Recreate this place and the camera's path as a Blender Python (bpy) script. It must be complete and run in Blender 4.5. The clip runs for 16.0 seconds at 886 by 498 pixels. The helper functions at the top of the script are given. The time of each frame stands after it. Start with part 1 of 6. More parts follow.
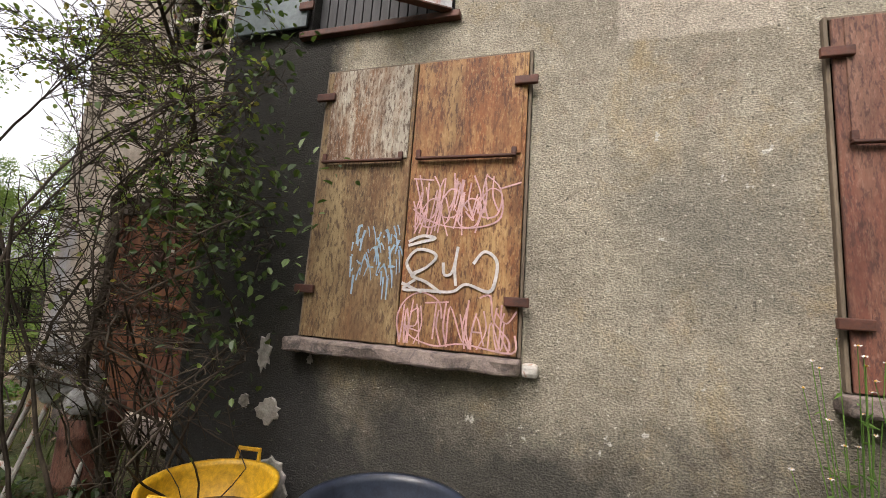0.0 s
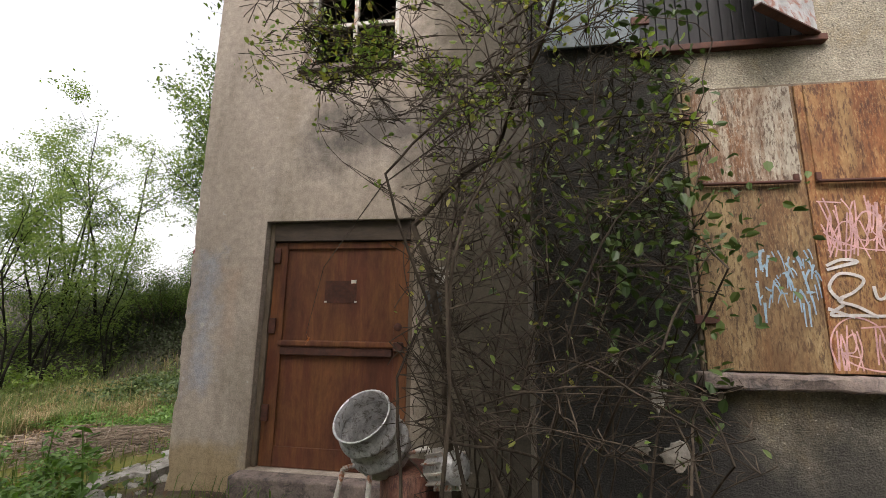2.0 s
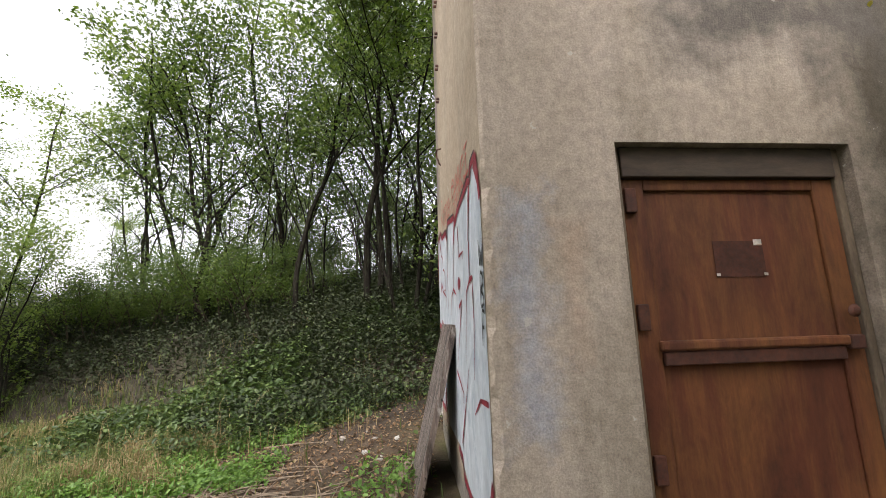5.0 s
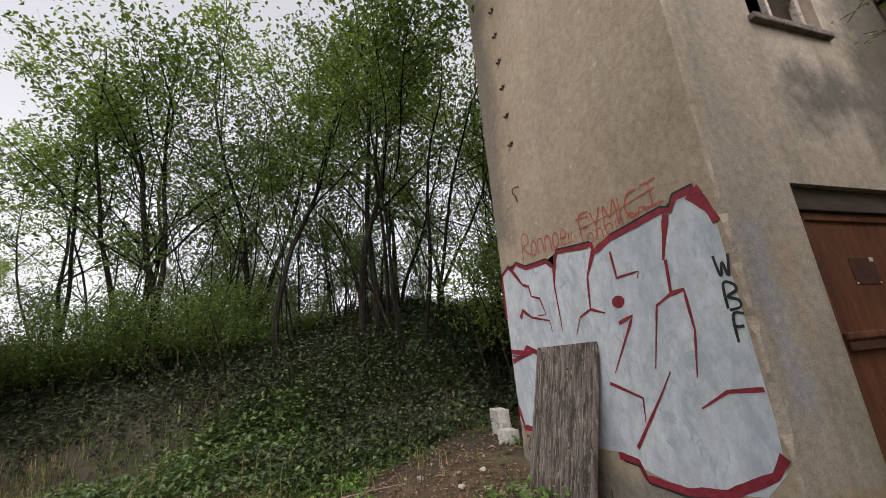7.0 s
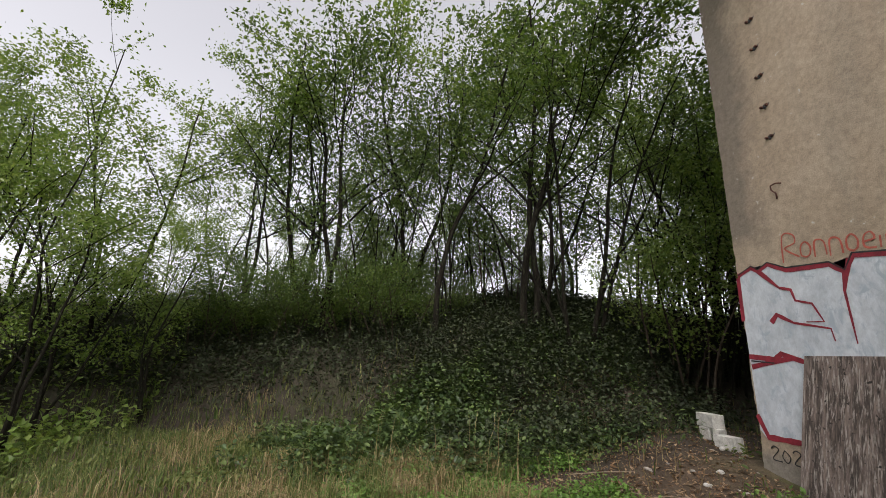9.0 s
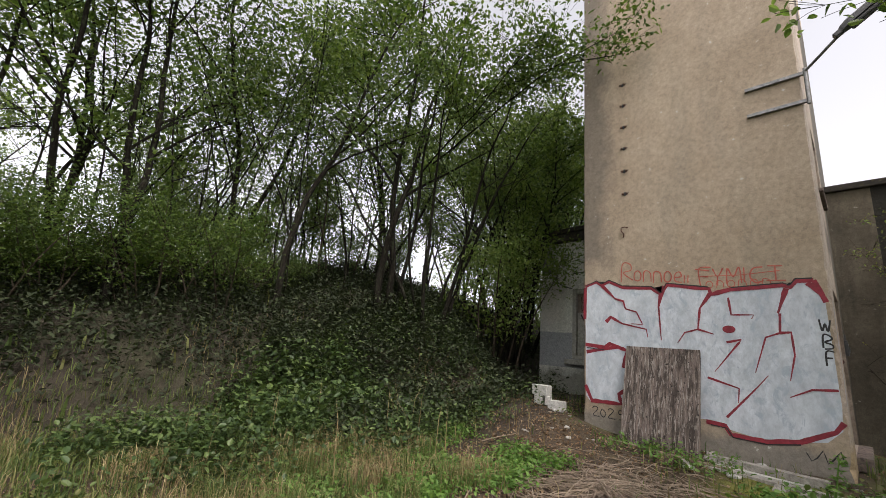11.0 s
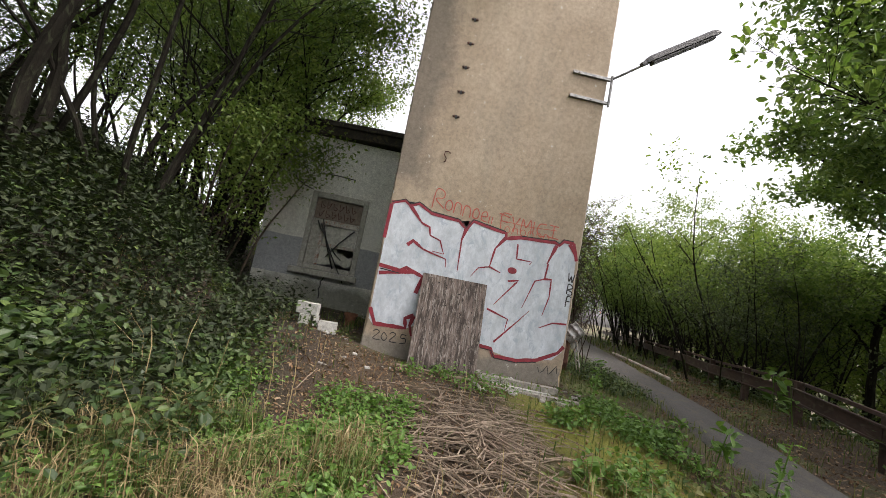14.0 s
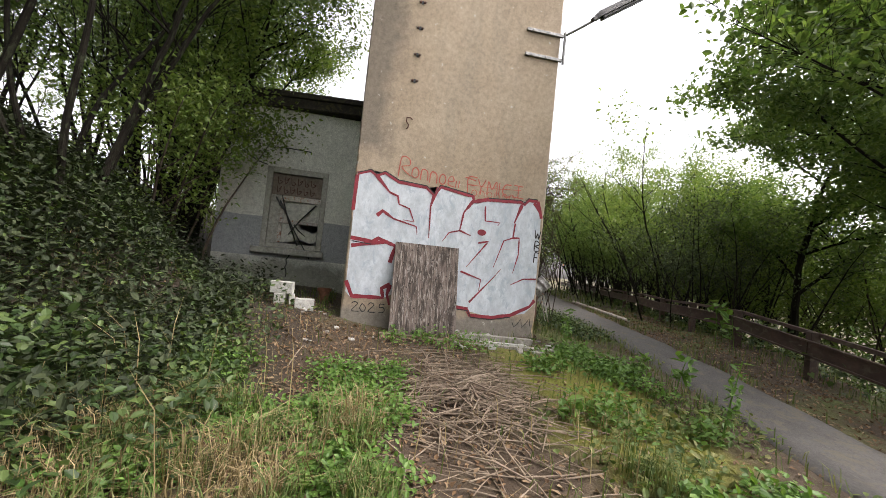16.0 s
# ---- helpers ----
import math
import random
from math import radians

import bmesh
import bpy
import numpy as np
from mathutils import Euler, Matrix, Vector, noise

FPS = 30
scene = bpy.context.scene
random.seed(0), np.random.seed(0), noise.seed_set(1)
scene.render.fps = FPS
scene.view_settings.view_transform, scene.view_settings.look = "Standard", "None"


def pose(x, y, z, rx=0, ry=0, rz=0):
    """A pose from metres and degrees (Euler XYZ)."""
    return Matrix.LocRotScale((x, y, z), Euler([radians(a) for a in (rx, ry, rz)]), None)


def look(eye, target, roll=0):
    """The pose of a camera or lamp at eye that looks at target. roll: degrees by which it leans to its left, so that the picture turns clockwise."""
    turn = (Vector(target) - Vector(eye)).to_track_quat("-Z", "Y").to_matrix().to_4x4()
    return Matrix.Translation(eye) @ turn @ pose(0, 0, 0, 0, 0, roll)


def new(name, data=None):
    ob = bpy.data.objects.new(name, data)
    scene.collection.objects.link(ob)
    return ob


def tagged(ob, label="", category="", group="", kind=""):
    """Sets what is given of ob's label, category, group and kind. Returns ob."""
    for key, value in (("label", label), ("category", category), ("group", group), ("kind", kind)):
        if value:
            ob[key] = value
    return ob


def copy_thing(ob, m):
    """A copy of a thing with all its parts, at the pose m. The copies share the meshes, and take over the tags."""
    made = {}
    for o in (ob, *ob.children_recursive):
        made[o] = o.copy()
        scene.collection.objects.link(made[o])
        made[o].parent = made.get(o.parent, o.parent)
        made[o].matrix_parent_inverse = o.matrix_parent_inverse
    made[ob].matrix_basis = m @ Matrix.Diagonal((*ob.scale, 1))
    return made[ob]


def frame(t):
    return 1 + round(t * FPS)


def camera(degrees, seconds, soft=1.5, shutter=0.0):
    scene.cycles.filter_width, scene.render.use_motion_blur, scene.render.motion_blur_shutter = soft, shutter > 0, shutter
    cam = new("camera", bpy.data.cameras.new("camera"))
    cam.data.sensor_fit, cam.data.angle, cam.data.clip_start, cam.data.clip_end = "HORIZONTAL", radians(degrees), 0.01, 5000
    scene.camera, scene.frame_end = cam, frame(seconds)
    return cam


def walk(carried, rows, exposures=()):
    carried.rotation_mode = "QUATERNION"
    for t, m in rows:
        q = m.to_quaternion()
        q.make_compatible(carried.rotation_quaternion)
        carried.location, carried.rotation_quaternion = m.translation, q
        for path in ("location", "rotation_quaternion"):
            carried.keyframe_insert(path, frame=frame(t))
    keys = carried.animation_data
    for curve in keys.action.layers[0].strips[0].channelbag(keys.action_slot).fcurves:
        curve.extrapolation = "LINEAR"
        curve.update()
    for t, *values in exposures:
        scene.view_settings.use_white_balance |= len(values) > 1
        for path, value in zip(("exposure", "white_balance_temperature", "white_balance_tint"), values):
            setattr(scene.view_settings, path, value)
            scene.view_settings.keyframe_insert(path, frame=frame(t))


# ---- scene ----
cam = camera(95.0, 16.0, 0.5)

PATH = [
    (0.0, pose(5.050, -2.850, 1.460, 98.00, -4.10, 16.40)),
    (0.5, pose(4.523, -2.874, 1.462, 102.85, -4.37, 16.47)),
    (1.0, pose(3.940, -3.084, 1.533, 100.82, 0.80, 16.21)),
    (1.5, pose(3.213, -3.256, 1.498, 100.41, 1.94, 11.93)),
    (2.0, pose(2.708, -3.197, 1.475, 100.05, -0.81, 8.25)),
    (2.5, pose(2.261, -3.068, 1.436, 101.79, -0.19, 4.37)),
    (3.0, pose(2.023, -2.527, 1.537, 101.97, -1.70, 5.52)),
    (3.5, pose(1.546, -2.343, 1.540, 102.78, -0.05, 2.90)),
    (4.0, pose(0.815, -2.207, 1.535, 103.39, -0.06, -1.04)),
    (4.5, pose(0.100, -2.020, 1.555, 101.75, 0.50, -4.90)),
    (4.7, pose(-0.100, -1.960, 1.480, 100.20, 1.30, -3.90)),
    (6.8, pose(-2.204, -1.682, 1.321, 104.14, 5.00, -17.09)),
    (7.0, pose(-2.422, -1.682, 1.334, 105.63, 4.86, -17.59)),
    (7.5, pose(-2.651, -2.025, 1.219, 105.79, 1.62, 0.59)),
    (8.0, pose(-3.064, -2.246, 1.167, 105.21, -2.25, 4.07)),
    (8.2, pose(-3.277, -2.093, 1.225, 105.47, -3.64, -2.07)),
    (10.3, pose(-6.104, -0.834, 1.182, 101.56, -2.51, -14.92)),
    (10.5, pose(-6.299, -0.804, 1.138, 101.22, -4.87, -22.67)),
    (11.0, pose(-6.550, -0.200, 1.150, 103.60, -4.70, -44.90)),
    (11.5, pose(-6.711, 0.474, 1.084, 101.04, -7.17, -55.07)),
    (12.0, pose(-6.627, 1.099, 1.074, 100.55, -10.72, -66.17)),
    (12.5, pose(-6.503, 1.668, 1.078, 100.10, -9.71, -74.00)),
    (13.0, pose(-6.395, 2.169, 1.068, 99.44, -10.81, -81.44)),
    (13.5, pose(-6.312, 2.504, 1.105, 98.76, -11.33, -88.27)),
    (14.0, pose(-6.124, 2.609, 1.142, 96.30, -10.94, -95.64)),
    (14.5, pose(-6.098, 2.508, 1.151, 95.16, -11.64, -103.12)),
    (15.0, pose(-6.160, 2.616, 1.168, 94.64, -6.45, -104.12)),
    (15.5, pose(-6.151, 2.817, 1.127, 92.04, -4.45, -100.06)),
    (16.0, pose(-6.187, 2.821, 1.123, 92.22, -5.83, -101.25)),
]
walk(cam, PATH, [(t, e, 6750, 15) for t, e in ((0.0, 0.7), (1.5, 0.58), (2.5, 0.82), (3.5, 1.08), (4.7, 1.02), (7.0, 0.3), (8.2, 0.15), (10.5, 0.35), (12.5, 0.5), (14.0, 0.7), (16.0, 0.92))])

# ---- light: a bright overcast afternoon ----
world = bpy.data.worlds.new("overcast_sky")
scene.world = world
world.use_nodes = True
wn, wl = world.node_tree.nodes, world.node_tree.links
sky = wn.new("ShaderNodeTexSky")
sky.sky_type = 'NISHITA'
sky.sun_disc = False
sky.sun_elevation, sky.sun_rotation = radians(52), radians(200)
sky.air_density, sky.dust_density, sky.ozone_density = 1.0, 4.0, 1.0
grey = wn.new("ShaderNodeHueSaturation")
grey.inputs["Saturation"].default_value = 0.22
wl.new(sky.outputs["Color"], grey.inputs["Color"])
wl.new(grey.outputs["Color"], wn["Background"].inputs["Color"])
wn["Background"].inputs["Strength"].default_value = 0.27
sun_data = bpy.data.lights.new("sun", 'SUN')
sun_data.energy, sun_data.angle, sun_data.color = 1.2, radians(25), (1.0, 0.97, 0.92)
sun = new("sun", sun_data)
sun.matrix_world = look((-6, -20, 30), (0, 0, 0))


# ---- materials ----
def ramp(nt, stops, source):
    r = nt.nodes.new("ShaderNodeValToRGB")
    while len(r.color_ramp.elements) < len(stops):
        r.color_ramp.elements.new(0.5)
    for e, (p, c) in zip(r.color_ramp.elements, stops):
        e.position = p
        e.color = (*c, 1) if len(c) == 3 else c
    nt.links.new(source, r.inputs[0])
    return r.outputs[0]


def noise_node(nt, vec, scale, detail=6.0, rough=0.6, stretch=None, distort=0.0):
    if stretch:
        m = nt.nodes.new("ShaderNodeMapping")
        m.inputs["Scale"].default_value = stretch
        nt.links.new(vec, m.inputs["Vector"])
        vec = m.outputs[0]
    n = nt.nodes.new("ShaderNodeTexNoise")
    n.inputs["Scale"].default_value = scale
    n.inputs["Detail"].default_value = detail
    n.inputs["Roughness"].default_value = rough
    n.inputs["Distortion"].default_value = distort
    nt.links.new(vec, n.inputs["Vector"])
    return n.outputs[0]


def mixed(nt, fac, a, b, mode='MIX'):
    m = nt.nodes.new("ShaderNodeMix")
    m.data_type, m.blend_type = 'RGBA', mode
    for sock, v in ((m.inputs[0], fac), (m.inputs[6], a), (m.inputs[7], b)):
        if isinstance(v, (int, float)):
            sock.default_value = v
        elif isinstance(v, tuple):
            sock.default_value = (*v, 1)
        else:
            nt.links.new(v, sock)
    return m.outputs[2]


def math_node(nt, op, a, b=None, clamp=False):
    m = nt.nodes.new("ShaderNodeMath")
    m.operation, m.use_clamp = op, clamp
    for i, v in enumerate((a, b)):
        if v is None:
            continue
        if isinstance(v, (int, float)):
            m.inputs[i].default_value = v
        else:
            nt.links.new(v, m.inputs[i])
    return m.outputs[0]


def start_mat(name, where="world"):
    m = bpy.data.materials.new(name)
    m.use_nodes = True
    nt = m.node_tree
    if where == "world":
        vec = nt.nodes.new("ShaderNodeNewGeometry").outputs["Position"]
    else:
        vec = nt.nodes.new("ShaderNodeTexCoord").outputs["Object"]
    return m, nt, vec, nt.nodes["Principled BSDF"]


def bump(nt, bsdf, height, strength, dist):
    b = nt.nodes.new("ShaderNodeBump")
    b.inputs["Strength"].default_value, b.inputs["Distance"].default_value = strength, dist
    nt.links.new(height, b.inputs["Height"])
    nt.links.new(b.outputs[0], bsdf.inputs["Normal"])


def surface(name, dark, light, scale=3.0, grain=60.0, rough=0.85, relief=0.4, depth=0.01, stretch=None,
            third=None, metal=0.0, where="object", spread=(0.35, 0.65), grain_mix=0.35, spots=None, contrast=0.75):
    """Two tones in large patches, a finer grain over them, a third tone in blotches."""
    m, nt, vec, bs = start_mat(name, where)
    big = noise_node(nt, vec, scale, 7, 0.62, stretch, 0.4)
    col = ramp(nt, [(spread[0], dark), (spread[1], light)], big)
    fine = noise_node(nt, vec, grain, 4, 0.7, stretch)
    col = mixed(nt, grain_mix, col, ramp(nt, [(0.3, tuple(c * 0.45 for c in dark)), (0.7, light)], fine))
    mid = noise_node(nt, vec, grain * 0.3, 9, 0.75, stretch, 0.3)
    col = mixed(nt, contrast, col, ramp(nt, [(0.32, (0.42, 0.42, 0.42)), (0.6, (1.12, 1.1, 1.08))], mid), 'MULTIPLY')
    if third:
        blot = noise_node(nt, vec, scale * 2.3, 8, 0.7, stretch, 0.8)
        col = mixed(nt, ramp(nt, [(0.52, (0, 0, 0)), (0.62, (1, 1, 1))], blot), col, third)
    if spots:
        sp = noise_node(nt, vec, spots[0], 3, 0.5)
        col = mixed(nt, ramp(nt, [(spots[1], (0, 0, 0)), (spots[1] + 0.03, (1, 1, 1))], sp), col, spots[2])
    nt.links.new(col, bs.inputs["Base Color"])
    bs.inputs["Metallic"].default_value = metal
    rr = ramp(nt, [(0.3, (rough - 0.12,) * 3), (0.7, (min(rough + 0.1, 1),) * 3)], fine)
    nt.links.new(rr, bs.inputs["Roughness"])
    bump(nt, bs, fine, relief, depth)
    return m


def box_mask(nt, vec, lo, hi, soft, wobble):
    """1 inside a box of the world with a ragged, noisy edge, for colour patches that have a place of their own."""
    wob = noise_node(nt, vec, wobble, 8, 0.68)
    sep = nt.nodes.new("ShaderNodeSeparateXYZ")
    nt.links.new(vec, sep.inputs[0])
    out = None
    for i in range(3):
        if lo[i] is None:
            continue
        mid, half = (lo[i] + hi[i]) / 2, (hi[i] - lo[i]) / 2
        d = math_node(nt, 'ABSOLUTE', math_node(nt, 'SUBTRACT', sep.outputs[i], mid))
        e = math_node(nt, 'DIVIDE', math_node(nt, 'SUBTRACT', half, d), soft, )
        out = e if out is None else math_node(nt, 'MINIMUM', out, e)
    out = math_node(nt, 'ADD', out, math_node(nt, 'MULTIPLY', math_node(nt, 'SUBTRACT', wob, 0.5), 3.2))
    return math_node(nt, 'MULTIPLY', out, 1.0, True)


def stucco(name, dark, light, soot, patches=(), coarse=140.0, relief=0.7, depth=0.012, streak=0.5, pits=True, speckle=0.5, lichen=False, grain=None):
    """Weathered render: broad tones, long rain streaks, pits, and named patches (box, colour, strength)."""
    m, nt, vec, bs = start_mat(name)
    big = noise_node(nt, vec, 0.9, 8, 0.6, None, 0.3)
    col = ramp(nt, [(0.36, dark), (0.62, light)], big)
    run = noise_node(nt, vec, 2.2, 7, 0.65, (1, 1, 0.16), 0.2)
    mask = math_node(nt, 'MULTIPLY', ramp(nt, [(0.5, (0, 0, 0)), (0.7, (1, 1, 1))], run), streak)
    col = mixed(nt, mask, col, soot)
    if lichen:
        for seed, rgb, lo in ((3.7, (0.4, 0.27, 0.09), 0.53), (9.1, (0.42, 0.25, 0.19), 0.58), (5.3, (0.5, 0.47, 0.38), 0.56)):
            mp = nt.nodes.new("ShaderNodeMapping")
            mp.inputs["Location"].default_value = (seed, seed, seed * 2)
            nt.links.new(vec, mp.inputs["Vector"])
            spot = noise_node(nt, mp.outputs[0], 2.4, 12, 0.78, (1, 1, 0.7), 0.5)
            col = mixed(nt, math_node(nt, 'MULTIPLY', ramp(nt, [(lo, (0, 0, 0)), (lo + 0.12, (1, 1, 1))], spot), 0.35), col, rgb)
    for lo, hi, soft, wob, rgb, amount in patches:
        col = mixed(nt, math_node(nt, 'MULTIPLY', box_mask(nt, vec, lo, hi, soft, wob), amount), col, rgb)
    fine = noise_node(nt, vec, coarse, 3, 0.6, grain)
    mid = noise_node(nt, vec, 18.0, 6, 0.7)
    col = mixed(nt, speckle, col, ramp(nt, [(0.34, (0.3, 0.3, 0.3)), (0.62, (1.25, 1.24, 1.22))], fine), 'MULTIPLY')
    col = mixed(nt, 0.55, col, ramp(nt, [(0.32, (0.5, 0.5, 0.5)), (0.62, (1.1, 1.1, 1.1))], mid), 'MULTIPLY')
    if pits:
        pit = noise_node(nt, vec, 9.0, 4, 0.6)
        value = nt.nodes.new("ShaderNodeRGBToBW")
        nt.links.new(col, value.inputs[0])
        clean = ramp(nt, [(0.06, (0, 0, 0)), (0.15, (1, 1, 1))], value.outputs[0])
        col = mixed(nt, math_node(nt, 'MULTIPLY', ramp(nt, [(0.69, (0, 0, 0)), (0.71, (0.8, 0.8, 0.8))], pit), clean), col, (0.5, 0.48, 0.43))
    if speckle > 0.6:
        chips = noise_node(nt, vec, 48.0, 3, 0.5)
        col = mixed(nt, math_node(nt, 'MULTIPLY', ramp(nt, [(0.66, (0, 0, 0)), (0.7, (0.7, 0.7, 0.7))], chips), clean), col, (0.55, 0.51, 0.42))
        col = mixed(nt, ramp(nt, [(0.3, (0.75, 0.75, 0.75)), (0.35, (0, 0, 0))], chips), col, (0.07, 0.065, 0.05))
    nt.links.new(col, bs.inputs["Base Color"])
    bs.inputs["Roughness"].default_value = 0.92
    h = math_node(nt, 'ADD', fine, math_node(nt, 'MULTIPLY', mid, 1.5))
    bump(nt, bs, h, relief, depth)
    return m


def leaf_mat(name, tones, gloss=0.45, passing=0.4):
    m, nt, vec, bs = start_mat(name, "object")
    geo = nt.nodes.new("ShaderNodeNewGeometry")
    col = ramp(nt, [(i / max(1, len(tones) - 1), c) for i, c in enumerate(tones)], geo.outputs["Random Per Island"])
    nt.links.new(col, bs.inputs["Base Color"])
    bs.inputs["Roughness"].default_value = gloss
    tr = nt.nodes.new("ShaderNodeBsdfTranslucent")
    nt.links.new(mixed(nt, 1.0, col, (1.0, 1.0, 0.55), 'MULTIPLY'), tr.inputs["Color"])
    mx = nt.nodes.new("ShaderNodeMixShader")
    mx.inputs[0].default_value = passing
    nt.links.new(bs.outputs[0], mx.inputs[1])
    nt.links.new(tr.outputs[0], mx.inputs[2])
    nt.links.new(mx.outputs[0], nt.nodes["Material Output"].inputs["Surface"])
    return m


M = {}
M["end"] = stucco("tan_render", (0.36, 0.285, 0.205), (0.43, 0.35, 0.26), (0.27, 0.24, 0.19), [
    ((None, 2.5, 2.5), (None, 4.0, 9.0), 0.3, 1.3, (0.16, 0.14, 0.115), 0.75),
    ((None, -0.2, -0.3), (None, 3.3, 0.42), 0.12, 4.0, (0.2, 0.19, 0.17), 0.75)], coarse=90, streak=0.4, relief=0.35, depth=0.006, speckle=0.22)
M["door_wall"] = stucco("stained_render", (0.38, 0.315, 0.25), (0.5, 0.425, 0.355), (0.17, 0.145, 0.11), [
    # The first two patches turn the wall darker towards the block corner.
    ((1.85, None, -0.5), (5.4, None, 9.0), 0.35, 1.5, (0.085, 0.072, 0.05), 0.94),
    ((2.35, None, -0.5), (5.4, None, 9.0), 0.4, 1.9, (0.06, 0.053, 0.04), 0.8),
    ((0.9, None, 2.62), (2.7, None, 3.55), 0.4, 2.2, (0.11, 0.098, 0.085), 0.9),
    ((0.7, None, 0.0), (1.0, None, 3.7), 0.25, 3.4, (0.27, 0.22, 0.16), 0.5),
    ((0.02, None, 0.8), (0.34, None, 2.1), 0.18, 5.5, (0.36, 0.42, 0.54), 0.5),
    ((0.3, None, 1.2), (0.5, None, 1.9), 0.2, 3.0, (0.5, 0.31, 0.2), 0.4),
    ((-0.3, None, -0.3), (0.7, None, 0.55), 0.15, 3.0, (0.36, 0.25, 0.1), 0.6)], coarse=90, streak=0.55, relief=0.45, depth=0.007, speckle=0.3)
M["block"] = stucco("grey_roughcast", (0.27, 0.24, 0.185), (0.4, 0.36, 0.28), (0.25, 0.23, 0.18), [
    # Near black at the corner, and darker along the foot of the wall.
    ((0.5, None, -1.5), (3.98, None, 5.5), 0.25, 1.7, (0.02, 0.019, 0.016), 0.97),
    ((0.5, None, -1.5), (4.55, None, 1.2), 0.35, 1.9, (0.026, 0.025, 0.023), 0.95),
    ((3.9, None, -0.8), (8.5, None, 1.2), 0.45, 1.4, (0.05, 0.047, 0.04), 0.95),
    ((5.2, None, 1.3), (6.1, None, 2.3), 0.4, 1.2, (0.2, 0.19, 0.155), 0.7),
    ((5.25, None, 2.76), (5.95, None, 6.0), 0.02, 2.0, (0.5, 0.44, 0.36), 0.6)], coarse=125, streak=0.35, relief=0.9, depth=0.012, speckle=0.65, lichen=True, grain=(0.72, 1, 1.05))
M["return"] = stucco("dark_brown_render", (0.11, 0.095, 0.07), (0.2, 0.17, 0.125), (0.05, 0.045, 0.036), coarse=90, streak=0.7, relief=0.6)
M["annex"] = stucco("chalky_grey_render", (0.72, 0.73, 0.66), (0.82, 0.83, 0.76), (0.46, 0.47, 0.4), [
    ((None, 5.2, 1.9), (None, 6.3, 3.4), 0.3, 2.0, (0.74, 0.7, 0.64), 0.8),
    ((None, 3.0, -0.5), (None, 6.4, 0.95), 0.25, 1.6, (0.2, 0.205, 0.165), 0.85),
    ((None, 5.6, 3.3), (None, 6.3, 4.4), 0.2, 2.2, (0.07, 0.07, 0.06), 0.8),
    ((None, 2.8, 0.9), (None, 6.4, 1.8), 0.015, 1.2, (0.36, 0.38, 0.4), 0.9)], coarse=60, streak=0.3, relief=0.3)
M["rust_dark"] = surface("dark_rusty_steel", (0.05, 0.02, 0.014), (0.12, 0.04, 0.022), 4, 60, 0.75, 0.4, 0.005, where="world")
def rust_sheet(name, paint, rust, deep, lo, hi, seed, flaky=True):
    """Paint that has flaked off rusting sheet steel in upright runs, with dark pitting."""
    m, nt, vec, bs = start_mat(name)
    mp = nt.nodes.new("ShaderNodeMapping")
    mp.inputs["Location"].default_value = (seed, seed * 1.7, seed * 0.6)
    nt.links.new(vec, mp.inputs["Vector"])
    vec = mp.outputs[0]
    run = noise_node(nt, vec, 13.0, 10, 0.72, (1, 1, 0.09))
    patch = noise_node(nt, vec, 2.6, 8, 0.65, (1, 1, 0.45), 0.4)
    both = math_node(nt, 'ADD', math_node(nt, 'MULTIPLY', run, 0.5), math_node(nt, 'MULTIPLY', patch, 0.5))
    col = mixed(nt, ramp(nt, [(lo, (0, 0, 0)), (hi, (1, 1, 1))], both), rust, paint)
    flake = noise_node(nt, vec, 110.0, 5, 0.7, (1, 1, 0.3))
    fleck = noise_node(nt, vec, 60.0, 8, 0.75, (1, 1, 0.28))
    if flaky:
        col = mixed(nt, ramp(nt, [(0.52, (0, 0, 0)), (0.6, (0.6, 0.6, 0.6))], flake), col, tuple(min(0.6, c * 1.2 + 0.02) for c in paint))
        col = mixed(nt, ramp(nt, [(0.5, (0, 0, 0)), (0.58, (0.85, 0.85, 0.85))], fleck), col, deep)
        blush = noise_node(nt, vec, 3.4, 6, 0.7, (1, 1, 0.5), 0.5)
        col = mixed(nt, ramp(nt, [(0.5, (0, 0, 0)), (0.66, (0.7, 0.7, 0.7))], blush), col, rust)
    glow = noise_node(nt, vec, 5.0, 9, 0.75, (1, 1, 0.35), 0.3)
    col = mixed(nt, 0.8, col, ramp(nt, [(0.36, (0.45, 0.38, 0.34)), (0.62, (1.2, 1.15, 1.1))], glow), 'MULTIPLY')
    nt.links.new(col, bs.inputs["Base Color"])
    bs.inputs["Roughness"].default_value = 0.78
    bump(nt, bs, math_node(nt, 'ADD', fleck, run), 0.5, 0.004)
    return m


M["rust_door"] = rust_sheet("rusty_brown_steel", (0.19, 0.078, 0.022), (0.105, 0.03, 0.011), (0.055, 0.018, 0.009), 0.44, 0.62, 5.2, False)
M["shut_l"] = rust_sheet("rusted_sheet_pale_paint", (0.36, 0.34, 0.28), (0.16, 0.08, 0.036), (0.065, 0.034, 0.018), 0.44, 0.54, 1.3)
M["shut_lo"] = rust_sheet("rusted_sheet_olive", (0.24, 0.18, 0.09), (0.13, 0.065, 0.026), (0.055, 0.03, 0.015), 0.42, 0.58, 4.1)
M["shut_r"] = rust_sheet("orange_rusted_sheet", (0.33, 0.21, 0.09), (0.2, 0.075, 0.024), (0.075, 0.028, 0.013), 0.46, 0.58, 7.7)
M["shut_red"] = rust_sheet("dark_red_rusted_sheet", (0.17, 0.09, 0.06), (0.14, 0.05, 0.032), (0.06, 0.025, 0.02), 0.46, 0.6, 2.9)
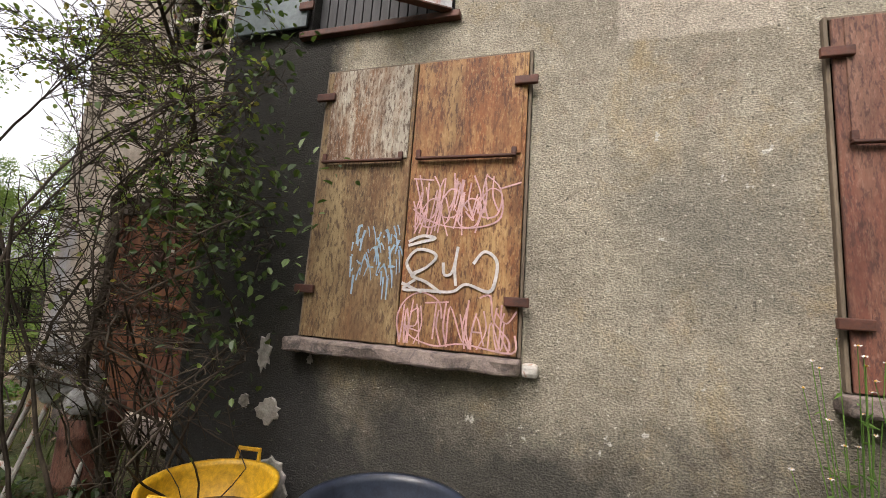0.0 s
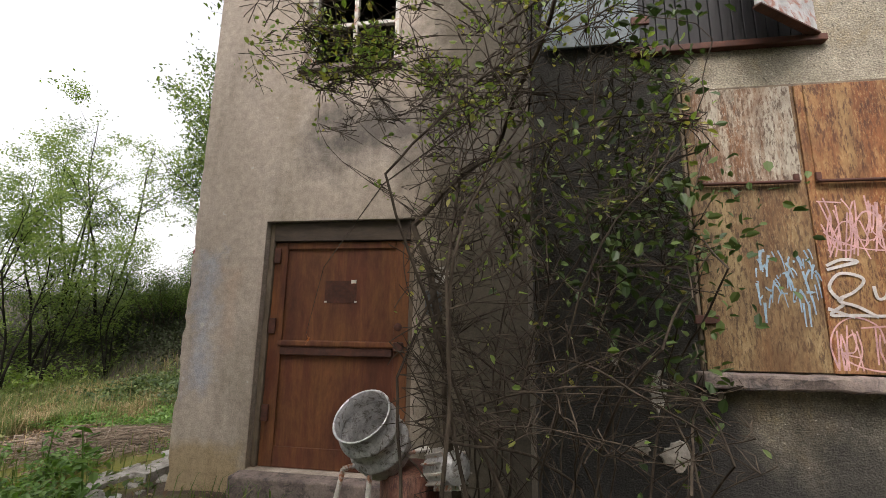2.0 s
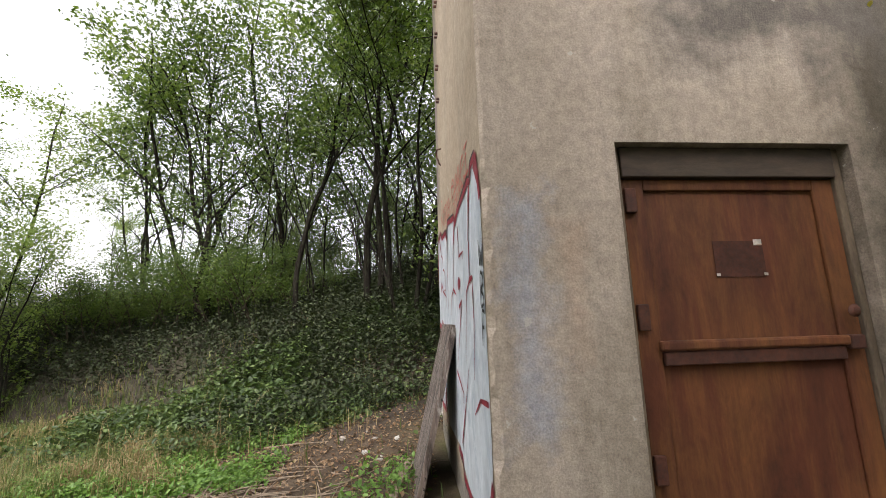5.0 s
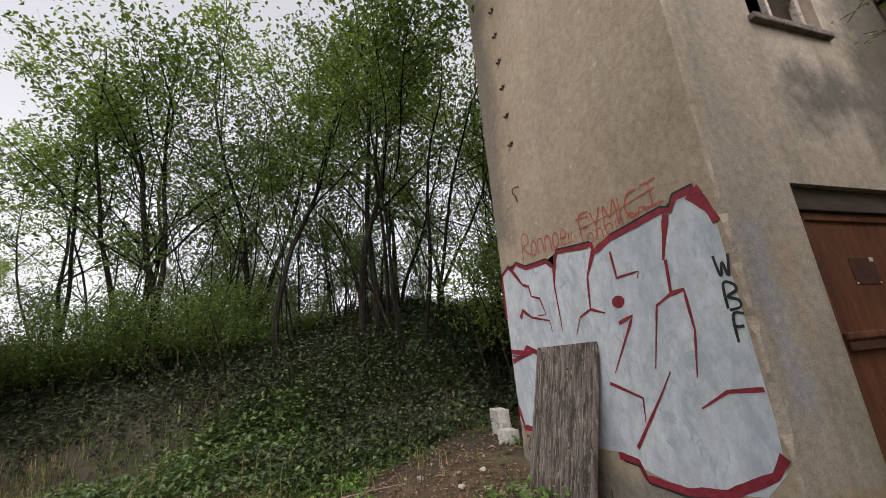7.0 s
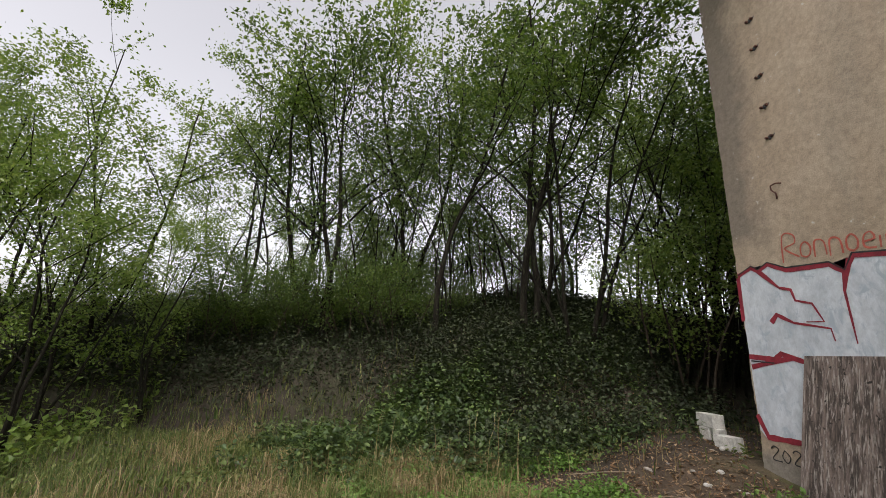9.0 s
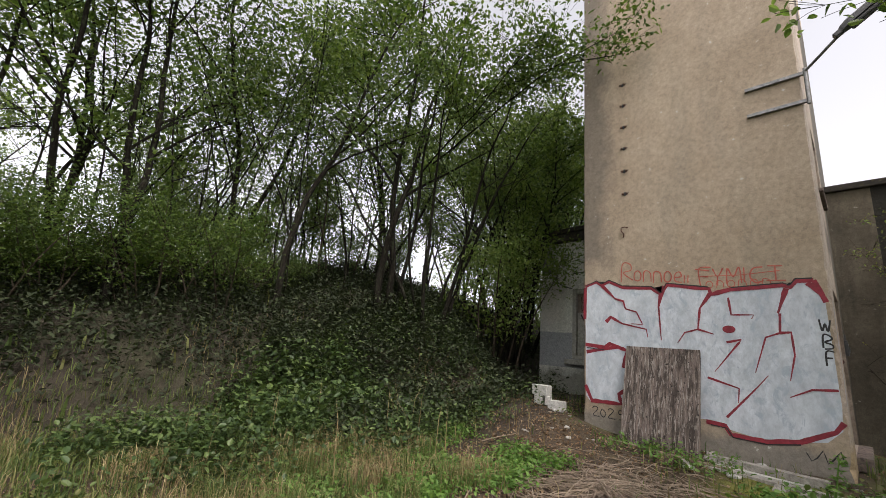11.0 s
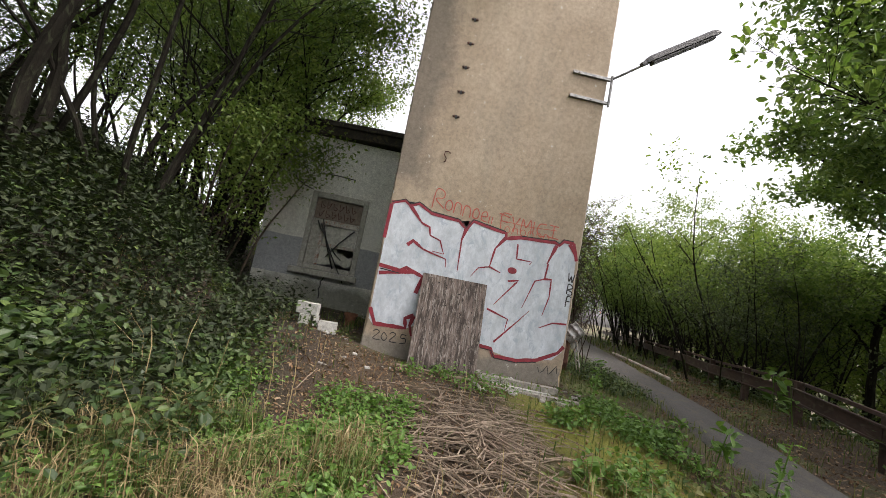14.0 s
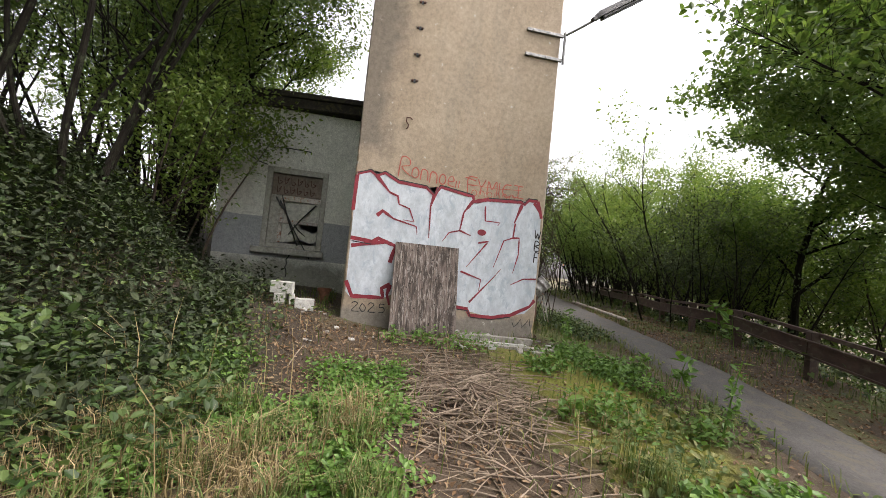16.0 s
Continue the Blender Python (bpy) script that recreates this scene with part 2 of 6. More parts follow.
M["stone"] = surface("weathered_sill_stone", (0.12, 0.095, 0.085), (0.3, 0.24, 0.21), 6, 60, 0.9, 0.6, 0.012, where="world", third=(0.07, 0.06, 0.055))
M["frame"] = surface("grey_brown_frame", (0.1, 0.075, 0.05), (0.22, 0.17, 0.12), 5, 50, 0.85, 0.3, 0.004, (1, 1, 0.3), where="world")
M["jamb_dark"] = surface("dark_timber_head", (0.05, 0.035, 0.025), (0.1, 0.075, 0.055), 5, 50, 0.85, 0.3, 0.004, (0.3, 1, 1), where="world")
M["plate"] = surface("bare_dark_plate", (0.05, 0.016, 0.009), (0.085, 0.028, 0.015), 8, 90, 0.88, 0.2, 0.002, where="world")
M["white_paint"] = surface("chipped_white_paint", (0.5, 0.47, 0.42), (0.62, 0.6, 0.55), 6, 60, 0.6, 0.2, 0.003, third=(0.3, 0.12, 0.06), where="world")
M["flap"] = surface("white_sheet_rust_edges", (0.42, 0.43, 0.44), (0.55, 0.56, 0.57), 5, 40, 0.45, 0.15, 0.003, third=(0.28, 0.11, 0.07), where="world")
M["blue_grey"] = surface("blue_grey_painted_sheet", (0.085, 0.115, 0.125), (0.135, 0.17, 0.18), 3, 40, 0.5, 0.15, 0.003, where="world")
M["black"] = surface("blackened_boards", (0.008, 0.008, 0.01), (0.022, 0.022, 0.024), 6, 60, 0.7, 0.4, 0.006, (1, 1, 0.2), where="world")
M["plastic_grey"] = surface("dark_grey_plastic", (0.045, 0.048, 0.05), (0.08, 0.085, 0.09), 8, 80, 0.5, 0.1, 0.002)
M["keg"] = surface("dull_stainless", (0.5, 0.5, 0.49), (0.68, 0.68, 0.68), 6, 70, 0.42, 0.15, 0.003, metal=0.35, third=(0.16, 0.14, 0.12))
M["yellow"] = surface("yellow_plastic", (0.6, 0.33, 0.015), (0.72, 0.42, 0.02), 6, 80, 0.45, 0.1, 0.002)
M["blue_black"] = surface("blue_black_plastic", (0.015, 0.02, 0.035), (0.03, 0.04, 0.06), 6, 80, 0.4, 0.1, 0.002)
M["mud"] = surface("wet_mud", (0.06, 0.035, 0.015), (0.14, 0.08, 0.03), 9, 60, 0.5, 0.4, 0.01)
M["board"] = surface("weathered_plywood", (0.03, 0.022, 0.018), (0.19, 0.15, 0.13), 9.0, 70, 0.9, 0.7, 0.006, (1, 2.2, 0.2),
                     (0.29, 0.26, 0.235), where="world", spread=(0.44, 0.55), contrast=1.0, spots=(26, 0.66, (0.02, 0.016, 0.013)))
M["roof"] = surface("black_roofing_felt", (0.02, 0.018, 0.016), (0.05, 0.043, 0.036), 4, 60, 0.9, 0.6, 0.01, where="world", third=(0.07, 0.06, 0.03))
M["old_wood"] = surface("grey_window_wood", (0.36, 0.355, 0.31), (0.54, 0.54, 0.48), 5, 60, 0.85, 0.3, 0.004, where="world")
M["hardboard"] = surface("brown_hardboard", (0.2, 0.16, 0.13), (0.28, 0.23, 0.19), 5, 60, 0.8, 0.2, 0.003, where="world")
# The darkness of an unlit room is put into this near-black colour.
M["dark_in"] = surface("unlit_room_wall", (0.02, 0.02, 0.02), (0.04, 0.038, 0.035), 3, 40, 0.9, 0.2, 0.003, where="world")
M["pale_in"] = surface("pale_room_board", (0.5, 0.51, 0.45), (0.66, 0.67, 0.6), 3, 40, 0.8, 0.2, 0.003, where="world")
M["steel"] = surface("galvanised_steel", (0.22, 0.22, 0.22), (0.36, 0.36, 0.35), 9, 80, 0.5, 0.15, 0.002, metal=0.7)
M["lamp"] = surface("dark_lamp_housing", (0.045, 0.045, 0.048), (0.09, 0.09, 0.092), 5, 60, 0.6, 0.15, 0.003)
M["concrete"] = surface("white_aerated_concrete", (0.44, 0.44, 0.41), (0.58, 0.58, 0.55), 6, 70, 0.95, 0.5, 0.008, third=(0.38, 0.37, 0.33))
M["rubble"] = surface("broken_plaster", (0.24, 0.22, 0.19), (0.45, 0.43, 0.39), 9, 60, 0.95, 0.6, 0.01)
M["clay"] = surface("terracotta", (0.22, 0.09, 0.05), (0.33, 0.15, 0.09), 9, 60, 0.85, 0.3, 0.005)
M["asphalt"] = surface("worn_asphalt", (0.07, 0.066, 0.062), (0.12, 0.113, 0.107), 2.2, 130, 0.9, 0.6, 0.008, where="world", third=(0.11, 0.095, 0.07), grain_mix=0.45)
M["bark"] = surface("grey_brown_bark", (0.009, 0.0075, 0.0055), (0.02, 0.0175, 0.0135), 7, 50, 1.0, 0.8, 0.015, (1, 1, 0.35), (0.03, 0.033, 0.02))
M["twig"] = surface("dry_twig_bark", (0.022, 0.016, 0.012), (0.1, 0.08, 0.06), 9, 60, 0.9, 0.4, 0.004, (1, 1, 0.4))
for dull in ("bark", "twig"):
    M[dull].node_tree.nodes["Principled BSDF"].inputs["Specular IOR Level"].default_value = 0.12
M["stick"] = surface("bleached_sticks", (0.14, 0.1, 0.07), (0.36, 0.29, 0.22), 4, 60, 0.9, 0.4, 0.004, where="world")
M["rail"] = surface("rusty_guard_rail", (0.04, 0.024, 0.019), (0.09, 0.052, 0.04), 3, 60, 0.8, 0.4, 0.005, (0.4, 1, 1), (0.09, 0.075, 0.05), where="world")
M["silver"] = surface("silver_white_spray", (0.47, 0.52, 0.57), (0.62, 0.67, 0.72), 3.5, 40, 0.6, 0.25, 0.006, where="world", grain_mix=0.15, contrast=0.4, third=(0.37, 0.43, 0.49), stretch=(1, 1, 0.6))
M["red"] = surface("dark_red_spray", (0.21, 0.014, 0.028), (0.32, 0.03, 0.05), 4, 60, 0.65, 0.2, 0.004, where="world")
M["red_thin"] = surface("thin_orange_red_spray", (0.46, 0.09, 0.06), (0.52, 0.14, 0.1), 6, 60, 0.7, 0.2, 0.004, where="world")
M["ink"] = surface("black_spray", (0.012, 0.012, 0.014), (0.03, 0.03, 0.03), 6, 60, 0.6, 0.2, 0.003, where="world")
M["pink"] = surface("pink_spray", (0.52, 0.27, 0.27), (0.66, 0.42, 0.41), 6, 60, 0.65, 0.2, 0.003, where="world")
M["white"] = surface("white_spray", (0.48, 0.45, 0.43), (0.64, 0.61, 0.59), 6, 60, 0.65, 0.2, 0.003, where="world")
M["blue"] = surface("pale_blue_spray", (0.2, 0.32, 0.42), (0.32, 0.45, 0.54), 6, 60, 0.65, 0.2, 0.003, where="world")
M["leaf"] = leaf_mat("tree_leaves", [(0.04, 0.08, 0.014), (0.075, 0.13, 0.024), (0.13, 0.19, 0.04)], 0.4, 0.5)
# Lighter copy of the leaf tones, with some backlight put into the colour.
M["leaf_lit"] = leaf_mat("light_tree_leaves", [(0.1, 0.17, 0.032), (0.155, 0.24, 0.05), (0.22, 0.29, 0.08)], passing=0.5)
M["leaf_big"] = leaf_mat("broad_tree_leaves", [(0.065, 0.125, 0.03), (0.115, 0.19, 0.05), (0.18, 0.26, 0.08)], 0.35, 0.58)
M["elder"] = leaf_mat("grey_green_leaves", [(0.04, 0.065, 0.028), (0.07, 0.105, 0.045), (0.12, 0.16, 0.075)], 0.5, 0.35)
# Bramble tones lowered so that the canopy's shade sits in the colour.
M["bank_leaf"] = leaf_mat("shaded_bramble_leaves", [(0.012, 0.02, 0.007), (0.022, 0.034, 0.011), (0.045, 0.06, 0.022)], 0.8, 0.2)
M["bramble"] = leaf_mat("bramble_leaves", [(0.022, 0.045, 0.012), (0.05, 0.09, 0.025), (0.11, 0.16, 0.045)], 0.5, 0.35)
M["nettle"] = leaf_mat("fresh_green_leaves", [(0.065, 0.14, 0.026), (0.11, 0.22, 0.04), (0.16, 0.27, 0.06)], 0.5, 0.4)
M["grass"] = leaf_mat("meadow_grass", [(0.05, 0.09, 0.02), (0.1, 0.145, 0.035), (0.19, 0.19, 0.07)], 0.7, 0.35)
M["straw"] = leaf_mat("dry_grass", [(0.13, 0.095, 0.045), (0.25, 0.19, 0.095), (0.4, 0.32, 0.18)], 0.8, 0.25)
M["litter"] = leaf_mat("dead_leaves", [(0.09, 0.05, 0.026), (0.17, 0.1, 0.05), (0.3, 0.22, 0.14)], 0.8, 0.1)
M["orange"] = leaf_mat("orange_dead_leaf", [(0.5, 0.16, 0.06), (0.6, 0.22, 0.09)], 0.6, 0.3)
M["autumn"] = leaf_mat("yellowing_leaves", [(0.13, 0.17, 0.03), (0.2, 0.24, 0.05), (0.3, 0.27, 0.07)], 0.5, 0.45)


def ground_mat():
    m, nt, vec, bs = start_mat("woodland_floor")
    big = noise_node(nt, vec, 0.55, 7, 0.6)
    mid = noise_node(nt, vec, 4.0, 8, 0.7)
    fine = noise_node(nt, vec, 45.0, 4, 0.7)
    soil = ramp(nt, [(0.3, (0.045, 0.028, 0.016)), (0.5, (0.075, 0.05, 0.03)), (0.7, (0.125, 0.09, 0.058))], mid)
    green = ramp(nt, [(0.3, (0.05, 0.07, 0.016)), (0.7, (0.16, 0.18, 0.045))], mid)
    col = mixed(nt, ramp(nt, [(0.47, (0, 0, 0)), (0.6, (1, 1, 1))], big), soil, green)
    moss = box_mask(nt, vec, (-3.9, -0.6, None), (-0.3, 1.3, None), 0.4, 1.6)
    col = mixed(nt, math_node(nt, 'MULTIPLY', moss, 0.85), col, (0.2, 0.2, 0.025))
    bare = box_mask(nt, vec, (-4.6, 0.7, None), (0.4, 4.0, None), 0.6, 1.3)
    col = mixed(nt, math_node(nt, 'MULTIPLY', bare, 0.85), col, soil)
    # Dark bank soil, with the shade under the trees painted in as well.
    shaded_soil = box_mask(nt, vec, (-40.0, 5.4, None), (40.0, 60.0, None), 0.8, 0.9)
    col = mixed(nt, math_node(nt, 'MULTIPLY', shaded_soil, 0.9), col, (0.028, 0.022, 0.014))
    # Dark soil before the annex; shade there is part of its colour too.
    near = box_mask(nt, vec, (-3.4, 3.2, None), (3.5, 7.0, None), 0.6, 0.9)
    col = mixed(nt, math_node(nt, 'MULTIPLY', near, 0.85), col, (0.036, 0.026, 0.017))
    col = mixed(nt, 0.6, col, ramp(nt, [(0.3, (0.4, 0.4, 0.4)), (0.7, (1, 1, 1))], fine), 'MULTIPLY')
    nt.links.new(col, bs.inputs["Base Color"])
    bs.inputs["Roughness"].default_value = 0.95
    bump(nt, bs, math_node(nt, 'ADD', mid, fine), 0.8, 0.03)
    return m


M["ground"] = ground_mat()


# ---- building helpers ----
def part(name, bm, material, parent=None, label="", smooth=False):
    """Links a bmesh as one mesh object under a thing or a part."""
    me = bpy.data.meshes.new(name)
    bm.to_mesh(me)
    bm.free()
    me.materials.append(material)
    if smooth:
        for p in me.polygons:
            p.use_smooth = True
    ob = new(name, me)
    ob.parent = parent
    if label:
        ob["label"] = label
    return ob


def holder(name, place=(0, 0, 0), rz=0.0):
    e = new(name)
    e.matrix_basis = pose(*place, 0, 0, rz)
    return e


def box(bm, lo, hi, bevel=0.0, m=None):
    g = bmesh.ops.create_cube(bm, size=1)
    s = [hi[i] - lo[i] for i in range(3)]
    c = [(hi[i] + lo[i]) / 2 for i in range(3)]
    bmesh.ops.scale(bm, vec=s, verts=g["verts"])
    if bevel:
        edges = list({e for v in g["verts"] for e in v.link_edges})
        r = bmesh.ops.bevel(bm, geom=edges, offset=bevel, segments=2, affect='EDGES', profile=0.5)
        verts = list({v for f in r["faces"] for v in f.verts} | {v for v in g["verts"] if v.is_valid})
    else:
        verts = g["verts"]
    bmesh.ops.translate(bm, vec=c, verts=verts)
    if m is not None:
        bmesh.ops.transform(bm, matrix=m, verts=verts)
    return verts


def one_box(lo, hi, bevel=0.0, m=None):
    bm = bmesh.new()
    box(bm, lo, hi, bevel, m)
    return bm


def lathe(profile, steps=28, m=None):
    """A turned shape from (radius, height) pairs."""
    bm = bmesh.new()
    rings = []
    for r, z in profile:
        rings.append([bm.verts.new((r * math.cos(2 * math.pi * k / steps), r * math.sin(2 * math.pi * k / steps), z)) for k in range(steps)])
    for a, b in zip(rings, rings[1:]):
        for k in range(steps):
            bm.faces.new((a[k], a[(k + 1) % steps], b[(k + 1) % steps], b[k]))
    if profile[0][0] > 0.001:
        bm.faces.new(rings[0][::-1])
    if m is not None:
        bm.transform(m)
    return bm


class Soup:
    """Gathers tubes and leaves quickly into one mesh."""

    def __init__(self):
        self.v, self.f, self.n = [], [], 0

    def tube(self, pts, radii, sides=6):
        pts = [Vector(p) for p in pts]
        ring0 = None
        side = None
        for i, p in enumerate(pts):
            d = (pts[min(i + 1, len(pts) - 1)] - pts[max(i - 1, 0)])
            if d.length < 1e-6:
                d = Vector((0, 0, 1))
            d.normalize()
            if side is None:
                side = d.orthogonal().normalized()
            side = (side - d * side.dot(d))
            side = side.normalized() if side.length > 1e-6 else d.orthogonal().normalized()
            up = d.cross(side)
            r = radii[i]
            idx = []
            for k in range(sides):
                a = 2 * math.pi * k / sides
                q = p + (side * math.cos(a) + up * math.sin(a)) * r
                self.v.append((q.x, q.y, q.z))
                idx.append(self.n)
                self.n += 1
            if ring0:
                for k in range(sides):
                    self.f.append((ring0[k], ring0[(k + 1) % sides], idx[(k + 1) % sides], idx[k]))
            else:
                self.f.append(tuple(idx[::-1]))
            ring0 = idx
        self.f.append(tuple(ring0))

    def leaves(self, rng, centres, size, width=0.5, droop=0.3, flat=0.5, fold=0.18, oval=False):
        """Folded leaf blades of four corners; flat: how level they lie."""
        c = np.asarray(centres, float)
        n = len(c)
        if not n:
            return
        a = rng.uniform(0, 2 * np.pi, n)
        t = rng.normal(-droop, 0.5, n)
        d = np.stack([np.cos(a) * np.cos(t), np.sin(a) * np.cos(t), np.sin(t)], 1)
        up = rng.normal(0, 1 - flat, (n, 3)) + np.array([0, 0, flat + 0.2])
        s = np.cross(d, up)
        s /= np.linalg.norm(s, axis=1, keepdims=True) + 1e-9
        nn = np.cross(s, d)
        L = (size * rng.uniform(0.6, 1.35, n))[:, None]
        base, tip = c - d * L * 0.5, c + d * L * 0.5
        if oval:
            w = s * L * width * 0.5
            low, high = c - d * L * 0.24 + nn * L * fold, c + d * L * 0.16 + nn * L * fold * 0.9
            q = np.stack([base, low + w * 0.85, high + w * 0.9, tip, high - w * 0.9, low - w * 0.85], 1).reshape(-1, 3)
            self.v.extend(map(tuple, q))
            k = self.n + 6 * np.arange(n)
            self.f.extend(zip(k, k + 1, k + 2, k + 3))
            self.f.extend(zip(k, k + 3, k + 4, k + 5))
            self.n += 6 * n
            return
        mid = c - d * L * 0.08 + nn * L * fold
        q = np.stack([base, mid + s * L * width * 0.5, tip, mid - s * L * width * 0.5], 1).reshape(-1, 3)
        self.v.extend(map(tuple, q))
        k = self.n + 4 * np.arange(n)
        self.f.extend(zip(k, k + 1, k + 2, k + 3))
        self.n += 4 * n

    def blades(self, rng, roots, height, width, lean=0.5):
        c = np.asarray(roots, float)
        n = len(c)
        a = rng.uniform(0, 2 * np.pi, n)
        h = height * rng.uniform(0.45, 1.25, n)
        ln = h * rng.uniform(0.1, 1, n) * lean
        out = np.stack([np.cos(a), np.sin(a), np.zeros(n)], 1)
        s = np.stack([-np.sin(a), np.cos(a), np.zeros(n)], 1) * (width * rng.uniform(0.6, 1.3, n))[:, None] / 2
        z = np.array([0, 0, 1.0])
        m = c + out * (ln * 0.3)[:, None] + z * (h * 0.6)[:, None]
        tip = c + out * ln[:, None] + z * h[:, None] * np.clip(1 - lean * 0.25, 0.5, 1)
        q = np.stack([c - s, c + s, m + s * 0.8, tip, m - s * 0.8], 1).reshape(-1, 3)
        self.v.extend(map(tuple, q))
        k = self.n + 5 * np.arange(n)
        self.f.extend(zip(k, k + 1, k + 2, k + 4))
        self.f.extend(zip(k + 4, k + 2, k + 3))
        self.n += 5 * n

    def mesh(self, name, material):
        me = bpy.data.meshes.new(name)
        me.from_pydata(self.v, [], self.f)
        me.materials.append(material)
        return me


def wall_mesh(length, z0, z1, thick, holes):
    """An upright wall along +x, its face at y = 0 and its back at y = thick, with openings (x0, x1, z0, z1) cut through."""
    bm = bmesh.new()
    xs = sorted({0.0, length, *[h[0] for h in holes], *[h[1] for h in holes]})
    zs = sorted({z0, z1, *[h[2] for h in holes], *[h[3] for h in holes]})
    gone = lambda x, z: any(h[0] < x < h[1] and h[2] < z < h[3] for h in holes)
    solid = {(i, k): not gone((xs[i] + xs[i + 1]) / 2, (zs[k] + zs[k + 1]) / 2) for i in range(len(xs) - 1) for k in range(len(zs) - 1)}
    quad = lambda *p: bm.faces.new([bm.verts.new(q) for q in p])
    for (i, k), s in solid.items():
        if not s:
            continue
        a, b, c, d = xs[i], xs[i + 1], zs[k], zs[k + 1]
        quad((a, 0, c), (b, 0, c), (b, 0, d), (a, 0, d))
        quad((a, thick, d), (b, thick, d), (b, thick, c), (a, thick, c))
        if not solid.get((i - 1, k)):
            quad((a, 0, d), (a, thick, d), (a, thick, c), (a, 0, c))
        if not solid.get((i + 1, k)):
            quad((b, 0, c), (b, thick, c), (b, thick, d), (b, 0, d))
        if not solid.get((i, k - 1)):
            quad((a, 0, c), (a, thick, c), (b, thick, c), (b, 0, c))
        if not solid.get((i, k + 1)):
            quad((a, 0, d), (b, 0, d), (b, thick, d), (a, thick, d))
    bmesh.ops.remove_doubles(bm, verts=bm.verts, dist=0.0005)
    return bm


LAYER = [0]


def curved(pts, n=5):
    """A rounded line through the points, for handwriting."""
    out = []
    for i in range(len(pts) - 1):
        p0, p1, p2, p3 = pts[max(i - 1, 0)], pts[i], pts[i + 1], pts[min(i + 2, len(pts) - 1)]
        for k in range(n):
            t = k / n
            out.append(tuple(0.5 * (2 * p1[j] + (p2[j] - p0[j]) * t + (2 * p0[j] - 5 * p1[j] + 4 * p2[j] - p3[j]) * t * t + (3 * p1[j] - p0[j] - 3 * p2[j] + p3[j]) * t ** 3) for j in (0, 1)))
    return out + [pts[-1]]


def ribbon(bm, pts, width, to_world, taper=False, hand=False):
    """A flat brush stroke along a line of wall coordinates; later paint lies a hair above earlier paint."""
    ps = []
    if hand:
        ps = curved(pts)
    else:
        for a, b in zip(pts, pts[1:]):
            n = max(1, int(math.dist(a, b) / 0.06))
            ps += [(a[0] + (b[0] - a[0]) * i / n, a[1] + (b[1] - a[1]) * i / n) for i in range(n)]
        ps.append(pts[-1])
    prev = None
    LAYER[0] = (LAYER[0] + 1) % 9
    for i, p in enumerate(ps):
        q0, q1 = ps[max(i - 1, 0)], ps[min(i + 1, len(ps) - 1)]
        dx, dz = q1[0] - q0[0], q1[1] - q0[1]
        l = math.hypot(dx, dz) or 1
        w = width / 2 * (0.85 + 0.3 * noise.noise((p[0] * 9, p[1] * 9, 3.1)))
        if taper:
            w *= 1 - 0.75 * i / len(ps)
        e = 0.00015 * LAYER[0] + 0.00002 * i
        pair = (bm.verts.new(to_world(p[0] - dz / l * w, p[1] + dx / l * w, e)), bm.verts.new(to_world(p[0] + dz / l * w, p[1] - dx / l * w, e)))
        if prev:
            bm.faces.new((prev[0], prev[1], pair[1], pair[0]))
        prev = pair


def smooth01(a, b, x):
    t = min(1.0, max(0.0, (x - a) / (b - a)))
    return t * t * (3 - 2 * t)


def path_left(x):
    return -1.58 - 0.21 * min(x, 6.0) - 0.4 * max(0.0, x - 6.0)


def path_right(x):
    return -2.58 - 0.17 * min(0.0, x) - 0.33 * max(0.0, x)


def rail_line(x):
    return -4.35 - 0.38 * x


def ground_z(x, y):
    """The lie of the land: level by the wall, falling to the west, a wooded bank to the north, a slope down beyond the rail."""
    z = 0.1 + 0.085 * max(-5.6, min(0.0, x))
    z += 0.22 * smooth01(2.3, 4.0, y) * smooth01(-2.2, -0.3, x)
    foot = 4.75 - 0.33 * max(-7.5, min(0.0, x)) + 1.45 * smooth01(-0.6, 2.4, x)
    d = y - foot
    if d > 0:
        z += 2.75 * (1 - math.exp(-d / 2.6)) + 0.03 * d
    d = rail_line(x) - 0.6 - y
    if d > 0:
        z -= 3.0 * (1 - math.exp(-d / 6.0))
    on_path = smooth01(0.5, 0.0, max(y - path_left(x), path_right(x) - y))
    rough = 0.05 * noise.noise((x * 0.9, y * 0.9, 0)) + 0.02 * noise.noise((x * 4, y * 4, 5))
    if d <= 0 and y > 4:
        rough *= 2
    return z + rough * (1 - on_path)


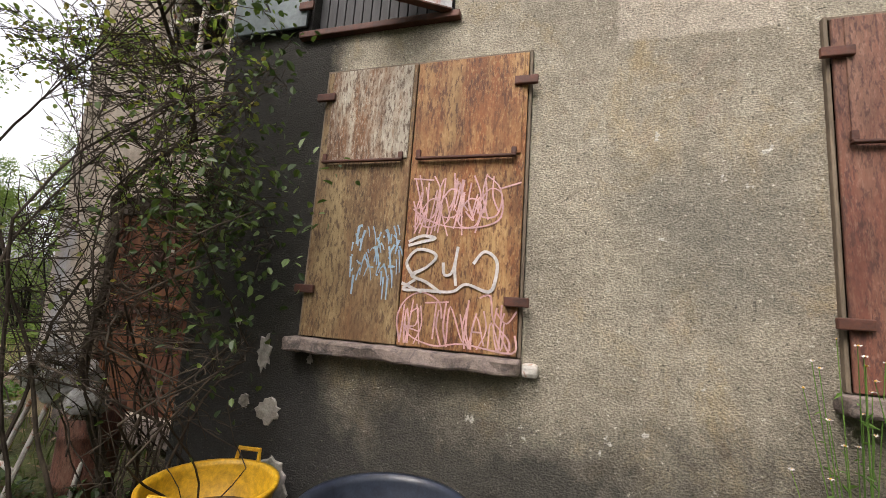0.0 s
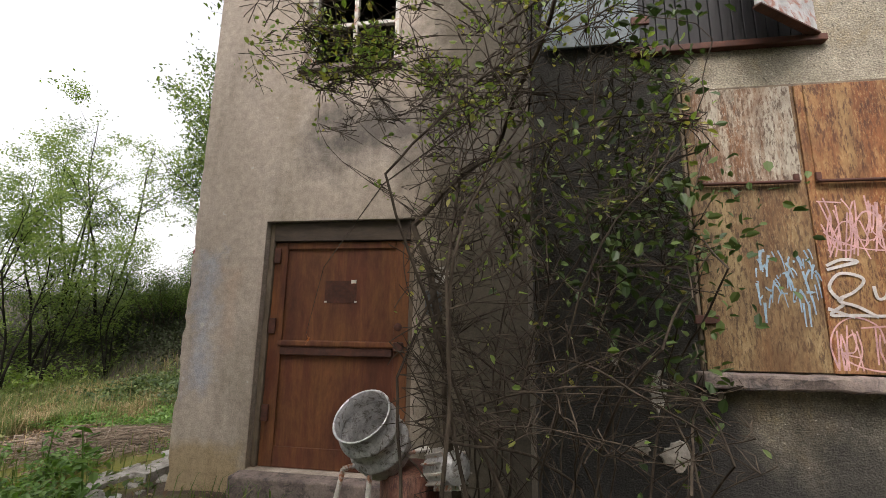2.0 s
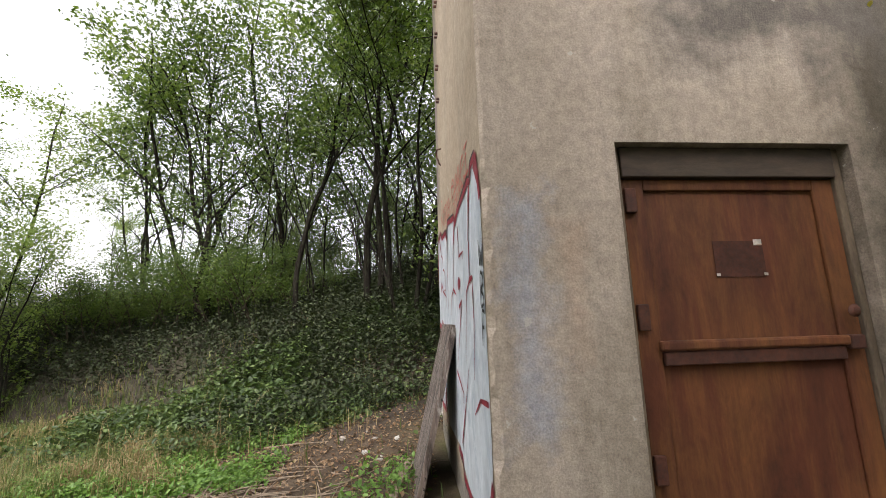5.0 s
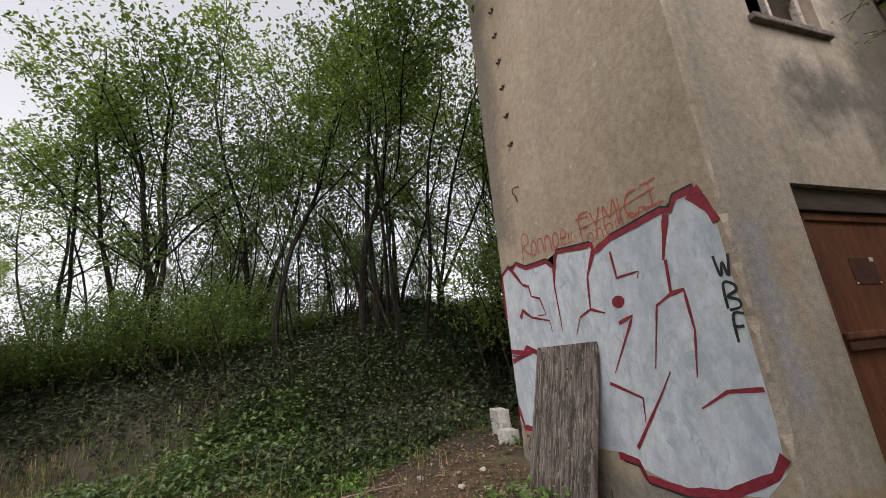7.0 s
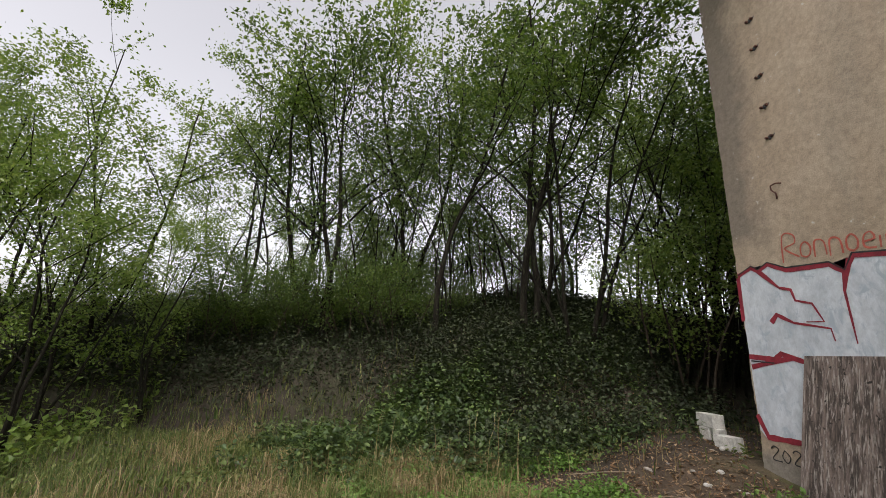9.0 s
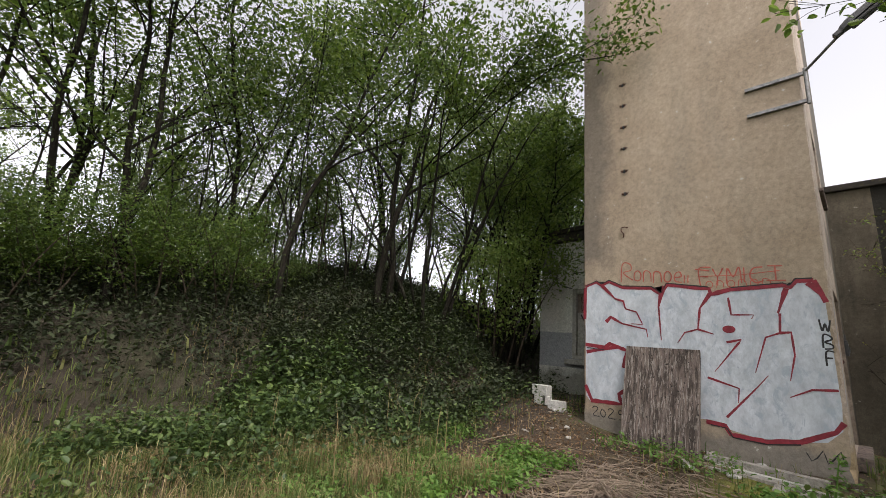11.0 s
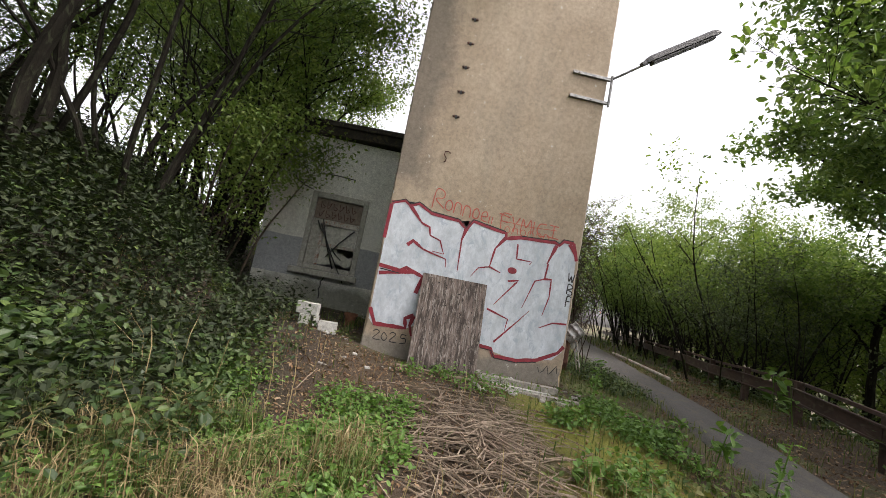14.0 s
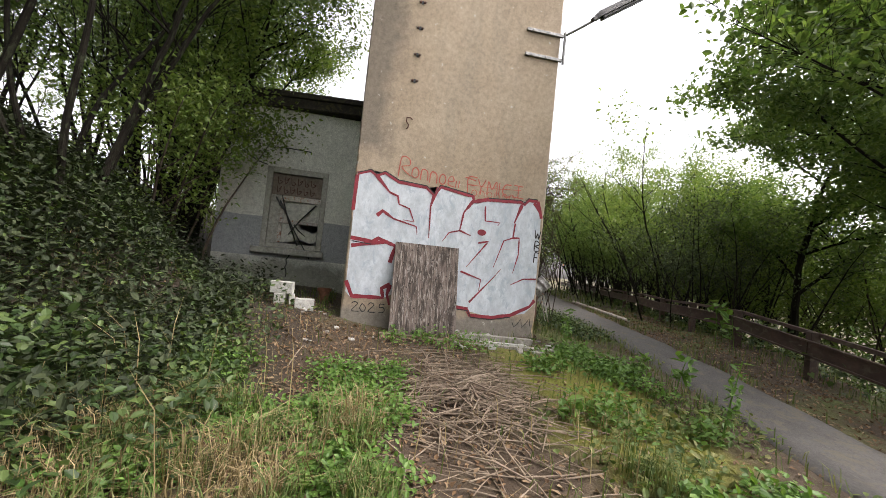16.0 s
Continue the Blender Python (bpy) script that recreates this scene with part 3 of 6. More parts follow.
# ---- ground and path ----
def make_ground():
    def axis(c, near, far, step, grow):
        out, s, p = [], step, 0.0
        while p < far:
            out.append(p)
            if p > near:
                s *= grow
            p += s
        out.append(far)
        return sorted({c - v for v in out} | {c + v for v in out})
    xs, ys = axis(-1.0, 8.5, 900, 0.17, 1.18), axis(1.5, 9, 900, 0.17, 1.18)
    v = [(x, y, ground_z(x, y)) for y in ys for x in xs]
    w = len(xs)
    f = [(j * w + i, j * w + i + 1, (j + 1) * w + i + 1, (j + 1) * w + i) for j in range(len(ys) - 1) for i in range(w - 1)]
    me = bpy.data.meshes.new("ground")
    me.from_pydata(v, [], f)
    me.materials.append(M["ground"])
    for p in me.polygons:
        p.use_smooth = True
    tagged(new("ground", me), "brown woodland floor with moss, litter and grass", "ground", kind="structure")
    bm = bmesh.new()
    rows = []
    for k in range(150):
        x = -9.0 + k * 0.25
        wob = 0.09 * noise.noise((x * 1.3, 0, 2)) + 0.04 * noise.noise((x * 5, 0, 7))
        wob2 = 0.12 * noise.noise((x * 1.1, 4, 2)) + 0.05 * noise.noise((x * 5, 9, 7))
        a, b = path_left(x) + wob, path_right(x) + wob2
        rows.append([bm.verts.new((x, a + (b - a) * t, ground_z(x, a + (b - a) * t) + (0.022 if 0 < t < 1 else -0.03))) for t in (0, 0.03, 0.35, 0.7, 0.97, 1)])
    for a, b in zip(rows, rows[1:]):
        for i in range(5):
            bm.faces.new((a[i], a[i + 1], b[i + 1], b[i]))
    tagged(part("path", bm, M["asphalt"], smooth=True), "narrow grey worn asphalt footpath with ragged edges", "path", kind="structure")


make_ground()

# ---- the tower: tall rendered walls ----
TOP = 13.0


def end_wall():
    """The narrow face, whose corners are chipped all the way up."""
    bm = bmesh.new()
    rng = random.Random(4)
    n = 260
    prof = []
    for k in range(n + 1):
        z = -0.6 + (TOP + 0.6) * k / n
        deep = 0.035 if z < 2.6 else 0.012
        cut = [0.012 + max(0.0, noise.noise((z * 4.0, s, 1.7))) * deep * 1.6 + rng.random() * deep * 0.4 for s in (0.0, 9.0)]
        c, e = cut
        prof.append([(0.33, 0.0, z), (c - 0.02, 0.0, z), (-0.02, c, z), (-0.02, 1.0, z), (-0.02, 2.1, z), (-0.02, 3.06 - e, z), (e - 0.02, 3.06, z), (0.33, 3.06, z)])
    rows = [[bm.verts.new(p) for p in r] for r in prof]
    for a, b in zip(rows, rows[1:]):
        for i in range(8):
            j = (i + 1) % 8
            bm.faces.new((a[j], a[i], b[i], b[j]))
    bm.faces.new(rows[-1][::-1])
    bm.normal_update()
    return bm


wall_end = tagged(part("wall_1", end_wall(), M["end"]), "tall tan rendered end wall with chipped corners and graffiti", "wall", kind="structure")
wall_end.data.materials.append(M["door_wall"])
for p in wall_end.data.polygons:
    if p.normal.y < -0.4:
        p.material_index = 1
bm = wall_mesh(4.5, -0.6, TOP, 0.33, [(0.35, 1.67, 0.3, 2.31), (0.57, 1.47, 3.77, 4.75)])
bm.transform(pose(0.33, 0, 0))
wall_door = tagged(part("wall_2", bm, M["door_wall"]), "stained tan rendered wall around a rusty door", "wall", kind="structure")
bm = wall_mesh(4.5, -0.6, TOP, 0.33, [])
bm.transform(pose(0.33, 2.73, 0))
tagged(part("wall_3", bm, M["end"]), "tan rendered rear wall of the tower", "wall", kind="structure")
tagged(part("wall_4", one_box((4.5, 0.34, -0.6), (4.83, 2.72, TOP)), M["end"]), "tan rendered far wall of the tower", "wall", kind="structure")
tagged(part("ceiling_1", one_box((0.34, 0.34, 3.2), (4.49, 2.72, 3.4)), M["dark_in"]), "concrete ceiling inside the tower, coloured near black as if unlit", "ceiling", kind="structure")
tagged(part("roof_1", one_box((-0.1, -0.08, TOP + 0.002), (4.9, 3.14, TOP + 0.2), 0.02), M["roof"]), "flat dark roof slab of the tower", "roof", kind="structure")

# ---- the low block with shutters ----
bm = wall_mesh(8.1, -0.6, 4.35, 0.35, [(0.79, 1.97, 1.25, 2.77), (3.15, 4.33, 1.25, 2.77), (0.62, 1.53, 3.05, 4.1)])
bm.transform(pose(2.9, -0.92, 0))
wall_block = tagged(part("wall_5", bm, M["block"]), "grey roughcast wall, near black at the corner and dark along its foot", "wall", kind="structure")
tagged(part("wall_6", one_box((2.9, -0.569, -0.6), (3.2, -0.003, 4.35)), M["return"]), "dark brown short return wall", "wall", kind="structure")
tagged(part("wall_7", one_box((10.65, -0.569, -0.6), (11.0, 4.0, 4.35)), M["block"]), "grey roughcast far side wall", "wall", kind="structure")
tagged(part("wall_8", one_box((4.84, 3.65, -0.6), (10.64, 4.0, 4.35)), M["block"]), "grey roughcast rear wall of the low block", "wall", kind="structure")
tagged(part("roof_2", one_box((2.84, -1.06, 4.352), (11.1, -0.005, 4.47), 0.015), M["roof"]), "black felt roof edge of the low block", "roof", kind="structure")
tagged(part("roof_3", one_box((4.84, -0.004, 4.352), (11.1, 4.1, 4.47), 0.015), M["roof"]), "black felt flat roof of the low block", "roof", kind="structure")
tagged(part("floor_1", one_box((3.21, -0.56, 2.85), (10.6, -0.01, 2.98)), M["dark_in"]), "floor slab inside the low block, coloured near black as if unlit", "floor", kind="structure")

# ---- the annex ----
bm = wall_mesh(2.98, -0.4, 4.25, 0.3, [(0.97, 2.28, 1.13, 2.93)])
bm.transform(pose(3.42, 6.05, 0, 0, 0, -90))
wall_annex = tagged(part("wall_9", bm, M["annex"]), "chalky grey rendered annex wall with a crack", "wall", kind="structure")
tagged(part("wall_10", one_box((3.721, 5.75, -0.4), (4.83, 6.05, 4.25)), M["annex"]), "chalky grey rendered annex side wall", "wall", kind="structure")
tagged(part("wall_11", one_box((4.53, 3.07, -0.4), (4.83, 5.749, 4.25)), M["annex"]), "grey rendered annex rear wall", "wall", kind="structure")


def annex_roof():
    bm = bmesh.new()
    box(bm, (3.22, 3.07, 4.26), (4.83, 6.3, 4.46), 0.012)
    box(bm, (3.16, 3.075, 4.462), (4.83, 6.4, 4.6), 0.02)
    for v in bm.verts:
        v.co.z += 0.02 * noise.noise(v.co * 3) + 0.05 * (4.6 - v.co.y) / 1.4
    return bm


tagged(part("roof_4", annex_roof(), M["roof"]), "sagging black felt roof of the annex", "roof", kind="structure")


def crack(pts, at_x, parent):
    bm = bmesh.new()
    rng = random.Random(3)
    fine = []
    for a, b in zip(pts, pts[1:]):
        n = 5
        fine += [(a[0] + (b[0] - a[0]) * i / n + rng.uniform(-.02, .02), a[1] + (b[1] - a[1]) * i / n) for i in range(n)]
    fine.append(pts[-1])
    ribbon(bm, fine, 0.03, lambda y, z, e: (at_x - e, y, z))
    part("crack", bm, M["ink"], parent, "dark jagged crack")


crack([(5.86, 4.2), (5.78, 3.91), (5.56, 3.58), (5.55, 3.14), (5.3, 3.0), (5.1, 2.95)], 3.416, wall_annex)
crack([(4.43, 1.0), (4.5, 0.85), (4.46, 0.5)], 3.416, wall_annex)
crack([(5.1, 3.35), (4.7, 3.38), (4.2, 3.36)], 3.416, wall_annex)


def annex_window():
    w = tagged(holder("window_1", (3.42, 4.43, 1.13)), "broken grey wooden window, half boarded up", "window", kind="structure")
    w.matrix_basis = pose(3.42, 4.43, 1.13) @ Matrix.Diagonal((1.3, 1.44, 1.56, 1))
    for name, lo, hi in (("window_frame", (-0.02, -0.455, 0), (0.1, -0.375, 1.155)), ("window_frame", (-0.02, 0.375, 0), (0.1, 0.455, 1.155)),
                         ("window_frame", (-0.02, -0.374, 1.07), (0.1, 0.374, 1.155)), ("window_frame", (-0.02, -0.374, 0), (0.1, 0.374, 0.07))):
        part(name, one_box(lo, hi, 0.008), M["old_wood"], w)
    part("inner_board", one_box((0.07, -0.1, 0.1), (0.085, 0.21, 0.7)), M["pale_in"], w, "pale board behind the panes")
    part("window_sill", one_box((-0.12, -0.5, -0.09), (0.2, 0.56, -0.005), 0.012), M["old_wood"], w, "rotten sill board")
    part("board", one_box((0.03, -0.37, 0.76), (0.055, 0.37, 1.065)), M["hardboard"], w, "brown hardboard with scrawled red tag")
    part("board", one_box((0.03, 0.22, 0.072), (0.055, 0.37, 0.755)), M["old_wood"], w, "grey filler board")
    for lo, hi in (((0.0, -0.37, 0.68), (0.05, 0.215, 0.755)), ((0.0, -0.37, 0.36), (0.05, 0.215, 0.41)), ((0.0, 0.165, 0.075), (0.05, 0.215, 0.355)), ((0.0, 0.165, 0.415), (0.05, 0.215, 0.675))):
        part("glazing_bar", one_box(lo, hi, 0.005), M["white_paint"], w)
    for pts in (((-0.365, 0.415), (0.16, 0.415), (0.16, 0.64), (0.06, 0.66), (0.03, 0.6), (-0.02, 0.665), (-0.365, 0.67)),
                ((-0.365, 0.14), (-0.28, 0.1), (-0.1, 0.16), (0.02, 0.1), (0.16, 0.08), (0.16, 0.35), (0.0, 0.345), (-0.08, 0.27), (-0.2, 0.3), (-0.3, 0.24), (-0.365, 0.28))):
        bm = bmesh.new()
        f = bm.faces.new([bm.verts.new((0.02, a, b)) for a, b in pts])
        bm.normal_update()
        bmesh.ops.solidify(bm, geom=[f], thickness=0.006)
        part("pane", bm, M["pale_in"], w, "whitewashed broken pane")
    s = Soup()
    for a, b in (((-0.1, 0.05), (0.2, 0.75)), ((0.22, 0.68), (-0.3, -0.12)), ((-0.32, 0.66), (0.05, 0.2)), ((-0.02, 0.35), (-0.2, 0.2)), ((0.28, 0.72), (0.1, 0.5))):
        s.tube([(-0.03, a[0], a[1]), (-0.04, (a[0] + b[0]) / 2 + 0.02, (a[1] + b[1]) / 2), (-0.03, b[0], b[1])], [0.012, 0.011, 0.007], 5)
    o = new("dead_branch", s.mesh("dead_branch", M["ink"]))
    o.parent = w
    bm = bmesh.new()
    rng = random.Random(8)
    for row in (0.97, 0.84):
        y = 0.3
        while y > -0.3:
            ribbon(bm, [(y, row + 0.05), (y - 0.02, row - 0.05), (y - 0.07, row + rng.uniform(-.04, .05)), (y - 0.03, row)], 0.012, lambda a, b, e: (0.026 - e, a, b), False, True)
            y -= 0.1
    part("graffiti_tag", bm, M["rust_dark"], w, "faded red scrawl")


annex_window()
tagged(part("ceiling_2", one_box((3.73, 3.08, 4.0), (4.52, 5.74, 4.1)), M["dark_in"]), "ceiling inside the annex, coloured near black as if unlit", "ceiling", kind="structure")


# ---- graffiti on the end wall ----
def end_graffiti():
    on = lambda d: (lambda y, z, e=0.0: (-0.02 - d - e, 0.97 * y, z))
    bm = bmesh.new()
    left = [(3.12, 2.35), (2.92, 2.42), (2.83, 2.36), (2.7, 2.42), (2.48, 2.31), (2.03, 2.28), (1.9, 2.18), (1.81, 2.32), (1.26, 2.24), (1.24, 2.16)]
    right = [(1.01, 2.22), (0.44, 2.25), (0.37, 2.22), (0.31, 2.3), (0.14, 2.3), (0.06, 2.08), (0.05, 1.56), (0.04, 0.87), (0.06, 0.61), (0.2, 0.47)]
    low = [(0.49, 0.42), (0.85, 0.39), (1.16, 0.44), (1.34, 0.52), (2.19, 0.47), (2.41, 0.6), (2.54, 0.53), (3.02, 0.5), (3.11, 0.59), (3.12, 1.73)]
    f = bm.faces.new([bm.verts.new(on(0.003)(*p)) for p in left + right + low])
    bmesh.ops.triangulate(bm, faces=[f])
    part("graffiti_fill", bm, M["silver"], wall_end, "silver white spray paint fill")
    bm = bmesh.new()
    outline = [left + right[:5], [(0.14, 2.3), (0.05, 2.03)], [(1.4, 0.49), (1.19, 0.48), (1.13, 0.38), (0.76, 0.37), (0.44, 0.43), (0.12, 0.59), (0.04, 0.7)],
               [(3.12, 0.75), (3.01, 0.53), (2.54, 0.54), (2.57, 0.68), (2.45, 0.75)], [(3.12, 2.33), (3.13, 1.8)],
               [(3.12, 1.39), (2.79, 1.36), (2.7, 1.42), (2.43, 1.33), (2.49, 1.07)], [(3.1, 1.27), (2.84, 1.33), (2.55, 1.38)]]
    for s in outline:
        ribbon(bm, s, 0.064, on(0.006))
    for s in ([(2.83, 2.36), (2.6, 2.13)], [(1.9, 2.17), (1.94, 2.0)], [(1.84, 2.3), (1.93, 2.05)], [(1.25, 2.17), (1.39, 1.97)], [(0.41, 2.21), (0.52, 1.9)],
              [(2.76, 1.76), (2.68, 1.84), (2.5, 1.74)], [(2.45, 0.74), (2.48, 0.59), (2.43, 0.44)], [(0.2, 2.27), (0.07, 2.1)]):
        ribbon(bm, s, 0.075, on(0.0065), True)
    inner = [[(2.6, 2.13), (2.47, 2.09), (2.44, 1.97), (2.27, 1.92), (2.18, 1.73), (2.36, 1.74)], [(2.5, 1.74), (2.13, 1.66), (2.11, 1.54)], [(1.94, 2.01), (1.92, 1.51)],
             [(1.39, 1.97), (1.43, 1.68), (1.6, 1.63), (1.7, 1.48)], [(1.43, 1.68), (1.24, 1.62)], [(1.04, 2.11), (1.02, 1.88), (0.77, 1.88), (0.8, 1.83)],
             [(1.1, 1.52), (0.93, 1.56), (1.26, 1.13)], [(0.5, 1.9), (0.52, 1.66), (0.67, 1.6), (0.81, 1.16)], [(0.52, 1.66), (0.41, 1.67), (0.4, 1.4), (0.47, 1.1)]]
    inner += [[(1.35, 1.05), (1.0, 0.95), (1.02, 0.77)], [(1.16, 0.58), (0.81, 0.98), (0.68, 1.14)], [(0.05, 1.04), (0.28, 1.02), (0.49, 0.91)]]
    for s in inner:
        ribbon(bm, s, 0.036, on(0.0068), True)
    ring = [bm.verts.new(on(0.007)(1.06 + 0.075 * math.cos(a * 0.4488), 1.69 + 0.05 * math.sin(a * 0.4488))) for a in range(14)]
    bm.faces.new(ring)
    part("graffiti_outline", bm, M["red"], wall_end, "dark red spray paint outline")
    bm = bmesh.new()
    for s in ([(3.12, 2.36), (2.92, 2.44), (2.83, 2.38), (2.7, 2.44), (2.48, 2.335), (2.03, 2.305), (1.9, 2.2), (1.81, 2.345), (1.27, 2.265)],
              [(1.0, 2.245), (0.44, 2.28), (0.37, 2.25), (0.31, 2.325), (0.15, 2.325)], [(3.1, 1.34), (2.8, 1.32)], [(1.35, 0.46), (1.17, 0.45), (1.11, 0.35), (0.76, 0.34), (0.44, 0.4)]):
        ribbon(bm, s, 0.018, on(0.0075))
    for s in ([(0.4, 0.33), (0.36, 0.25), (0.31, 0.29), (0.25, 0.38), (0.22, 0.25), (0.17, 0.3), (0.1, 0.4), (0.08, 0.28)],):
        ribbon(bm, s, 0.014, on(0.0045))
    part("graffiti_shadow_line", bm, M["ink"], wall_end, "black spray paint lines")
    bm = bmesh.new()
    # two scrawled words in thin paint, each letter a few strokes, then a third line under the second
    def letter(y, z, w, h, strokes, wide=0.02):
        for st in strokes:
            ribbon(bm, [(y - u * w, z + v * h) for u, v in st], wide, on(0.004), False, True)
    ROUND = [[(0.5, 0.0), (0.1, 0.2), (0.15, 0.75), (0.55, 0.95), (0.9, 0.6), (0.8, 0.15), (0.45, 0.0)]]
    ARCH = [[(0.0, 0.0), (0.1, 0.85), (0.5, 0.95), (0.85, 0.7), (0.9, 0.0)]]
    letter(2.5, 2.42, 0.2, 0.27, [[(0.0, -0.1), (0.15, 1.0), (0.75, 0.95), (0.8, 0.6), (0.2, 0.45), (0.95, 0.0)]])
    letter(2.3, 2.4, 0.13, 0.17, ROUND)
    letter(2.15, 2.38, 0.13, 0.18, ARCH)
    letter(2.0, 2.36, 0.13, 0.18, ARCH)
    letter(1.85, 2.36, 0.12, 0.17, ROUND)
    letter(1.71, 2.34, 0.12, 0.17, [[(0.1, 0.5), (0.85, 0.55), (0.7, 0.95), (0.2, 0.8), (0.15, 0.2), (0.9, 0.05)]])
    letter(1.57, 2.34, 0.08, 0.12, [[(0.0, 0.0), (0.1, 0.9)], [(0.6, 0.0), (0.7, 0.9)]])
    letter(1.42, 2.3, 0.2, 0.24, [[(0.3, -0.1), (0.25, 0.95), (1.0, 1.0)], [(0.0, 0.95), (0.9, 0.8)], [(0.25, 0.5), (0.8, 0.45)]])
    letter(1.2, 2.29, 0.14, 0.23, [[(0.0, 1.0), (0.4, 0.5), (0.9, 1.0)], [(0.4, 0.5), (0.35, -0.05)]])
    letter(1.04, 2.3, 0.18, 0.22, [[(0.0, 0.0), (0.1, 0.95), (0.45, 0.4), (0.85, 1.0), (0.95, 0.0)]])
    letter(0.85, 2.31, 0.06, 0.2, [[(0.2, 0.0), (0.3, 1.0)]])
    letter(0.78, 2.3, 0.16, 0.21, [[(0.95, 0.95), (0.3, 0.9), (0.05, 0.4), (0.4, 0.0), (0.95, 0.1)]])
    letter(0.6, 2.31, 0.2, 0.2, [[(0.1, 1.0), (0.9, 0.95)], [(0.5, 1.0), (0.5, 0.0)], [(0.0, 0.05), (1.0, 0.0)]])
    for k in range(6):
        letter(1.3 - 0.13 * k, 2.25, 0.1, 0.1, [ROUND[0], ARCH[0]][k % 2:k % 2 + 1], 0.012)
    ribbon(bm, [(1.36, 2.42), (0.9, 2.41), (0.45, 2.44)], 0.012, on(0.0048))
    part("graffiti_tag", bm, M["red_thin"], wall_end, "thin orange red scrawl")
    for name, strokes in (("graffiti_letter", ([(0.14, 1.83), (0.12, 1.7), (0.09, 1.78), (0.07, 1.69), (0.04, 1.82)],)),
                          ("graffiti_letter", ([(0.13, 1.5), (0.12, 1.65), (0.06, 1.64), (0.05, 1.6), (0.11, 1.57), (0.05, 1.54), (0.05, 1.5), (0.12, 1.49)],)),
                          ("graffiti_letter", ([(0.12, 1.3), (0.11, 1.46), (0.04, 1.46)], [(0.11, 1.39), (0.06, 1.39)])),
                          ("graffiti_number", ([(3.0, 0.42), (2.96, 0.45), (2.91, 0.42), (2.99, 0.32), (2.88, 0.31)],)),
                          ("graffiti_number", ([(2.84, 0.43), (2.87, 0.36), (2.82, 0.31), (2.78, 0.37), (2.84, 0.43)],)),
                          ("graffiti_number", ([(2.75, 0.42), (2.71, 0.45), (2.66, 0.42), (2.74, 0.32), (2.63, 0.31)],)),
                          ("graffiti_number", ([(2.5, 0.44), (2.57, 0.44), (2.57, 0.39), (2.51, 0.39), (2.5, 0.33), (2.58, 0.31)],))):
        bm = bmesh.new()
        for st in strokes:
            ribbon(bm, st, 0.022 if name == "graffiti_letter" else 0.015, on(0.0085), False, True)
        part(name, bm, M["ink"], wall_end, "black spray mark")


end_graffiti()


def plaster_patch(x, z, w, h, seed):
    """A ragged island of pale render that still clings to the near-black part of the wall."""
    rg = random.Random(seed)
    bm = bmesh.new()
    n = 22
    ring = []
    for i in range(n):
        a = 2 * math.pi * i / n
        r = rg.uniform(0.65, 1.1)
        ring.append((x + w / 2 * r * math.cos(a), z + h / 2 * r * math.sin(a)))
    front = [bm.verts.new((a, -0.929, b)) for a, b in ring]
    back = [bm.verts.new((x + (a - x) * 1.08, -0.9215, z + (b - z) * 1.08)) for a, b in ring]
    bm.faces.new(front)
    for i in range(n):
        j = (i + 1) % n
        bm.faces.new((front[i], back[i], back[j], front[j]))
    bmesh.ops.recalc_face_normals(bm, faces=bm.faces)
    part("plaster_patch", bm, M["rubble"], wall_block, "ragged pale remnant of render")


for i, (x, z, w, h) in enumerate(((3.48, 1.14, 0.09, 0.2), (3.39, 0.87, 0.07, 0.08), (3.77, 1.13, 0.04, 0.05), (3.55, 0.84, 0.16, 0.14), (3.28, 1.28, 0.03, 0.05), (3.62, 0.5, 0.2, 0.3), (4.6, 0.62, 0.05, 0.04))):
    plaster_patch(x, z, w, h, 40 + i)


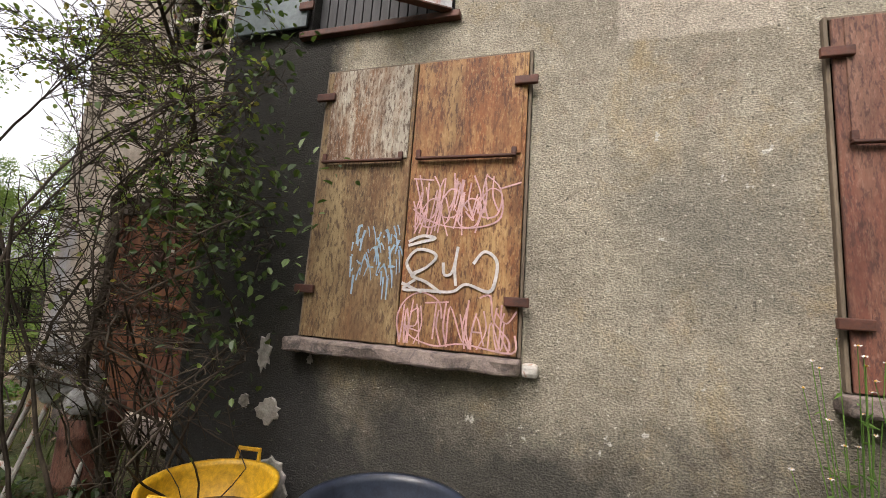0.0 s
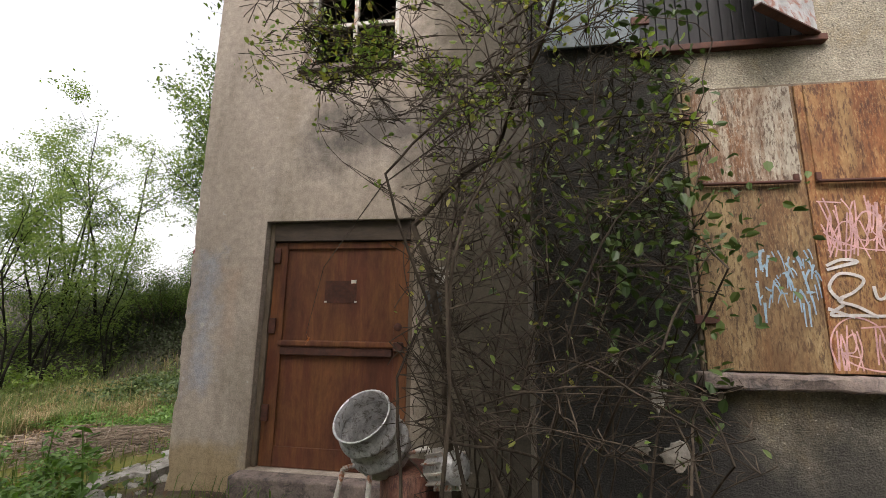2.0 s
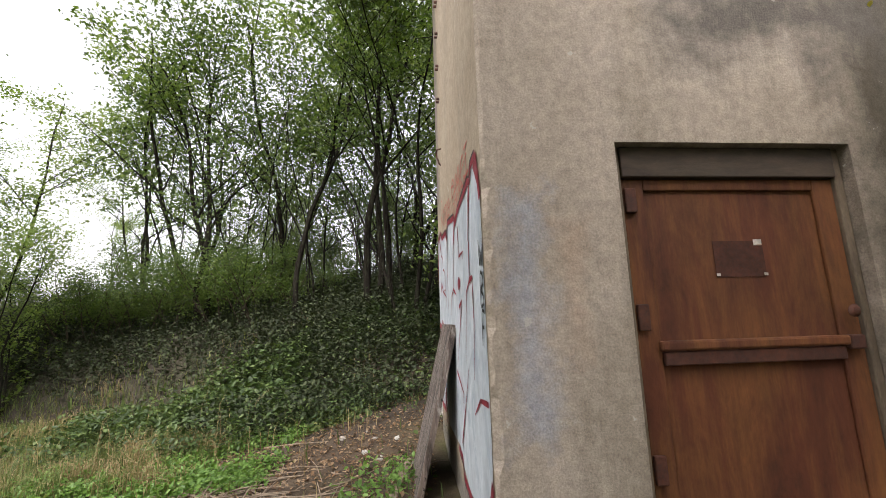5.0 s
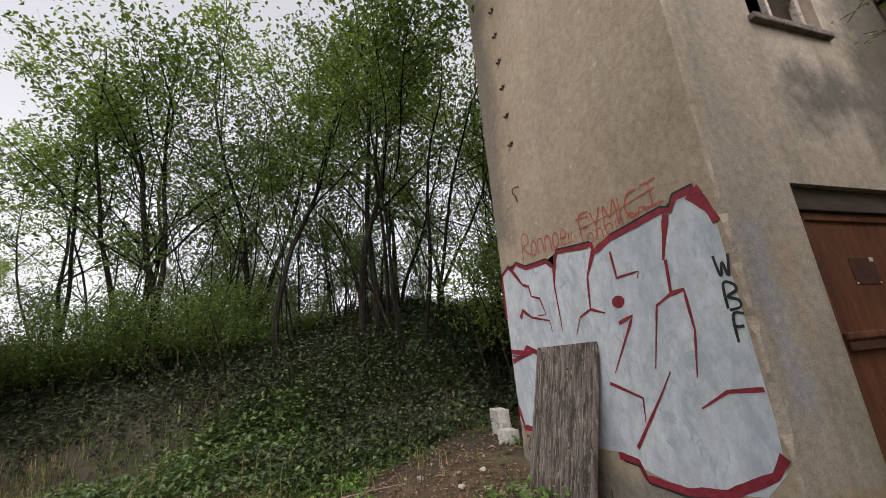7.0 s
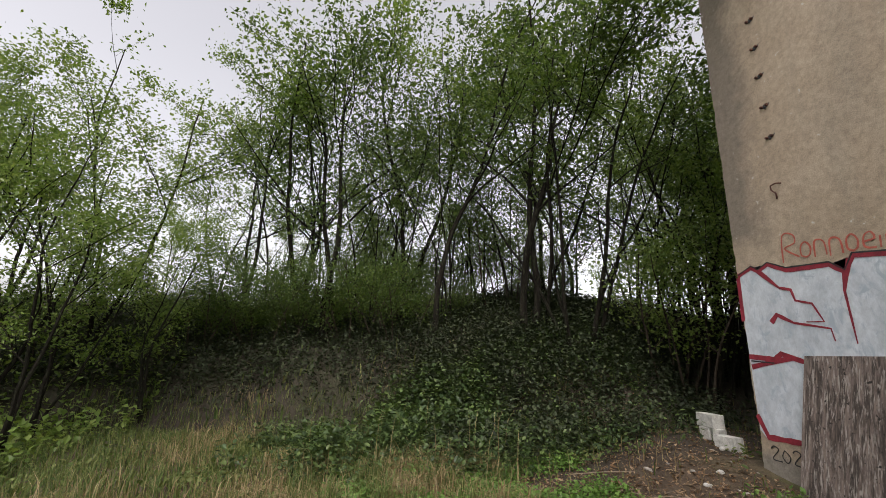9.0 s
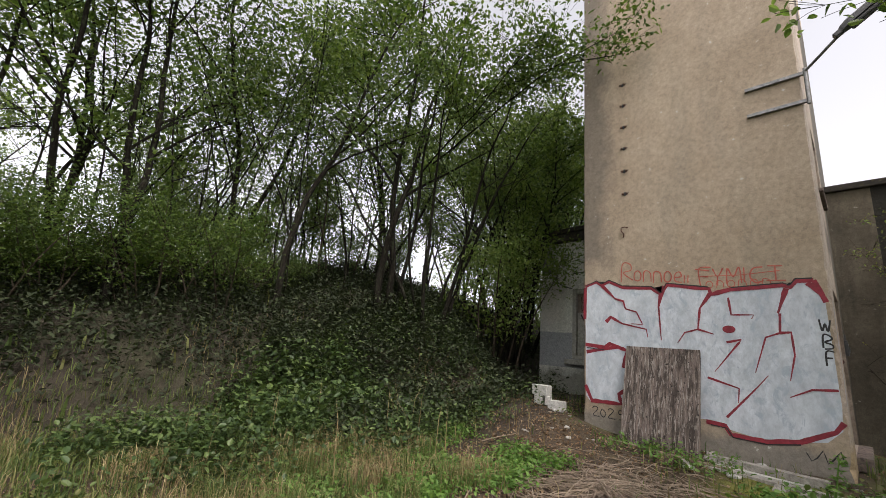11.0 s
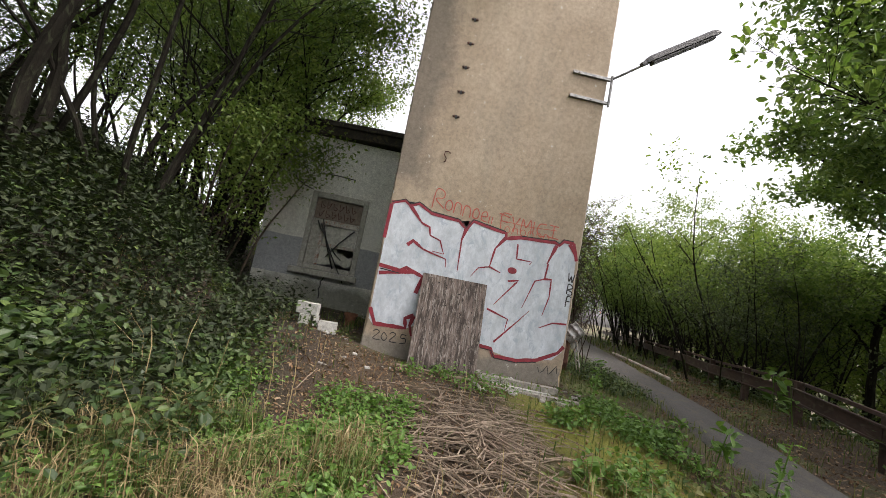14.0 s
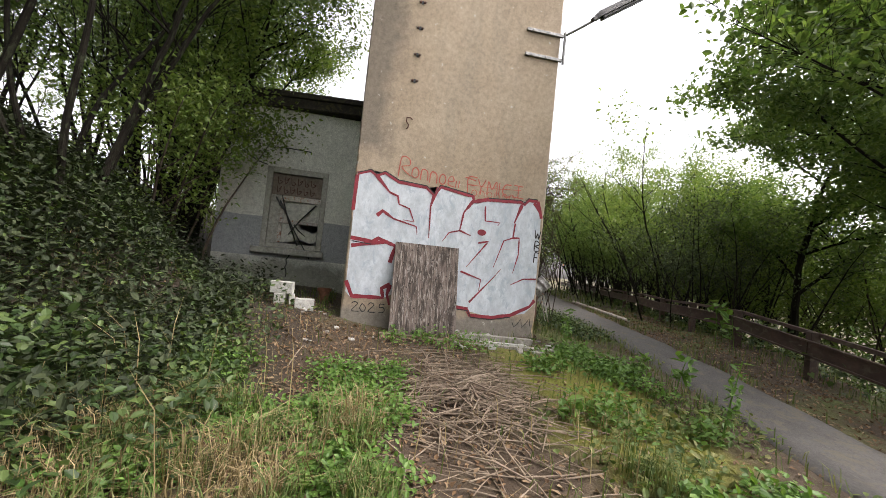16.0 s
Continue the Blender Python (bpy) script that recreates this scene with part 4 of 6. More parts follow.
# ---- the rusty door ----
def steel_door():
    d = tagged(holder("door_1", (0.68, 0.0, 0.3)), "closed rusty brown steel door with a raised cross bar", "door", kind="structure")
    W, H = 1.32, 2.01
    part("door_frame", one_box((0.003, 0.06, 0.0), (0.05, 0.16, H - 0.004), 0.008), M["frame"], d, "flaking grey brown frame")
    part("door_frame", one_box((W - 0.05, 0.06, 0.0), (W - 0.003, 0.16, H - 0.004), 0.008), M["frame"], d, "flaking grey brown frame")
    # The shadow below the lintel is put into the head's dark colour.
    part("door_head", one_box((0.051, 0.05, H - 0.17), (W - 0.051, 0.16, H - 0.004), 0.006), M["jamb_dark"], d, "timber head, coloured dark for the lintel's shadow")
    part("threshold", one_box((-0.05, -0.14, -0.16), (W + 0.05, 0.16, -0.003), 0.015), M["stone"], d, "worn stone step")
    x0, x1, z1 = 0.055, W - 0.055, H - 0.175
    part("door_leaf", one_box((x0, 0.1, 0.004), (x1, 0.135, z1), 0.004), M["rust_door"], d)
    for lo, hi in (((x0, 0.08, 0.004), (x0 + 0.12, 0.098, z1)), ((x1 - 0.12, 0.08, 0.004), (x1, 0.098, z1)), ((x0 + 0.122, 0.08, z1 - 0.06), (x1 - 0.122, 0.098, z1)),
                   ((x0 + 0.122, 0.08, 0.004), (x1 - 0.122, 0.098, 0.16))):
        part("stile", one_box(lo, hi, 0.005), M["rust_door"], d)
    part("cross_bar", one_box((x0 + 0.1, 0.045, 0.95), (x1 - 0.1, 0.078, 1.0), 0.012), M["rust_door"], d, "raised angle bar")
    part("cross_bar", one_box((x0 + 0.123, 0.06, 0.88), (x1 - 0.123, 0.098, 0.945), 0.006), M["rust_dark"], d, "dark folded rail")
    part("plate", one_box((0.53, 0.096, 1.31), (0.81, 0.0985, 1.5)), M["plate"], d, "dark patch where a sign was")
    for a, b, s in ((0.76, 1.475, 0.045), (0.53, 1.315, 0.02), (0.795, 1.315, 0.02)):
        part("paper_scrap", one_box((a, 0.093, b), (a + s, 0.0955, b + s * 0.7)), M["white_paint"], d, "torn white paper corner")
    for z in (0.35, 1.05, 1.65):
        bm = one_box((0.06, 0.055, z), (0.12, 0.078, z + 0.13), 0.006)
        part("hinge", bm, M["rust_dark"], d)
    part("latch", one_box((x1 - 0.11, 0.04, 0.93), (x1 - 0.03, 0.078, 1.0), 0.008), M["rust_dark"], d, "rusted latch box")
    bm = lathe([(0.03, 0), (0.034, 0.008), (0.02, 0.02), (0.0005, 0.024)], 14, pose(x1 - 0.07, 0.04, 1.12, 90, 0, 0))
    part("lock_rose", bm, M["rust_dark"], d)


steel_door()


def upper_window():
    w = tagged(holder("window_2", (0.9, 0.0, 3.77)), "broken white wooden window above the door", "window", kind="structure")
    for lo, hi in (((0.003, 0.08, 0.003), (0.06, 0.14, 0.977)), ((0.84, 0.08, 0.003), (0.897, 0.14, 0.977)), ((0.061, 0.08, 0.003), (0.839, 0.14, 0.06)),
                   ((0.061, 0.08, 0.92), (0.839, 0.14, 0.977)), ((0.43, 0.085, 0.061), (0.47, 0.135, 0.919)), ((0.061, 0.09, 0.47), (0.429, 0.13, 0.51)), ((0.471, 0.09, 0.47), (0.839, 0.13, 0.51))):
        part("window_frame", one_box(lo, hi, 0.004), M["white_paint"], w)
    for x0, pts in ((0.065, ((0, 0), (0.36, 0), (0.3, 0.2), (0.12, 0.1), (0.05, 0.35), (0, 0.4))), (0.475, ((0, 0.0), (0.36, 0.0), (0.36, 0.18), (0.2, 0.08)))):
        bm = bmesh.new()
        f = bm.faces.new([bm.verts.new((x0 + a, 0.11, 0.062 + b)) for a, b in pts])
        bmesh.ops.solidify(bm, geom=[f], thickness=0.004)
        part("pane", bm, M["blue_grey"], w, "jagged remnant of a dusty pane")
    part("window_sill", one_box((-0.04, -0.05, -0.06), (0.94, 0.07, -0.003), 0.01), M["stone"], w)


upper_window()


def wall_switch():
    s = tagged(holder("light_switch", (2.17, 0.0, 1.52)), "dark grey surface-mounted light switch on the wall", "switch")
    part("housing", one_box((-0.065, -0.045, 0.0), (0.065, 0.0, 0.19), 0.012), M["plastic_grey"], s)
    part("rocker", one_box((-0.035, -0.058, 0.05), (0.035, -0.046, 0.13), 0.006), M["plastic_grey"], s)
    part("screw", lathe([(0.008, 0), (0.006, 0.006), (0.0005, 0.007)], 10, pose(0, -0.046, 0.165, 90, 0, 0)), M["steel"], s)
    part("cable_gland", lathe([(0.02, 0), (0.02, 0.03), (0.008, 0.04), (0.008, 0.12)], 12, pose(0, -0.02, 0.19)), M["plastic_grey"], s)
    bm = bmesh.new()
    bmesh.ops.create_circle(bm, cap_ends=True, radius=0.07, segments=18)
    bm.transform(pose(0.05, -0.0035, 0.32, 90, 0, 0))
    for v in bm.verts:
        v.co.x += 0.02 * noise.noise(v.co * 30)
        v.co.z += 0.03 * noise.noise(v.co * 25)
    part("plaster_patch", bm, M["rubble"], s, "pale plaster patch")


wall_switch()


# ---- shutters ----
def strap_hinge(name, parent, x, z, side):
    bm = bmesh.new()
    box(bm, (x - 0.085 if side > 0 else x - 0.03, -0.06, z - 0.022), (x + 0.03 if side > 0 else x + 0.085, -0.038, z + 0.022), 0.005)
    part(name, bm, M["rust_dark"], parent, "rusted strap hinge")


def shutter_pair(x0, x1, z0, z1, colours, name, label, tags):
    y = -0.92
    s = tagged(holder(name, (x0, y, z0)), label, "shutters")
    w, h = x1 - x0, z1 - z0
    mid = 0.485 * w
    split = 0.635 * h
    part("outer_frame", one_box((0.002, -0.02, 0.0), (0.018, 0.05, h), 0.003), M["frame"], s)
    part("outer_frame", one_box((w - 0.018, -0.02, 0.0), (w - 0.002, 0.05, h), 0.003), M["frame"], s)
    part("outer_frame", one_box((0.019, -0.02, h - 0.02), (w - 0.019, 0.05, h - 0.002), 0.003), M["frame"], s)
    for i, (a, b) in enumerate(((0.02, mid - 0.003), (mid + 0.003, w - 0.02))):
        leaf = part("shutter_leaf", one_box((a, -0.035, 0.004), (b, -0.02, h - 0.022), 0.004), colours[2 * i], s, "rusted sheet steel leaf")
        part("upper_sheet", one_box((a + 0.04, -0.043, split), (b - 0.02, -0.036, h - 0.026), 0.003), colours[2 * i + 1], leaf, "streaked upper sheet")
        bm = bmesh.new()
        box(bm, (a + 0.03, -0.068, split - 0.02), (b - 0.04, -0.0435, split - 0.006), 0.005)
        box(bm, (a + 0.03, -0.06, split - 0.006), (a + 0.055, -0.0435, split + 0.035), 0.004)
        box(bm, (b - 0.065, -0.06, split - 0.006), (b - 0.04, -0.0435, split + 0.03), 0.004)
        part("rain_lip", bm, M["rust_dark"], leaf, "bent rusty drip rail")
    strap_hinge("hinge", s, w, 0.165 * h, 1)
    strap_hinge("hinge", s, w, h - 0.18, 1)
    strap_hinge("hinge", s, 0.0, 0.165 * h, -1)
    strap_hinge("hinge", s, 0.0, h - 0.18, -1)
    if tags:
        on = lambda d: (lambda a, b, e=0.0: (a - x0, -0.0365 - d - e, b - z0))
        bm = bmesh.new()
        p = [[(4.28, 1.28), (4.26, 1.39), (4.3, 1.48), (4.38, 1.52), (4.47, 1.48), (4.49, 1.4)], [(4.3, 1.39), (4.33, 1.31), (4.46, 1.27), (4.6, 1.29), (4.83, 1.27), (4.84, 1.35)],
             [(4.67, 1.51), (4.72, 1.52), (4.74, 1.41), (4.81, 1.33), (4.82, 1.28)], [(4.75, 1.45), (4.8, 1.4), (4.845, 1.46)],
             [(4.3, 1.94), (4.37, 1.89), (4.49, 1.85), (4.65, 1.85), (4.75, 1.9), (4.74, 2.04), (4.67, 2.11)], [(4.74, 2.04), (4.84, 2.07)],
             [(4.29, 2.1), (4.4, 2.09)], [(4.3, 2.1), (4.37, 1.86)], [(4.33, 1.42), (4.37, 1.44), (4.36, 1.36), (4.31, 1.35), (4.38, 1.33)],
             [(4.4, 1.47), (4.52, 1.48)], [(4.46, 1.48), (4.45, 1.3)], [(4.52, 1.29), (4.53, 1.46), (4.6, 1.3), (4.61, 1.46)],
             [(4.63, 1.29), (4.66, 1.42), (4.7, 1.29)], [(4.64, 1.35), (4.69, 1.35)], [(4.72, 1.28), (4.73, 1.4), (4.78, 1.28), (4.79, 1.4)]]
        hatch = random.Random(33)
        for k in range(34):
            a, top = hatch.uniform(4.29, 4.72), hatch.uniform(1.98, 2.13)
            p.append([(a, top), (a + hatch.uniform(-0.03, 0.04), top - 0.1), (a + hatch.uniform(-0.05, 0.05), hatch.uniform(1.8, 1.94))])
        for k in range(16):
            a = hatch.uniform(4.29, 4.8)
            p.append([(a, hatch.uniform(1.42, 1.5)), (a + hatch.uniform(-0.02, 0.02), 1.36), (a + hatch.uniform(-0.03, 0.03), 1.27)])
        for k in range(4):
            a, z = 4.33 + 0.1 * k, 1.9 + 0.05 * (k % 2)
            p.append([(a, z), (a + 0.06, z + 0.09), (a + 0.12, z + 0.06), (a + 0.1, z - 0.04), (a + 0.03, z - 0.05), (a, z)])
        bm.free()
        for q in p:
            bm = bmesh.new()
            ribbon(bm, q, 0.009, on(0.001), False, True)
            part("graffiti_stroke", bm, M["pink"], s, "pink spray stroke")
        bm = bmesh.new()
        for q in ([(4.34, 1.6), (4.31, 1.62), (4.29, 1.67), (4.34, 1.73), (4.42, 1.72), (4.44, 1.69), (4.39, 1.64), (4.32, 1.6), (4.4, 1.57), (4.48, 1.52)],
                  [(4.48, 1.67), (4.49, 1.61), (4.53, 1.63), (4.55, 1.75), (4.54, 1.65), (4.55, 1.56)],
                  [(4.63, 1.67), (4.68, 1.73), (4.74, 1.69), (4.74, 1.6), (4.71, 1.54), (4.6, 1.57), (4.53, 1.53), (4.38, 1.53), (4.28, 1.53), (4.34, 1.58)],
                  [(4.29, 1.77), (4.36, 1.8), (4.43, 1.79), (4.36, 1.77), (4.29, 1.75)], [(4.27, 1.56), (4.38, 1.52)]):
            ribbon(bm, q, 0.017, on(0.0035), False, True)
        part("graffiti_letters", bm, M["white"], s, "white spray paint letters")
        spray = random.Random(21)
        for k in range(60):
            a, b = spray.uniform(3.97, 4.25), spray.uniform(1.58, 1.86)
            da, db = spray.uniform(-0.03, 0.03), spray.uniform(-0.12, 0.02)
            bm = bmesh.new()
            ribbon(bm, [(a, b), (a + da * 0.6, b + db * 0.4), (a + da, b + db)], spray.uniform(0.008, 0.02), on(0.0015), True)
            part("graffiti_smear", bm, M["blue"], s, "pale blue spray smear")
    sill = bmesh.new()
    box(sill, (-0.03, -0.11, -0.075), (w + 0.0, 0.06, -0.004), 0.014)
    bmesh.ops.subdivide_edges(sill, edges=[e for e in sill.edges if abs(e.verts[0].co.x - e.verts[1].co.x) > 0.5], cuts=18)
    for v in sill.verts:
        if v.co.y < -0.06:
            v.co.y += 0.018 * noise.noise((v.co.x * 9, v.co.z * 20, x0))
            v.co.z += 0.012 * noise.noise((v.co.x * 11, 3, x0))
    part("window_sill", sill, M["stone"], s, "crumbling stone sill")
    return s


shutter_pair(3.69, 4.87, 1.25, 2.77, (M["shut_lo"], M["shut_l"], M["shut_r"], M["shut_r"]), "window_shutter", "closed rusty steel shutters with pink and white graffiti", True)
shutter_pair(6.05, 7.23, 1.25, 2.77, (M["shut_red"], M["shut_red"], M["shut_red"], M["shut_red"]), "window_shutter", "closed dark red rusted steel shutters", False)
tagged(part("plaster_lump", one_box((4.875, -0.97, 1.17), (4.95, -0.921, 1.235), 0.02), M["white_paint"]), "white lump of plaster beside the sill", "plaster")


def upper_shutter():
    s = tagged(holder("window_shutter", (3.52, -0.92, 3.05)), "upper steel shutters, one white leaf standing open", "shutters")
    leaf = part("shutter_leaf", one_box((-0.56, -0.05, 0.02), (-0.01, -0.032, 1.05), 0.005), M["blue_grey"], s, "blue grey painted leaf")
    for z in (0.12, 0.9):
        part("hinge", one_box((-0.06, -0.07, z), (0.04, -0.051, z + 0.05), 0.005), M["rust_dark"], leaf)
    for k in range(15):
        x = 0.005 + 0.06 * k
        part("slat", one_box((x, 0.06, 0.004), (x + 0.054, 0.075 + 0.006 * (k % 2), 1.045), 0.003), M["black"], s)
    part("sill_board", one_box((-0.06, -0.04, -0.045), (0.95, 0.055, -0.004), 0.006), M["rust_dark"], s, "rusty sill strip")
    open_leaf = part("shutter_leaf", one_box((0.0, -0.01, 0.0), (0.52, 0.01, 1.02), 0.004, pose(0.9, -0.03, 0.0, 0, 0, 180 + 31)), M["flap"], s, "white leaf with rusted edges")
    part("edge_strip", one_box((0.0, -0.022, -0.012), (0.52, 0.022, -0.001), 0.003, pose(0.9, -0.03, 0.0, 0, 0, 180 + 31)), M["rust_dark"], open_leaf)


upper_shutter()


# ---- lamp on the tower ----
def wall_lamp():
    l = tagged(holder("street_lamp", (0.0, 0.0, 4.67)), "dark fluorescent street lamp on a galvanised wall bracket", "lamp")
    for z in (0.0, 0.41):
        part("bracket", one_box((-0.062, -0.04, z - 0.025), (-0.021, 0.6, z + 0.025), 0.004), M["steel"], l, "flat galvanised strap")
        for y in (0.5, 0.25):
            part("bolt", lathe([(0.014, 0), (0.014, 0.012), (0.0005, 0.014)], 6, pose(-0.063, y, z, 0, -90, 0)), M["steel"], l)
    s = Soup()
    s.tube([(-0.06, -0.055, -0.06), (-0.06, -0.055, 0.47)], [0.02, 0.02], 10)
    o = new("pole", s.mesh("pole", M["steel"]))
    o.parent = l
    s = Soup()
    s.tube([(-0.06, -0.055, 0.42), (-0.16, -0.18, 0.48), (-0.33, -0.44, 0.63)], [0.018, 0.018, 0.018], 10)
    o = new("arm", s.mesh("arm", M["steel"]))
    o.parent = l
    d = Vector((0.02, -1.5, 1.07)).normalized()
    turn = Matrix.Translation((-0.33, -0.42, 0.61)) @ d.to_track_quat('X', 'Z').to_matrix().to_4x4()
    bm = bmesh.new()
    prof = [(-0.07, 0.0), (-0.06, 0.06), (-0.025, 0.095), (0.025, 0.095), (0.06, 0.06), (0.07, 0.0)]
    rings = []
    for x, k in ((0.0, 0.45), (0.06, 0.8), (0.14, 1.0), (1.36, 1.0), (1.44, 0.8), (1.48, 0.5)):
        rings.append([bm.verts.new((x, a * k, b * k)) for a, b in prof])
    for a, b in zip(rings, rings[1:]):
        for i in range(len(prof) - 1):
            bm.faces.new((a[i], a[i + 1], b[i + 1], b[i]))
        bm.faces.new((a[-1], a[0], b[0], b[-1]))
    bm.faces.new(rings[0])
    bm.faces.new(rings[-1][::-1])
    bm.transform(turn)
    part("housing", bm, M["lamp"], l, "dark weathered lamp housing")
    part("diffuser", one_box((0.12, -0.058, -0.05), (1.34, 0.058, -0.002), 0.02, turn), M["lamp"], l, "dirty lamp cover")
    part("end_cap", one_box((-0.05, -0.04, -0.01), (0.05, 0.04, 0.05), 0.01, turn), M["lamp"], l)


wall_lamp()


def step_iron():
    s = holder("step_iron", (-0.02, 2.33, 3.89))
    for y in (-0.045, 0.02):
        part("stub", one_box((-0.035, y, -0.012), (0.0, y + 0.025, 0.012), 0.004), M["rust_dark"], s, "sawn-off iron stub")
    # Flat black shape on the wall; the hole's inner dark is only colour.
    bm = bmesh.new()
    f = bm.faces.new([bm.verts.new((-0.0035, 0.055 * math.cos(a) * (1 + 0.4 * math.sin(3 * a)), 0.026 * math.sin(a) + 0.012 * math.sin(5 * a))) for a in [k * 0.5236 for k in range(12)]])
    part("hole", bm, M["ink"], s, "flat black patch, painted as the dark of a hole in the render")
    return tagged(s, "sawn-off rusty step irons in the wall", "step iron", "step irons up the tower")


iron = step_iron()
for z in (4.3, 4.72, 5.13, 5.55, 5.97):
    copy_thing(iron, pose(-0.02, 2.33, z))


def bent_hook():
    h = tagged(holder("step_iron", (-0.02, 2.36, 3.22)), "bent rusty hook set in the wall", "step iron", "step irons up the tower")
    s = Soup()
    s.tube([(0.0, -0.06, 0.075), (-0.04, -0.02, 0.08), (-0.045, 0.03, 0.07), (-0.04, 0.035, 0.02), (-0.03, -0.005, -0.03), (-0.02, 0.0, -0.07), (0.0, 0.02, -0.085)], [0.009] * 7, 6)
    o = new("rod", s.mesh("hook_rod", M["rust_dark"]))
    o.parent = h


bent_hook()


# ---- leaning board and things at the foot of the wall ----
def leaning_board():
    b = holder("plywood_board", (-0.36, 1.865, 0.055))
    tilt = pose(0, 0, 0, 0, 13.5, 0)
    bm = bmesh.new()
    box(bm, (-0.014, -0.49, 0.0), (0.014, 0.49, 1.38), 0.003, tilt)
    part("panel", bm, M["board"], b)
    for y in (-0.46, 0.46):
        part("batten", one_box((0.015, y - 0.03, 0.02), (0.035, y + 0.03, 1.36), 0.003, tilt), M["board"], b)
    return tagged(b, "weathered grey brown plywood board leaning on the wall", "board")


leaning_board()


def lumpy(lo, hi, bevel, seed, amount):
    bm = one_box(lo, hi, bevel)
    bmesh.ops.subdivide_edges(bm, edges=list(bm.edges), cuts=2, use_grid_fill=True)
    for v in bm.verts:
        v.co += Vector([noise.noise(v.co * 14 + Vector((seed, k * 7.3, 0))) for k in range(3)]) * amount
    return bm


def concrete_block(x, y, z, rz, size=(0.16, 0.29, 0.17), seed=0, rx=0):
    ob = part("concrete_block", lumpy((-size[0] / 2, -size[1] / 2, 0), (size[0] / 2, size[1] / 2, size[2]), 0.008, seed, 0.006), M["concrete"])
    ob.matrix_basis = pose(x, y, z, rx, 0, rz)
    return tagged(ob, "chipped white aerated concrete block", "block", "blocks by the annex")


GZ = ground_z
z0 = GZ(0.1, 3.95)
concrete_block(0.12, 3.93, z0 - 0.005, 90, (0.16, 0.2, 0.15), 1)
concrete_block(0.12, 3.78, z0 - 0.005, 12, (0.16, 0.08, 0.15), 5)
concrete_block(0.12, 3.92, z0 + 0.147, -3, (0.17, 0.31, 0.17), 2)
concrete_block(0.06, 3.58, GZ(0.06, 3.58) - 0.01, 6, (0.17, 0.27, 0.17), 3)


def plant_pot(x, y):
    p = holder("plant_pot", (x, y, GZ(x, y) - 0.01))
    bm = lathe([(0.07, 0), (0.1, 0.2), (0.12, 0.2), (0.12, 0.25), (0.1, 0.25), (0.085, 0.05), (0.0005, 0.05)], 24)
    part("pot", bm, M["clay"], p)
    return tagged(p, "old grey terracotta pot beside the annex", "pot")


plant_pot(1.3, 3.42)


def timber(a, b, thick, name="timber", label="rotting grey timber lying at the wall", m=None):
    a, b = Vector(a), Vector(b)
    bm = lumpy((0, -thick[0] / 2, 0), ((b - a).length, thick[0] / 2, thick[1]), 0.006, a.x * 7, 0.008)
    d = (b - a).normalized()
    ob = part(name, bm, m or M["stick"])
    ob.matrix_basis = Matrix.Translation(a) @ d.to_track_quat('X', 'Z').to_matrix().to_4x4()
    return tagged(ob, label, "timber")


timber((-0.42, 2.5, 0.04), (-0.62, 1.0, 0.03), (0.07, 0.05))
timber((-0.3, 1.3, 0.05), (-0.42, 0.2, 0.05), (0.14, 0.09), label="broken pale render edging at the wall foot", m=M["rubble"])
timber((-0.62, 1.25, 0.0), (-0.75, 0.0, 0.0), (0.12, 0.07), label="broken pale concrete edging", m=M["rubble"])
timber((-0.85, 2.95, -0.01), (-0.55, 1.5, 0.0), (0.09, 0.03), label="dark rotten plank on the ground", m=M["old_wood"])
timber((-1.2, 3.25, 0.0), (-0.55, 2.4, 0.02), (0.08, 0.03), label="dark rotten plank on the ground", m=M["old_wood"])
for a, b, th in (((-0.5, 2.95, 0.02), (-0.62, 1.75, 0.03), (0.1, 0.04)), ((-0.95, 2.5, -0.02), (-0.8, 1.1, -0.01), (0.07, 0.04)), ((-0.75, 2.75, 0.03), (-0.35, 1.95, 0.06), (0.06, 0.03)), ((-1.1, 2.1, -0.03), (-0.55, 1.2, 0.0), (0.05, 0.03)), ((-0.3, 3.0, 0.06), (-0.9, 2.65, 0.0), (0.08, 0.03))):
    timber(a, b, th, label="dark rotten lath on the bare soil", m=M["jamb_dark"])
timber((-0.5, 1.2, 0.02), (-0.58, 0.35, 0.02), (0.09, 0.06), label="pale broken concrete kerb piece", m=M["concrete"])
rng = random.Random(21)
for k in range(46):
    x, y = (rng.uniform(-0.95, -0.1), rng.uniform(-0.3, 1.5)) if k < 28 else (rng.uniform(-1.3, 0.2), rng.uniform(2.4, 3.6))
    s = rng.uniform(0.025, 0.085) if k < 28 else rng.uniform(0.015, 0.04)
    ob = part("rubble", lumpy((-s, -s * 0.7, 0), (s, s * 0.7, s * 0.7), s * 0.25, k, s * 0.35), M["rubble"] if k % 5 else M["concrete"])
    ob.matrix_basis = pose(x, y, GZ(x, y) - s * 0.2, rng.uniform(-15, 15), rng.uniform(-15, 15), rng.uniform(0, 180))
    tagged(ob, "pale lump of broken render on the ground", "rubble", "rubble at the wall foot")


